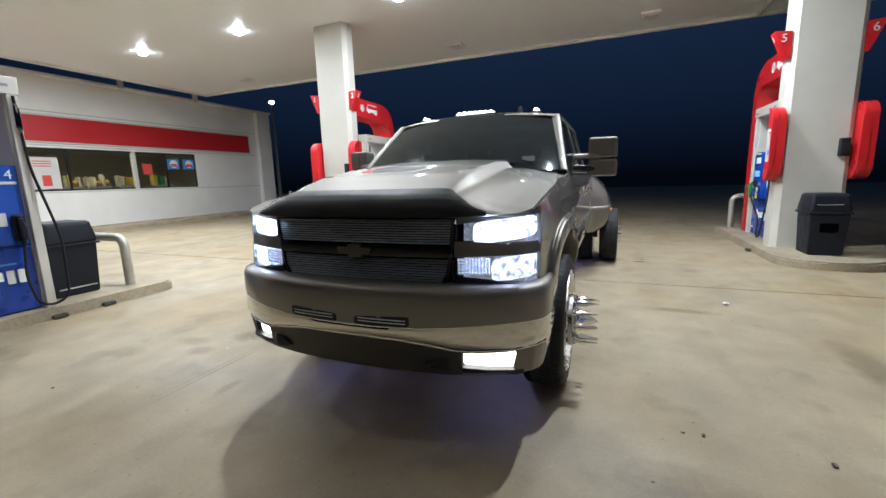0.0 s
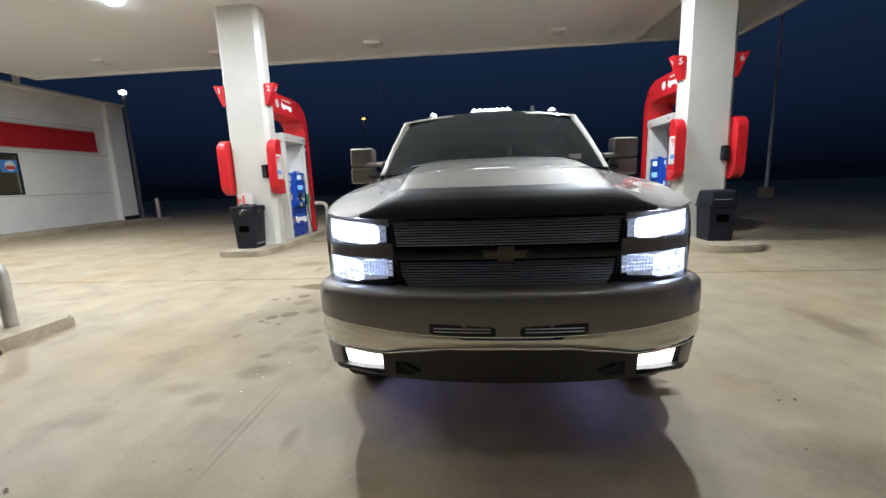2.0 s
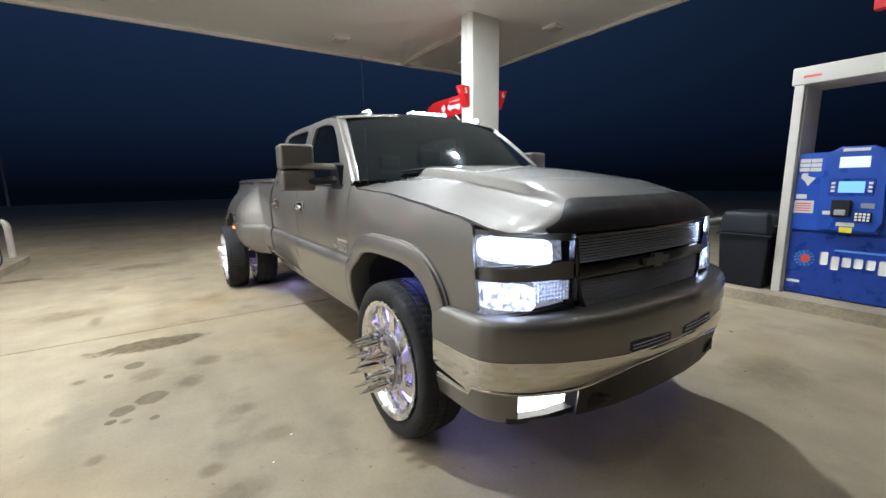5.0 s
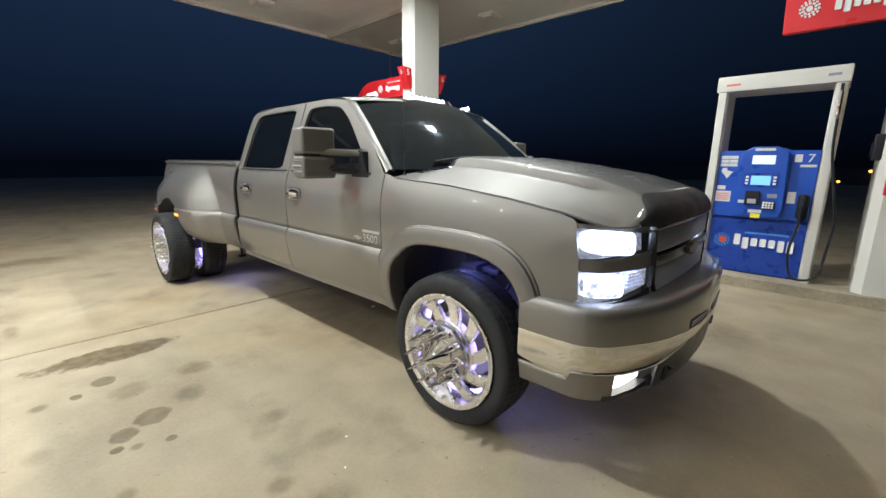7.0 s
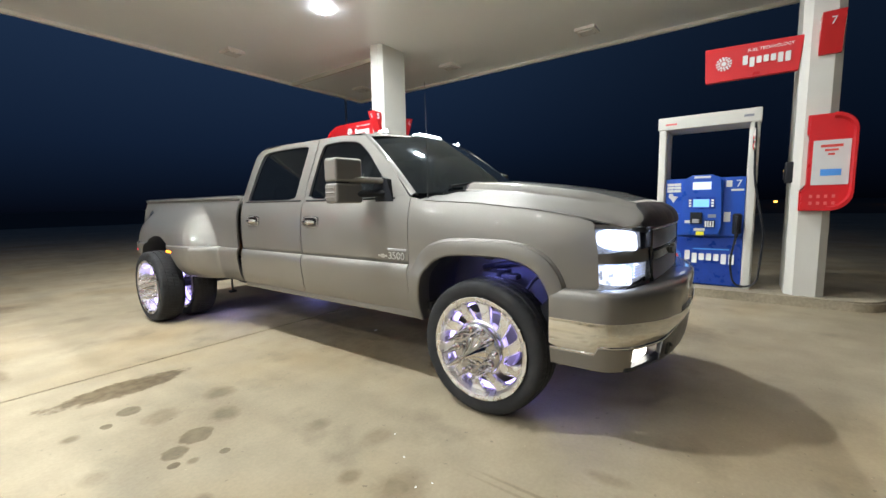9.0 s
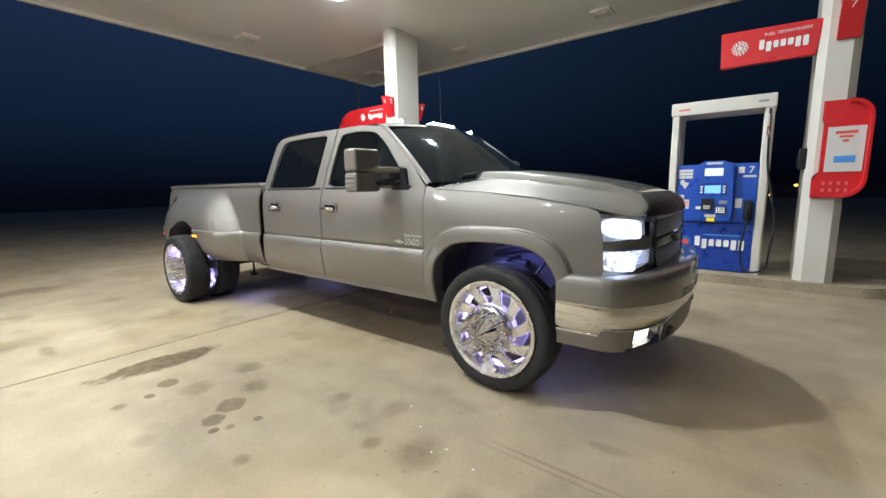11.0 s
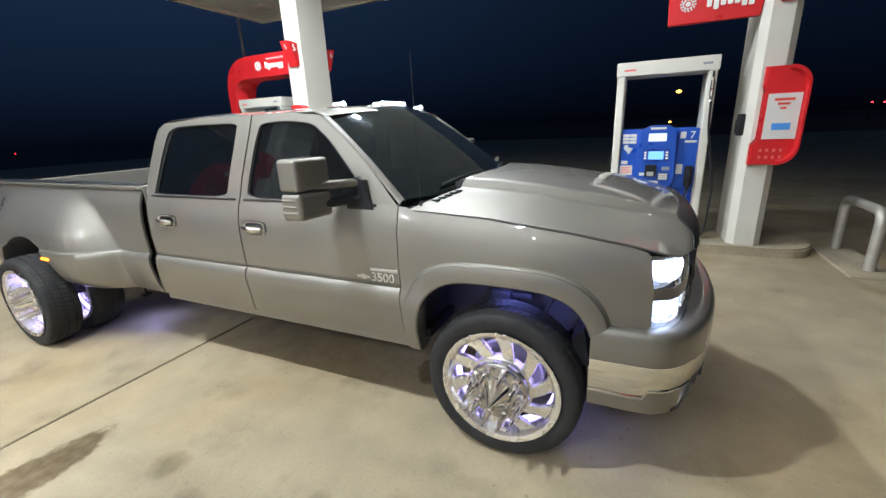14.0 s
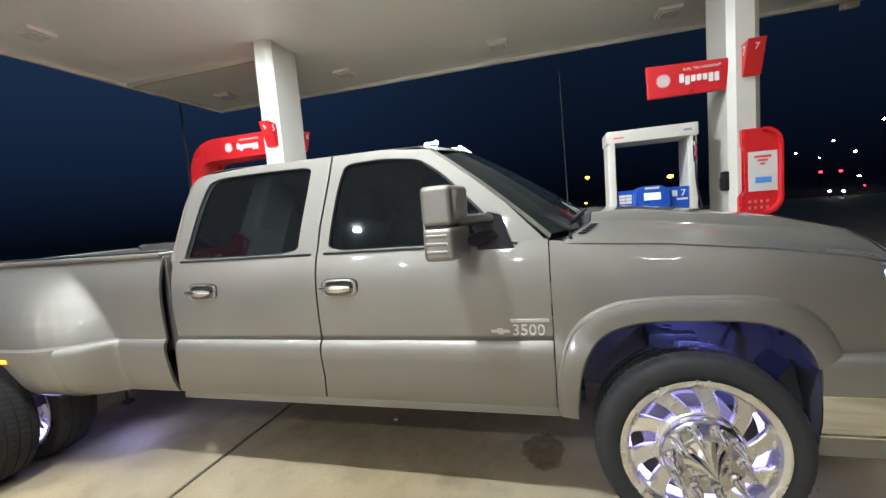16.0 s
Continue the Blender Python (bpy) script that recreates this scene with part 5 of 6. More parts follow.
    zs = sorted({0.6 + 0.9 * k / 40 for k in range(41)} | {0.87, 0.92, 0.945, 0.955, 0.962, 0.968})
    ys = sorted({5.8 + 2.5 * k / 60 for k in range(61)} | {6.15 + 0.4 * k / 24 for k in range(25)} | {RW - 0.57 * math.cos(math.pi * k / 48) for k in range(2, 47)})
    bm = bmesh.new()
    rows = []
    for z in zs:
        rows.append([U(s, half(y, max(z, arch_z(y))) + bulge(y, max(z, arch_z(y))), y, max(z, arch_z(y))) for y in ys])
    grid(bm, rows)
    bmesh.ops.dissolve_degenerate(bm, dist=1e-4, edges=bm.edges)
    shell("bed_side", bm, M_PAINT, truck, "pewter bed side with a wide rounded rear fender")
    bm = bmesh.new()
    rows = []
    for i in range(33):
        a = radians(5 + 170 * i / 32)
        y, z = RW + 0.57 * math.cos(a), 0.5 + 0.57 * math.sin(a)
        w = half(y, z) + bulge(y, z)
        rows.append([U(s, w + 0.004, y, z), U(s, w - 0.03, RW + 0.562 * math.cos(a), 0.5 + 0.562 * math.sin(a)), U(s, 0.55, RW + 0.6 * math.cos(a), 0.5 + 0.6 * math.sin(a))])
    grid(bm, rows)
    shell("rear_wheel_well", bm, M_LINER, truck, "dark rear wheel well", 0.008)
    part("bed_rail", boxed(*sorted((CX + s * 0.86, CX + s * 0.985)), 5.8, 8.3, 1.49, 1.525, 0.014, 3), M_PAINT, truck)
    part("rail_cap", boxed(*sorted((CX + s * 0.87, CX + s * 0.955)), 5.83, 8.27, 1.522, 1.536, 0.005, 1), M_BLACK, truck, "black rail cap")
    part("bed_inner_side", boxed(*sorted((CX + s * 0.86, CX + s * 0.88)), 5.83, 8.27, 0.85, 1.5), M_PAINT, truck)
    part("side_marker", boxed(*sorted((CX + s * 1.25, CX + s * 1.3)), 6.72, 6.84, 0.885, 0.91, 0.004, 1), M_AMBER, truck, "lit amber side marker")
    part("rear_marker", boxed(*sorted((CX + s * 1.2, CX + s * 1.262)), 7.86, 7.9, 0.86, 0.885, 0.004, 1), M_TAIL, truck, "lit red rear marker")

# hood: crowned sheet with a raised middle and a steep nose
ZC = [(1.866, 1.235), (1.871, 1.272), (1.882, 1.305), (1.9, 1.33), (1.93, 1.35), (1.98, 1.368), (2.06, 1.385), (2.16, 1.402), (2.3, 1.43), (2.6, 1.482), (2.9, 1.517), (3.15, 1.528), (3.4, 1.53)]
ZE = [(2.0, 1.258), (2.05, 1.278), (2.2, 1.314), (2.5, 1.362), (2.9, 1.404), (3.4, 1.434)]


def hood_point(u, v):
    """u: -1 to 1 across; v: 0 at the nose, 1 at the windscreen."""
    q = abs(u)
    nose = 1.866 + 0.11 * q ** 2.2 + 0.075 * q ** 9
    back = 3.12 + 0.26 * q ** 2
    y = nose + (back - nose) * v ** 1.25
    w = half(max(y, 2.02), lerp(ZE, max(y, 2.0))) - 0.008
    yc = 1.868 + (y - nose) * (3.12 - 1.868) / (back - nose)
    zc, ze = lerp(ZC, yc), lerp(ZE, max(y, 2.0))
    near = min(1.0, max(0.0, (2.5 - yc) / 0.45))
    crown = (1 - near) * (1 - q ** 3.0) + near * lerp([(0, 1), (0.5, 0.985), (0.58, 0.96), (0.64, 0.86), (0.72, 0.55), (0.78, 0.33), (0.86, 0.14), (1, 0)], q)
    z = ze + (zc - ze) * crown
    d = min(1, max(0, (0.6 - q) / 0.05))
    z += 0.05 * d * d * (3 - 2 * d) * min(1, max(0, (v - 0.05) * 3.2))
    return Vector((CX + u * w, y, z))


bm = bmesh.new()
NU, NV = 96, 44
rows = [[hood_point(-1 + 2 * i / NU, (j / NV)) for i in range(NU + 1)] for j in range(NV + 1)]
grid(bm, rows)
hood = shell("hood", bm, M_PAINT, truck, "pewter hood with a raised middle", 0.012, 60)
for s in (-1, 1):
    part("hood_gap_seal", tube(bmesh.new(), [hood_point(s, k / 24) + Vector((s * 0.004, 0, -0.004)) for k in range(25)], 0.003, 6), M_BLACK, truck)
bm = bmesh.new()
rows = []
for j in range(15):
    row = []
    for i in range(61):
        u = 0.78 * (-1 + i / 30)
        top = lerp([(0, 0.145), (0.5, 0.15), (0.57, 0.14), (0.62, 0.1), (0.67, 0.055), (0.72, 0.03), (0.8, 0.012)], abs(u))
        row.append(hood_point(u, top * j / 14) + Vector((0, -0.01, 0.008 if j else 0.0)))
    rows.append(row)
grid(bm, rows)
shell("hood_shield", bm, M_SHIELD, hood, "black stone shield over the hood's nose", 0.005, 60)
b = bmesh.new()
for i in range(5):
    p = hood_point(-0.86 + i * 0.045, 0.975) + Vector((0, 0, 0.011))
    box(b, p.x - 0.013, p.x + 0.013, p.y - 0.02, p.y + 0.02, p.z - 0.004, p.z + 0.003)
part("cowl_slots", b, M_BLACK, hood, "dark cowl slots")
bm = bmesh.new()
rows = [[hood_point(-1 + 2 * i / 40, 1) + Vector((0, 0.004, 0.0)) for i in range(41)],
        [hood_point(-1 + 2 * i / 40, 1) + Vector((0, 0.09, -0.035)) for i in range(41)],
        [Vector((CX - 0.9 + 1.8 * i / 40, 3.14 + 0.3 * (abs(-1 + i / 20)) ** 2 + 0.03, 1.50)) for i in range(41)]]
grid(bm, rows)
cowl = shell("cowl", bm, M_BLACK, truck, "black slotted plastic cowl", 0.012)

# windscreen, pillars, roof
def ws(u, v):
    q = abs(u)
    y0, y1 = 3.13 + 0.3 * q ** 2.2, 3.955 + 0.085 * q ** 2
    z0, z1 = 1.505 - 0.02 * q, 2.048 - 0.055 * q ** 2
    w = 0.925 + (0.762 - 0.925) * v
    return Vector((CX + u * w, y0 + (y1 - y0) * v, z0 + (z1 - z0) * v + 0.018 * math.sin(math.pi * v)))


bm = bmesh.new()
grid(bm, [[ws(-1 + i / 12, j / 10) for i in range(25)] for j in range(11)])
part("windscreen", bm, M_WS, truck, "raked tinted windscreen", 60, (CX, 5.0, 1.0))
for s in (-1, 1):
    bm = bmesh.new()
    rows = []
    for j in range(15):
        v = j / 14
        a = ws(s, v)
        yy = 3.435 + (4.05 - 3.435) * v
        zz = 1.464 + (1.992 - 1.464) * v + 0.02 * math.sin(math.pi * v)
        o = Vector((CX + s * (0.962 - (zz - 1.46) * 0.275 + 0.006), yy, zz))
        mid = (a + o) / 2 + Vector((s * 0.008, -0.006, 0.006))
        rows.append([a + Vector((-s * 0.02, 0.0, -0.012)), a, a + (mid - a) * 0.6, mid, o])
    grid(bm, rows)
    shell("windscreen_pillar", bm, M_PAINT, truck, thick=0.012, sharp=60)

bm = bmesh.new()
rows = []
for y, edge, mid in ((3.915, 1.975, 2.024), (3.945, 1.988, 2.042), (3.98, 1.999, 2.056), (4.1, 2.008, 2.067), (4.4, 2.014, 2.078), (4.9, 2.014, 2.08), (5.3, 2.018, 2.082), (5.42, 2.014, 2.077), (5.49, 2.003, 2.064), (5.55, 1.983, 2.04), (5.595, 1.945, 1.99), (5.615, 1.9, 1.94)):
    row = []
    for i in range(33):
        u = -1 + i / 16
        w = 0.962 - (edge - 1.46) * 0.275 + 0.006
        q = abs(u)
        yy = y + (0.09 * q ** 2 if y < 4.05 else 0)
        row.append(Vector((CX + u * w, yy, edge + (mid - 0.008 - edge) * (1 - q ** 2.3))))
    rows.append(row)
grid(bm, rows)
shell("roof", bm, M_PAINT, truck, "pewter cab roof", 0.003, 60)
bm = bmesh.new()
grid(bm, [[Vector((CX + u * w, y, z)) for u in (-1, -0.75, -0.4, 0, 0.4, 0.75, 1)] for y, z, w in ((5.617, 1.93, 0.83), (5.645, 1.85, 0.85), (5.7, 1.6, 0.925), (5.72, 1.46, 0.96), (5.73, 0.7, 0.98))])
shell("cab_back", bm, M_PAINT, truck)
part("rear_window", boxed(CX - 0.62, CX + 0.62, 5.725, 5.74, 1.56, 1.86, 0.004, 1), M_TRIMBLK, truck, "dark rear cab window")
for s in (-1, 1):       # rear corner pillars
    bm = bmesh.new()
    grid(bm, [[Vector((CX + s * (0.962 - (z - 1.46) * 0.275 + 0.005), y, z)), Vector((CX + s * (w + 0.01), y2, z2))] for y, z, y2, z2, w in ((5.69, 1.464, 5.72, 1.46, 0.96), (5.69, 1.5, 5.715, 1.5, 0.95), (5.645, 1.8, 5.665, 1.8, 0.86), (5.61, 1.92, 5.625, 1.91, 0.832), (5.535, 1.993, 5.6, 1.955, 0.82))])
    shell("rear_pillar", bm, M_PAINT, truck, thick=0.01)

# cab floor, seats, wheel: seen dimly through the glass
part("cab_floor", boxed(CX - 0.93, CX + 0.93, 3.3, 5.7, 0.62, 0.68), M_DARK, truck)
part("firewall", boxed(CX - 0.9, CX + 0.9, 3.36, 3.42, 0.65, 1.44), M_DARK, truck)
part("dashboard", boxed(CX - 0.88, CX + 0.88, 3.3, 3.85, 1.22, 1.46, 0.06, 3), M_BLACK, truck, "dark dashboard")
for x, y in ((CX - 0.42, 4.3), (CX + 0.42, 4.3), (CX - 0.42, 5.25), (CX + 0.42, 5.25)):
    st = part("seat", boxed(x - 0.27, x + 0.27, y - 0.3, y + 0.25, 0.85, 1.08, 0.07, 3), M_SEAT, truck, "grey cloth seat")
    b = boxed(x - 0.25, x + 0.25, y + 0.18, y + 0.32, 1.0, 1.62, 0.07, 3)
    for v in b.verts:
        v.co.y += (v.co.z - 1.0) * 0.2
    part("seat_back", b, M_SEAT, st)
    part("head_rest", boxed(x - 0.14, x + 0.14, y + 0.3, y + 0.42, 1.64, 1.82, 0.05, 3), M_SEAT, st)
b = bmesh.new()
ringp = [Vector((CX + 0.42 + 0.19 * math.cos(2 * math.pi * k / 24), 3.98 + 0.08 * math.sin(2 * math.pi * k / 24), 1.4 + 0.17 * math.sin(2 * math.pi * k / 24))) for k in range(25)]
tube(b, ringp, 0.014, 8, False)
part("steering_wheel", b, M_BLACK, truck)

# bed: floor, tailgate, front wall
part("bed_floor", boxed(CX - 0.87, CX + 0.87, 5.82, 8.27, 0.84, 0.88), M_DARK, truck, "dark bed floor")
# a dark panel stands in for the shade between cab and bed
part("gap_filler", boxed(CX - 0.92, CX + 0.92, 5.745, 5.79, 0.64, 1.45), M_DARK, truck, "dark panel filling the shaded gap between cab and bed")
part("bed_front", boxed(CX - 0.95, CX + 0.95, 5.79, 5.83, 0.66, 1.5, 0.01), M_PAINT, truck)
part("tailgate", boxed(CX - 0.84, CX + 0.84, 8.25, 8.33, 0.72, 1.5, 0.015), M_PAINT, truck)
for s in (-1, 1):
    part("tail_lamp", boxed(*sorted((CX + s * 0.86, CX + s * 0.985)), 8.27, 8.34, 0.95, 1.4, 0.015), M_REDBAND, truck, "red tail lamp")
part("rear_bumper", boxed(CX - 0.95, CX + 0.95, 8.32, 8.5, 0.5, 0.68, 0.04, 3), M_CHROME, truck, "chrome rear step bumper")

# front: lamps, grille, bumper
NOSE = [(0.0, 1.86), (0.3, 1.866), (0.5, 1.88), (0.62, 1.895), (0.72, 1.915), (0.8, 1.938), (0.86, 1.962), (0.9, 1.985), (0.925, 2.01), (0.942, 2.04), (0.952, 2.07), (0.96, 2.105), (0.966, 2.15)]


def front_y(u, base=1.86):
    """The nose's plan: flat in the middle, wrapping round at the corners."""
    return base - 1.86 + lerp(NOSE, abs(u))


def front_sheet(u0, u1, z0a, z1a, z0b, z1b, base, n=12, dz=4, lean=0.03):
    """A curved sheet across the nose; heights go from the a pair at u0 to the b pair at u1."""
    bm = bmesh.new()
    rows = []
    for j in range(dz + 1):
        row = []
        for i in range(n + 1):
            k = i / n
            if u0 * u1 > 0:
                k = 1 - (1 - k) ** 1.9
            u = u0 + (u1 - u0) * k
            z0, z1 = z0a + (z0b - z0a) * k, z1a + (z1b - z1a) * k
            z = z0 + (z1 - z0) * j / dz
            row.append(Vector((CX + u, front_y(u, base) + lean * (z - 0.9) / 0.35, z)))
        rows.append(row)
    grid(bm, rows)
    return bm


part("nose_panel", front_sheet(-0.94, 0.94, 0.86, 1.2, 0.86, 1.2, 1.94, 40), M_DARK, truck)
part("core_panel", front_sheet(-0.6, 0.6, 0.87, 1.235, 0.87, 1.235, 1.9, 24), M_TRIMBLK, truck)
for s in (-1, 1):
    for nm, za, zb, inner, m in (("headlight", (1.124, 1.214), (1.112, 1.26), 0.575, M_HEAD), ("turn_lamp", (0.94, 1.045), (0.905, 1.058), 0.55, M_HEAD2)):
        hl = shell(nm, front_sheet(s * inner, s * 0.962, *za, *zb, 1.915), M_REFL, truck, "glaring white front lamp in a clear lens", 0.01)
        g0, g1 = (0.7, 0.89) if nm == "headlight" else (0.755, 0.944)

        def edge(u, k):
            w = (u - inner) / (0.95 - inner)
            return za[k] + (zb[k] - za[k]) * w
        ou, oz = (0.15, 0.058) if nm == "headlight" else (0.11, 0.058)
        om = 0.5 * (g0 + g1) + (0.0 if nm == "headlight" else 0.0)
        oc = 0.5 * (edge(om, 0) + edge(om, 1))
        b = bmesh.new()
        rows = []
        for r in (0.02, 0.4, 0.7, 0.9, 1.0):
            ring = []
            for k in range(32):
                t_ = 2 * math.pi * k / 32
                u = min(om + ou * r * math.copysign(abs(math.cos(t_)) ** 0.42, math.cos(t_)), 0.956)
                z = oc + oz * r * math.copysign(abs(math.sin(t_)) ** 0.42, math.sin(t_)) + 0.12 * (u - om)
                ring.append(Vector((CX + s * u, front_y(u, 1.902) + 0.03 * (z - 0.9) / 0.35, z)))
            rows.append(ring)
        grid(b, rows, True)
        part("reflector_glow", b, m, hl, "glowing reflector", outward=(CX, 4.0, 1.0))
        uc, wu, wz = (0.775, 0.075, 0.038) if nm == "headlight" else (0.835, 0.05, 0.034)
        zc = 0.5 * (edge(uc, 0) + edge(uc, 1))
        b = bmesh.new()
        bmesh.ops.create_icosphere(b, subdivisions=3, radius=1)
        for v in b.verts:
            u = uc + v.co.x * wu
            v.co = Vector((CX + s * u, front_y(u, 1.9) + 0.02 + v.co.y * 0.012, zc + v.co.z * wz))
        part("bulb_glow", b, M_BULB, hl, "glaring bulb")
        if nm == "turn_lamp":
            b = bmesh.new()
            for i in range(10):
                for j in range(5):
                    u = inner + 0.02 + i * 0.0165
                    z = za[0] + 0.01 + j * 0.0175
                    box(b, *sorted((CX + s * u, CX + s * (u + 0.0145))), front_y(u, 1.9) - 0.002, front_y(u, 1.9) + 0.01, z, z + 0.0155, 0.003, 1)
            part("reflector_facets", b, M_REFL, hl, "faceted reflector")
        lens = part("lens", front_sheet(s * (inner + 0.003), s * 0.965, za[0], za[1], zb[0], zb[1], 1.868), M_CLEAR, hl, "clear lens", outward=(CX, 4.0, 1.0))
        lens.visible_shadow = False
        b = bmesh.new()
        grid(b, [[Vector((CX + s * u, front_y(u, y0), z)) for y0 in (1.872, 1.9)] for u, z in ((inner, za[0]), (inner, za[1]))])
        shell("lamp_bezel", b, M_TRIMBLK, hl, thick=0.004)
    part("nose_strip", front_sheet(s * 0.5, s * 0.965, 1.2, 1.25, 1.255, 1.275, 1.884), M_PAINT, truck)
    part("lamp_divider", front_sheet(s * 0.56, s * 0.965, 1.045, 1.125, 1.058, 1.115, 1.872), M_PAINT, truck)
    part("fender_tip", front_sheet(s * 0.56, s * 0.965, 0.9, 0.938, 0.9, 0.905, 1.875), M_DARK, truck)


def bar_across(bm, u0, u1, z, h, base, depth=0.03, n=16):
    rows = []
    for i in range(n + 1):
        u = u0 + (u1 - u0) * i / n
        y = front_y(u, base)
        rows.append([Vector((CX + u, y, z - h / 2)), Vector((CX + u, y - 0.004, z)), Vector((CX + u, y, z + h / 2)), Vector((CX + u, y + depth, z + h / 2)), Vector((CX + u, y + depth, z - h / 2))])
    vs = grid(bm, rows, True)
    bm.faces.new(vs[0])
    bm.faces.new(vs[-1][::-1])
    return bm


b = bmesh.new()
bar_across(b, -0.575, 0.575, 1.235, 0.018, 1.85)
bar_across(b, -0.5, 0.5, 0.885, 0.016, 1.85)
for s in (-1, 1):
    tube(b, [U(s, 0.565, front_y(0.565, 1.86), 1.235), U(s, 0.545, front_y(0.55, 1.86), 1.08), U(s, 0.53, front_y(0.53, 1.86), 0.96), U(s, 0.49, front_y(0.49, 1.86), 0.885)], 0.012, 8)
gr = part("grille", b, M_TRIMBLK, truck, "dark grille of fine billet slats in two rows")
for k in range(9):
    z = 1.113 + k * 0.0133
    part("slat", bar_across(bmesh.new(), -0.555, 0.555, z, 0.0055, 1.858, 0.02, 10), M_BILLET, gr)
for k in range(10):
    z = 0.9 + k * 0.0138
    w = 0.5 + 0.035 * min(1, k / 5)
    part("slat", bar_across(bmesh.new(), -w, w, z, 0.0055, 1.858, 0.02, 10), M_BILLET, gr)
part("grille_bar", bar_across(bmesh.new(), -0.55, 0.55, 1.07, 0.055, 1.846, 0.03), M_TRIMBLK, gr, "gloss black crossbar")
b = prism(bmesh.new(), [(CX - 0.115, 1.048), (CX - 0.045, 1.048), (CX - 0.04, 1.03), (CX + 0.05, 1.03), (CX + 0.045, 1.048), (CX + 0.105, 1.048), (CX + 0.125, 1.088), (CX + 0.045, 1.088), (CX + 0.05, 1.108), (CX - 0.04, 1.108), (CX - 0.045, 1.088), (CX - 0.125, 1.088)], "y", 1.825, 1.85)
for v in b.verts:
    v.co.x, v.co.z = CX + (v.co.x - CX) * 0.88, 1.069 + (v.co.z - 1.069) * 0.88
part("emblem", b, M_BOW, gr, "dull dark emblem plate")

for o in [gr] + list(gr.children):          # the grille sits back between the lamps
    for v in o.data.vertices:
        v.co.y += 0.02

PLAN = [(0.0, 1.712), (0.2, 1.716), (0.4, 1.734), (0.58, 1.766), (0.72, 1.808), (0.83, 1.858), (0.91, 1.912), (0.965, 1.968), (0.995, 2.022), (1.008, 2.075), (1.014, 2.15), (1.016, 2.355)]


def bumper_strip(profile, inset=0.0):
    """Sweeps a section along the bumper's plan. profile(u): list of (out, z)."""
    full = [(-u, y) for u, y in PLAN[::-1]] + PLAN[1:]
    fine = []
    for (u0, y0), (u1, y1) in zip(full, full[1:]):
        fine += [(u0 + (u1 - u0) * k / 3, y0 + (y1 - y0) * k / 3) for k in range(3)]
    fine.append(full[-1])
    rows = []
    for i, (u, y) in enumerate(fine):
        a, c = fine[max(i - 1, 0)], fine[min(i + 1, len(fine) - 1)]
        t = Vector((c[0] - a[0], c[1] - a[1], 0)).normalized()
        nrm = Vector((t.y, -t.x, 0))
        rows.append([Vector((CX + u, y, z)) + nrm * (o - inset) for o, z in profile(abs(u), y)])
    bm = bmesh.new()
    grid(bm, rows)
    return bm


def band_top(u):
    return lerp([(0, 0.7), (0.4, 0.705), (0.62, 0.72), (0.85, 0.735), (1.02, 0.737)], u)


def low_edge(u, y):
    if y > 2.08:
        return 0.548
    return lerp([(0, 0.632), (0.3, 0.628), (0.45, 0.61), (0.62, 0.585), (0.85, 0.585), (1.0, 0.592), (1.009, 0.588), (1.02, 0.548)], u)


bump = shell("front_bumper", bumper_strip(lambda u, y: [(-0.18, 0.9), (-0.06, 0.905), (-0.02, 0.902), (-0.006, 0.893), (0.001, 0.878), (0.004, 0.85), (0.005, 0.79), (0.002, band_top(u))]), M_PAINT, truck, "painted front bumper with a chrome band and lit fog lights", 0.012, 50)
shell("chrome_band", bumper_strip(lambda u, y: [(-0.006, band_top(u) - 0.004), (0.004, band_top(u) - 0.01), (0.006, 0.68), (0.004, 0.5 * (0.68 + low_edge(u, y))), (-0.01, low_edge(u, y) + 0.008), (-0.022, low_edge(u, y))]), M_BAND, bump, "polished bright metal band", 0.008, 50)
bm = bumper_strip(lambda u, y: [(-0.02, low_edge(u, y) - 0.002), (-0.012, low_edge(u, y) - 0.01), (-0.03, 0.455), (-0.055, 0.44 if y < 2.0 else 0.455), (-0.12, 0.432 if y < 2.0 else 0.455)])
shell("band_bead", bumper_strip(lambda u, y: [(0.002, band_top(u) - 0.008), (0.008, band_top(u) - 0.006), (0.008, band_top(u) - 0.003), (0.002, band_top(u))]), M_CHROME, bump, thick=0.002)
shell("band_bead", bumper_strip(lambda u, y: [(-0.014, low_edge(u, y) - 0.003), (-0.005, low_edge(u, y)), (-0.005, low_edge(u, y) + 0.004), (-0.012, low_edge(u, y) + 0.008)]), M_CHROME, bump, thick=0.002)
gone = [f for f in bm.faces if 0.6 < abs(f.calc_center_median().x - CX) < 0.88 and 0.46 < f.calc_center_median().z < low_edge(0.7, 1.8) - 0.02 and f.calc_center_median().y < 1.95]
bmesh.ops.delete(bm, geom=gone, context="FACES")
both = bm.copy()
# dark material puts shade into the valance's middle; its ends stay painted
bmesh.ops.delete(bm, geom=[f for f in bm.faces if abs(f.calc_center_median().x - CX) > 0.6], context="FACES")
shell("valance", bm, M_VAL, bump, "lower valance, its middle darkened to look shaded", 0.01, 50)
for s in (-1, 1):
    end = both.copy()
    bmesh.ops.delete(end, geom=[f for f in end.faces if (f.calc_center_median().x - CX) * s <= 0.6], context="FACES")
    shell("valance_end", end, M_PAINT, bump, "painted valance end", 0.01, 50)
both.free()
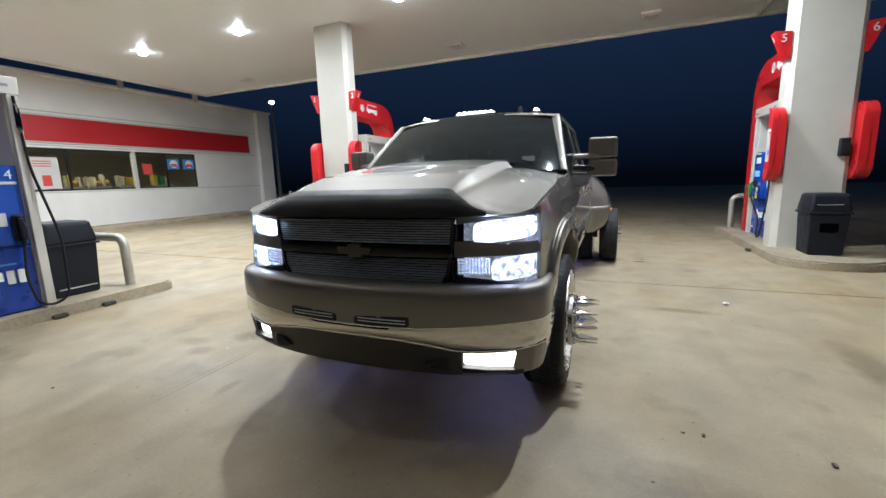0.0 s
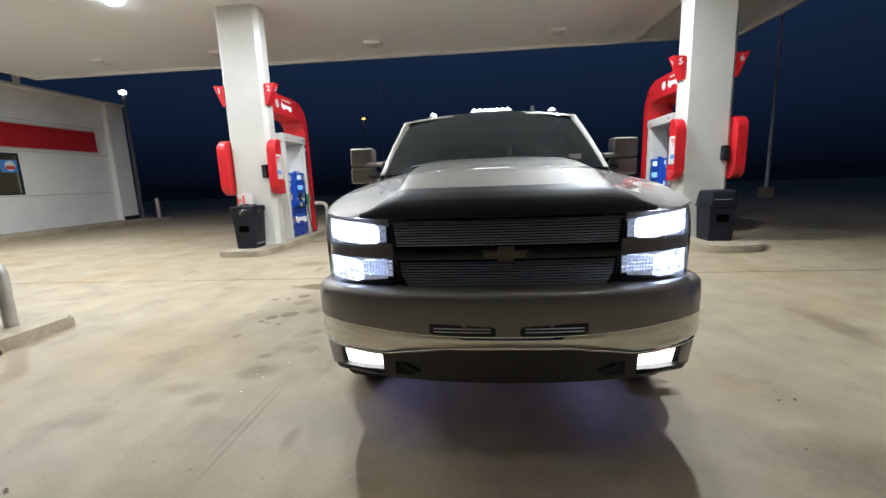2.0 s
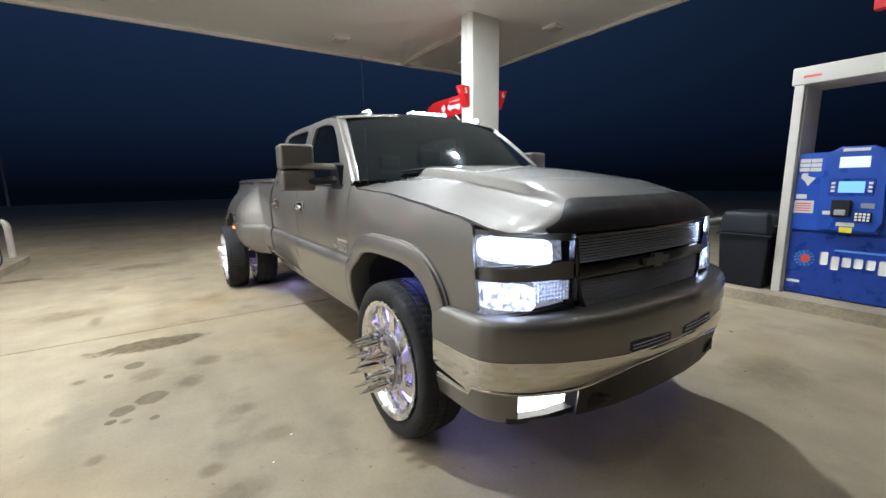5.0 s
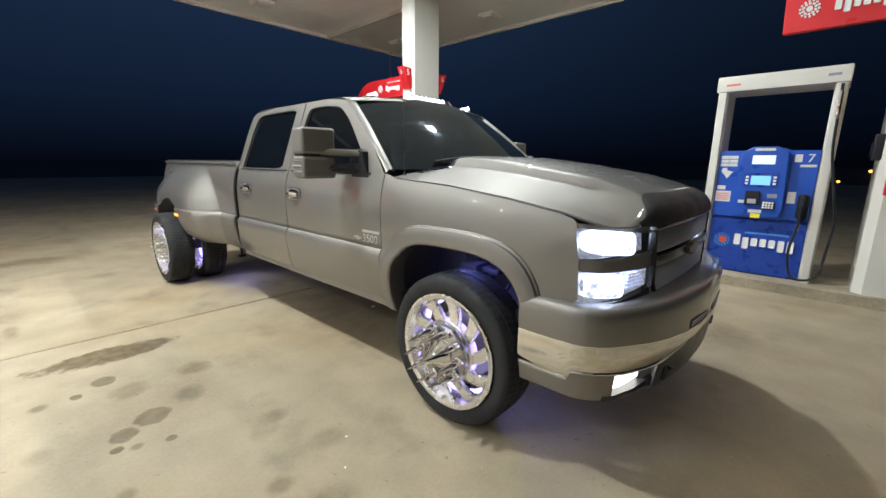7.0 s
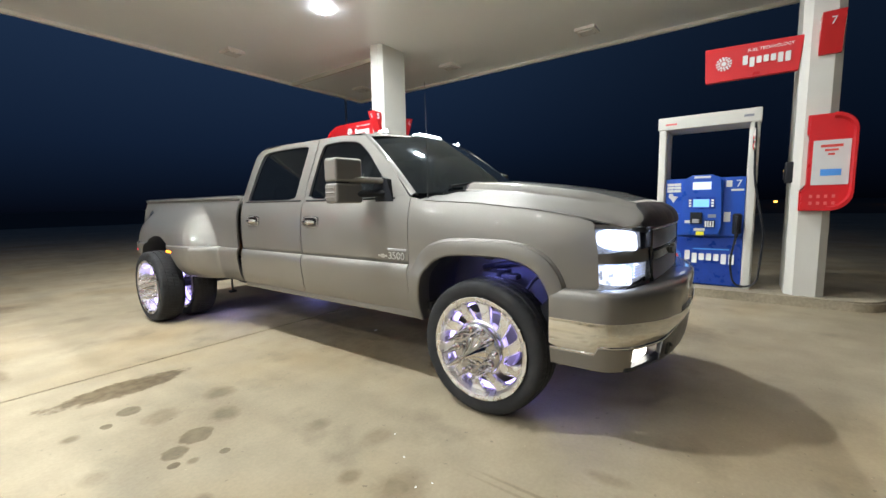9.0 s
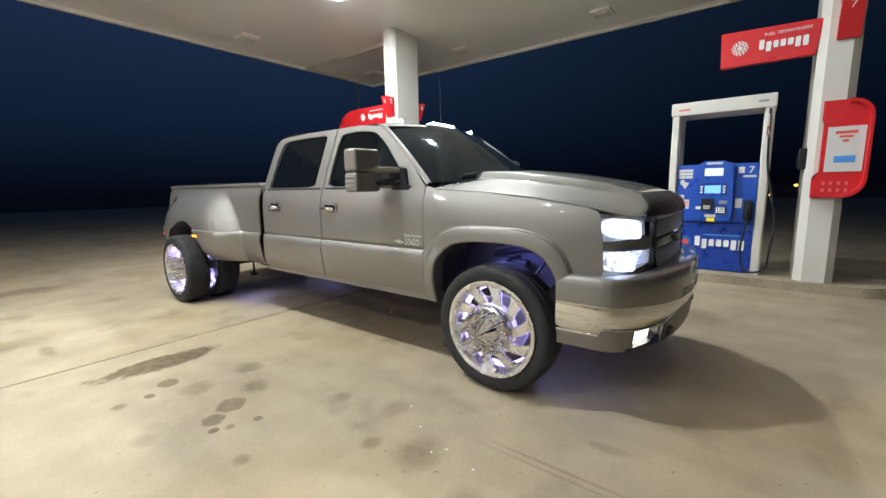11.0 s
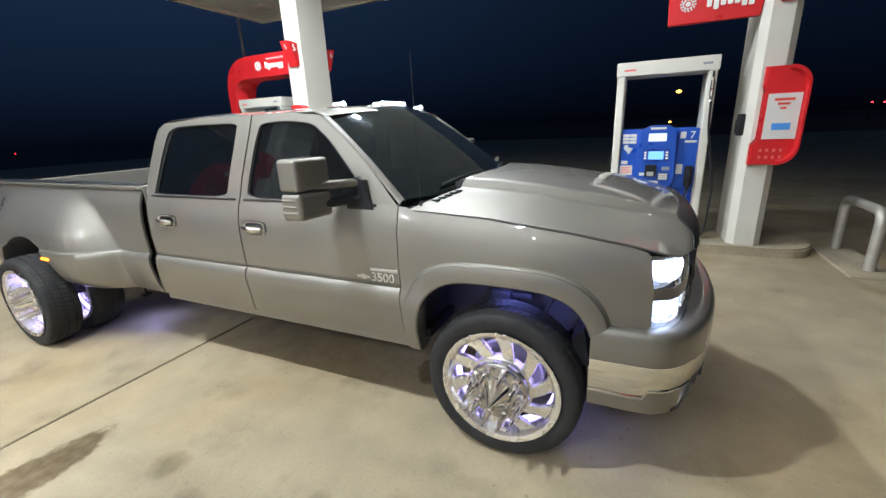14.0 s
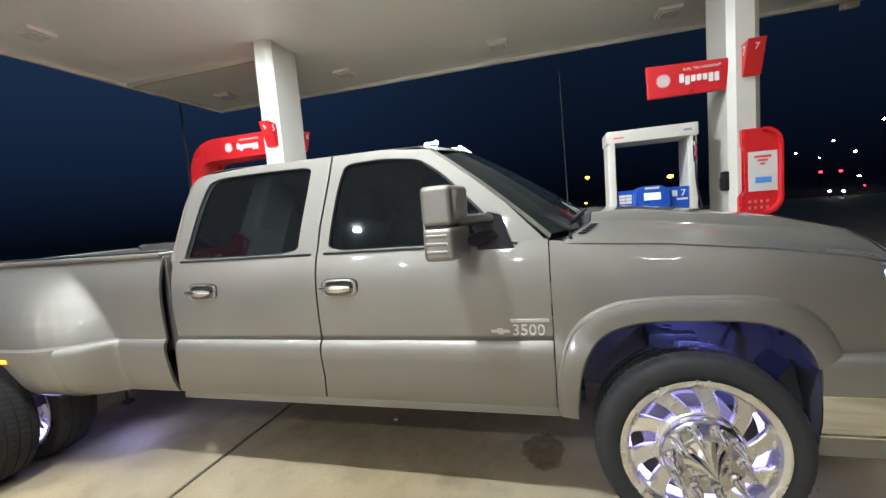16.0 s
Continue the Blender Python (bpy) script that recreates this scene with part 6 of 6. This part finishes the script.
for s in (-1, 1):
    b = bmesh.new()
    rows = []
    for u, z0, z1 in ((0.056, 0.708, 0.736), (0.07, 0.702, 0.746), (0.16, 0.7, 0.752), (0.26, 0.702, 0.757), (0.35, 0.706, 0.76), (0.37, 0.716, 0.757)):
        y = lerp(PLAN, u)
        rows.append([U(s, u, y - 0.011, z0), U(s, u, y - 0.011, z1), U(s, u, y + 0.02, z1), U(s, u, y + 0.02, z0)])
    vs = grid(b, rows, True)
    b.faces.new(vs[0])
    b.faces.new(vs[-1][::-1])
    sl = part("air_slot", b, M_BLACK, bump, "black air slot")
    for z in (0.722, 0.738):
        part("slot_bar", tube(bmesh.new(), [U(s, u, lerp(PLAN, u) - 0.012, z) for u in (0.08, 0.17, 0.26, 0.35)], 0.003, 6), M_BILLET, sl)
    fl = prism(bmesh.new(), [(CX + s * 0.6, 1.872), (CX + s * 0.74, 1.902), (CX + s * 0.85, 1.945), (CX + s * 0.892, 1.97), (CX + s * 0.892, 2.0), (CX + s * 0.6, 1.935)], "z", 0.472, 0.553)
    for v in fl.verts:
        v.co.y += 0.01 * (0.55 - v.co.z) / 0.084
    bmesh.ops.bevel(fl, geom=fl.edges[:], offset=0.008, segments=2, affect="EDGES")
    fg = part("fog_light", fl, M_FOG, bump, "lit white fog light in a recess")
    part("fog_shelf", prism(bmesh.new(), [(CX + s * 0.6, 1.835), (CX + s * 0.74, 1.858), (CX + s * 0.872, 1.908), (CX + s * 0.91, 1.94), (CX + s * 0.91, 1.97), (CX + s * 0.6, 1.95)], "z", 0.448, 0.472), M_VAL, fg)
    part("fog_recess", boxed(*sorted((CX + s * 0.6, CX + s * 0.9)), 1.955, 1.985, 0.445, 0.565), M_BLACK, fg)
    part("tow_recess", boxed(*sorted((CX + s * 0.38, CX + s * 0.56)), 1.766, 1.83, 0.475, 0.55, 0.01), M_DARK, bump)
    part("tow_hook", tube(bmesh.new(), bend([U(s, 0.43, 1.82, 0.5), U(s, 0.43, 1.757, 0.5), U(s, 0.51, 1.762, 0.53), U(s, 0.52, 1.83, 0.53)], 0.02), 0.012, 8), M_BLACK, bump, "tow hook")

# the bumper's nose stands a little further back than drawn above
for o in [bump] + list(bump.children_recursive):
    for v in o.data.vertices:
        v.co.y += 0.024 * min(1.0, max(0.0, (2.1 - 4.9 - v.co.y) / 0.25))

# roof lamps, antenna, wipers
def roof_lamp(u0, u1, y, z, h):
    b = part("roof_light", boxed(CX + u0 - 0.02, CX + u1 + 0.02, y - 0.03, y + 0.09, z - 0.01, z + 0.012, 0.008), M_CHROME, truck, "white roof light on a low base")
    part("roof_lens", boxed(CX + u0, CX + u1, y - 0.03, y + 0.05, z + 0.01, z + h - 0.004, 0.01), M_ROOFGLOW, b, "glowing frosted lens")
    n = max(1, round((u1 - u0) / 0.055))
    for k in range(n):
        x = CX + u0 + (u1 - u0) * (k + 0.5) / n
        bm = bmesh.new()
        bmesh.ops.create_icosphere(bm, subdivisions=2, radius=0.012)
        bmesh.ops.translate(bm, verts=bm.verts, vec=(x, y - 0.022, z + 0.01 + h * 0.5))
        part("led", bm, M_ROOFLED, b, "glaring white diode")


roof_lamp(-0.165, 0.21, 4.03, 2.052, 0.032)
roof_lamp(-0.565, -0.51, 4.09, 2.04, 0.034)
roof_lamp(0.58, 0.635, 4.09, 2.04, 0.034)
part("roof_fin", prism(bmesh.new(), [(4.1, 2.05), (4.24, 2.05), (4.2, 2.11), (4.17, 2.12)], "x", CX + 0.42, CX + 0.45), M_BLACK, truck, "small black antenna fin")
part("antenna", tube(bmesh.new(), [(CX - 0.9, 3.33, 1.45), (CX - 0.9, 3.335, 1.49), (CX - 0.9, 3.345, 2.27)], [0.012, 0.0022, 0.0012], 6), M_VAL, truck, "thin mast antenna")
for x0, x1 in ((-0.72, -0.2), (0.05, 0.62)):
    a, c = ws(x0, 0.06), ws(x1, 0.1)
    off = Vector((0, -0.025, 0.022))
    wp = part("wiper", tube(bmesh.new(), [a + off * 0.6, (a + c) / 2 + off * 1.3, c + off * 0.7], [0.011, 0.009, 0.005], 6), M_BLACK, truck, "black wiper resting on the windscreen")
    part("wiper_blade", tube(bmesh.new(), [a + Vector((0.02, -0.005, 0.004)), (a + c) / 2 + Vector((0.02, -0.01, 0.006)), c + Vector((0.02, -0.004, 0.004))], 0.006, 6), M_BLACK, wp)
part("sticker", boxed(CX + 0.62, CX + 0.72, 3.37, 3.372, 1.56, 1.6), M_PAPER, truck)

# underbody
part("frame_rail", boxed(CX - 0.46, CX - 0.36, 2.0, 8.2, 0.56, 0.72, 0.01), M_DARK, truck)
part("frame_rail", boxed(CX + 0.36, CX + 0.46, 2.0, 8.2, 0.56, 0.72, 0.01), M_DARK, truck)
part("engine_block", boxed(CX - 0.4, CX + 0.4, 2.05, 3.4, 0.62, 1.15, 0.05), M_DARK, truck)
part("front_axle", tube(bmesh.new(), [(CX - 0.85, FW, AXLE), (CX + 0.85, FW, AXLE)], 0.05), M_DARK, truck)
part("rear_axle", tube(bmesh.new(), [(CX - 1.1, RW, AXLE), (CX - 0.2, RW, AXLE), (CX - 0.1, RW, AXLE), (CX + 0.1, RW, AXLE), (CX + 0.2, RW, AXLE), (CX + 1.1, RW, AXLE)], [0.06, 0.06, 0.16, 0.16, 0.06, 0.06]), M_DARK, truck)
part("drive_shaft", tube(bmesh.new(), [(CX, 3.4, 0.62), (CX, RW, 0.5)], 0.045), M_DARK, truck)
part("fuel_tank", boxed(CX - 0.85, CX - 0.5, 5.0, 6.2, 0.52, 0.76, 0.04), M_DARK, truck)
for s in (-1, 1):
    b = bmesh.new()
    tube(b, [U(s, 0.52, FW - 0.02, 0.5), U(s, 0.5, FW - 0.02, 1.02)], 0.04)
    part("shock", b, M_DARK, truck, "dark shock absorber")
    part("control_arm", tube(bmesh.new(), [U(s, 0.4, FW + 0.2, 0.68), U(s, 0.78, FW, 0.62), U(s, 0.4, FW - 0.2, 0.68)], 0.03), M_DARK, truck)
    b = boxed(*sorted((CX + s * 0.6, CX + s * 0.76)), FW + 0.02, FW + 0.15, 0.83, 0.92, 0.015)
    box(b, *sorted((CX + s * 0.62, CX + s * 0.7)), FW - 0.1, FW + 0.04, 0.86, 0.9, 0.012)
    part("upper_bracket", b, M_DARK, truck, "dark upper shock bracket")
    coil = [U(s, 0.6 + 0.055 * math.cos(k * 0.6), FW + 0.06 + 0.055 * math.sin(k * 0.6), 0.62 + 0.34 * k / 70) for k in range(71)]
    part("coil_spring", tube(bmesh.new(), coil, 0.009, 6), M_DARK, truck, "dark coil spring")
    part("brake_hose", tube(bmesh.new(), bend([U(s, 0.58, FW - 0.3, 0.95), U(s, 0.7, FW - 0.2, 0.86), U(s, 0.76, FW - 0.14, 0.66)], 0.08), 0.011, 8), M_BLACK, truck)
    part("splash_flap", prism(bmesh.new(), [(FW - 0.46, 0.62), (FW - 0.4, 0.6), (FW - 0.36, 0.76), (FW - 0.42, 0.82)], "x", *sorted((CX + s * 0.66, CX + s * 0.9))), M_BLACK, truck, "black plastic splash flap")
    part("inner_arch_pipe", tube(bmesh.new(), bend([U(s, 0.6, FW - 0.26, 0.93), U(s, 0.62, FW - 0.1, 0.99), U(s, 0.6, FW + 0.22, 0.92)], 0.08), 0.02, 8), M_BLACK, truck)

# the cab is a little longer and wider towards its back than drawn above
for o in truck.children_recursive:
    me = o.data
    if me.get("drawn"):
        continue
    me["drawn"] = True
    for v in me.vertices:
        k = min(1.0, max(0.0, (v.co.y + 4.9 - 3.44) / 2.2))
        v.co.y += 0.06 * k
        v.co.x *= 1 + 0.02 * k
        q = min(1.0, max(0.0, (v.co.y + 4.9 - 6.1) / 0.5))
        v.co.y += 0.1 * q * q * (3 - 2 * q)
RW += 0.16

# ---- wheels ----
MESH = {}


def cached(key, make, m, sharp=32):
    if key not in MESH:
        MESH[key] = finish(make(), key[0], m, (0, 0, 0), sharp)
    return MESH[key]


def tyre_mesh():
    bm = bmesh.new()
    prof = [(0.31, -0.1, 0), (0.335, -0.122, 0), (0.36, -0.132, 0), (0.39, -0.136, 0), (0.412, -0.13, 0), (0.426, -0.12, 1), (0.433, -0.108, 1), (0.437, -0.072, 1), (0.43, -0.07, 0), (0.43, -0.061, 0), (0.439, -0.059, 2), (0.44, -0.006, 2), (0.432, -0.005, 0),
            (0.432, 0.005, 0), (0.44, 0.006, 2), (0.439, 0.059, 2), (0.43, 0.061, 0), (0.43, 0.07, 0), (0.437, 0.072, 1), (0.433, 0.108, 1), (0.426, 0.12, 1), (0.412, 0.13, 0), (0.39, 0.136, 0), (0.36, 0.132, 0), (0.335, 0.122, 0), (0.31, 0.1, 0)]
    n = 260
    rows = []
    for r, x, cut in prof:
        row = []
        for k in range(n):
            shift = 0.035 * x / 0.06 if cut == 2 else 0.0
            a = 2 * math.pi * k / n + shift
            q = r - (0.0035 if cut == 1 and k % 4 == 0 else 0.004 if cut == 2 and k % 4 == 2 else 0)
            row.append(Vector((x, q * math.cos(a), q * math.sin(a))))
        rows.append(row)
    grid(bm, rows, True)
    return bm


def rim_mesh(face):
    """Barrel, rounded lip and hub plate; face is the blades' place along the axle."""
    bm = bmesh.new()
    lathe(bm, [(0.305, -0.118), (0.327, -0.112), (0.324, -0.1), (0.296, -0.09), (0.286, 0.0), (0.296, 0.07), (0.308, 0.11), (0.327, 0.124), (0.335, 0.13), (0.334, 0.137), (0.324, 0.139), (0.304, 0.13), (0.297, max(face, 0.07) + 0.014), (0.289, face + 0.004), (0.285, face - 0.03)], 72)
    lathe(bm, [(0.001, face + 0.03), (0.168, face + 0.03), (0.182, face + 0.02), (0.186, face - 0.03), (0.15, face - 0.05)], 48)
    return bm


def blade_mesh(face, k, n=10):
    rows = []
    for i in range(11):
        q = i / 10
        r = 0.165 + (0.302 - 0.165) * q
        mid = 2 * math.pi * k / n + 0.3 * q
        wdt = (0.066 + 0.022 * q + 0.07 * max(0, q - 0.8) * 5) / r
        f = face + 0.02 * (1 - q)
        row = []
        for da, dx in ((-1, -0.024), (-1, -0.004), (-0.85, 0.003), (0.85, 0.003), (1, -0.004), (1, -0.024)):
            a = mid + da * wdt * 0.5
            row.append(Vector((f + dx, r * math.cos(a), r * math.sin(a))))
        rows.append(row)
    bm = bmesh.new()
    vs = grid(bm, rows, True)
    bm.faces.new(vs[0])
    bm.faces.new(vs[-1][::-1])
    return bm


def hub_mesh(face):
    bm = bmesh.new()
    f = face + 0.075
    lathe(bm, [(0.09, f + 0.006), (0.089, f + 0.014), (0.08, f + 0.02), (0.062, f + 0.04), (0.04, f + 0.075), (0.016, f + 0.125), (0.001, f + 0.152)], 24)
    return bm


def spikes_mesh(face, k):
    bm = bmesh.new()
    f = face + 0.07
    b = bmesh.new()
    lathe(b, [(0.025, 0), (0.026, 0.014), (0.016, 0.022), (0.015, 0.03), (0.023, 0.036), (0.022, 0.048), (0.014, 0.09), (0.001, 0.158)], 12)
    a = 2 * math.pi * k / 10
    merge(bm, b, Matrix.Translation((f, 0.138 * math.cos(a), 0.138 * math.sin(a))))
    return bm


def wheel(s, u, y, face, steer=0, full=True, size=1.0):
    """A wheel under the truck; its outer side looks away from the truck's middle."""
    w = new("wheel", cached(("wheel", face), lambda: rim_mesh(face), M_POLISH, 40))
    w.parent = truck
    m = pose(s * u, y - 4.9, AXLE * size, 0, 0, (0 if s > 0 else 180) + steer) @ Matrix.Diagonal((1, size, size, 1))
    w.matrix_basis = m
    tagged(w, "polished alloy wheel with slanted blades" if full else "polished inner dual wheel")

    def sub(name, key, make, material, label="", sharp=32):
        o = new(name, cached(key, make, material, sharp))
        o.parent = w
        return tagged(o, label)
    sub("tyre", ("tyre",), tyre_mesh, M_RUBBER, "black low-profile truck tyre")
    sub("light_ring", ("light_ring",), lambda: lathe(bmesh.new(), [(0.284, -0.012), (0.284, 0.006), (0.272, 0.006), (0.272, -0.012)], 60, True), M_RING, "glowing violet-white LED ring")
    sub("brake_drum", ("brake_drum",), lambda: lathe(bmesh.new(), [(0.001, -0.04), (0.2, -0.04), (0.21, -0.05), (0.21, -0.11), (0.001, -0.115)], 36), M_GREY, "grey brake drum")
    for k in range(10):
        sub("blade", ("blade", face, k), lambda: blade_mesh(face, k), M_POLISH, "", 40)
    if full:
        sub("hub_plate", ("hub_plate", face), lambda: lathe(bmesh.new(), [(0.001, face + 0.085), (0.1, face + 0.085), (0.108, face + 0.08), (0.15, face + 0.076), (0.166, face + 0.066), (0.172, face + 0.05), (0.17, face + 0.027)], 40), M_PLATE, "dark chrome hub plate")
        sub("hub_cone", ("hub_cone", face), lambda: hub_mesh(face), M_CHROME, "chrome cone hub cap", 40)
        for k in range(10):
            sub("lug_spike", ("lug_spike", face, k), lambda: spikes_mesh(face, k), M_CHROME, "chrome spiked lug cover", 40)
    return w


for s in (-1, 1):
    wheel(s, 0.925, FW, 0.095, size=1.03)
    wheel(s, 1.295, RW, -0.02)
    wheel(s, 0.92, RW, -0.03, full=False)

# violet lights under the body, on small pods
for x, y, z, power in ((CX - 0.58, 2.5, 0.6, 1.45), (CX + 0.58, 2.5, 0.6, 1.45), (CX - 0.66, 6.82, 0.3, 1.1), (CX + 0.66, 6.82, 0.3, 1.1)):
    pod = part("rock_light", boxed(x - 0.04, x + 0.04, y - 0.03, y + 0.03, z, z + 0.03, 0.006), M_BLACK, truck, "small light pod under the truck")
    part("pod_bracket", boxed(x - 0.01, x + 0.01, y - 0.006, y + 0.006, z + 0.028, max(z + 0.05, 0.5)), M_DARK, pod)
    area_lamp("rock_lamp", pose(x, y, z - 0.008), 0.07, power, (0.3, 0.34, 1.0))
for s in (-1, 1):
    part("well_light", boxed(*sorted((CX + s * 0.885, CX + s * 0.925)), 2.79, 2.85, 1.03, 1.06, 0.006), M_BLACK, truck, "small light pod under the fender's lip")
    area_lamp("well_lamp", look((CX + s * 0.88, 2.82, 1.045), (CX + s * 0.56, 2.62, 0.8)), 0.05, 3.2, (0.24, 0.26, 1.0))
    # the front lamps throw a little light ahead
    area_lamp("head_lamp", look((CX + s * 0.77, 1.935, 1.18), (CX + s * 0.9, -3.0, 0.2)), 0.1, 2.0, (0.8, 0.88, 1.0), 120, 0.05)
    area_lamp("fog_lamp", look((CX + s * 0.72, 1.838, 0.51), (CX + s * 0.8, 0.0, 0.0)), 0.1, 0.3, (1.0, 0.97, 0.9), 140, 0.04)
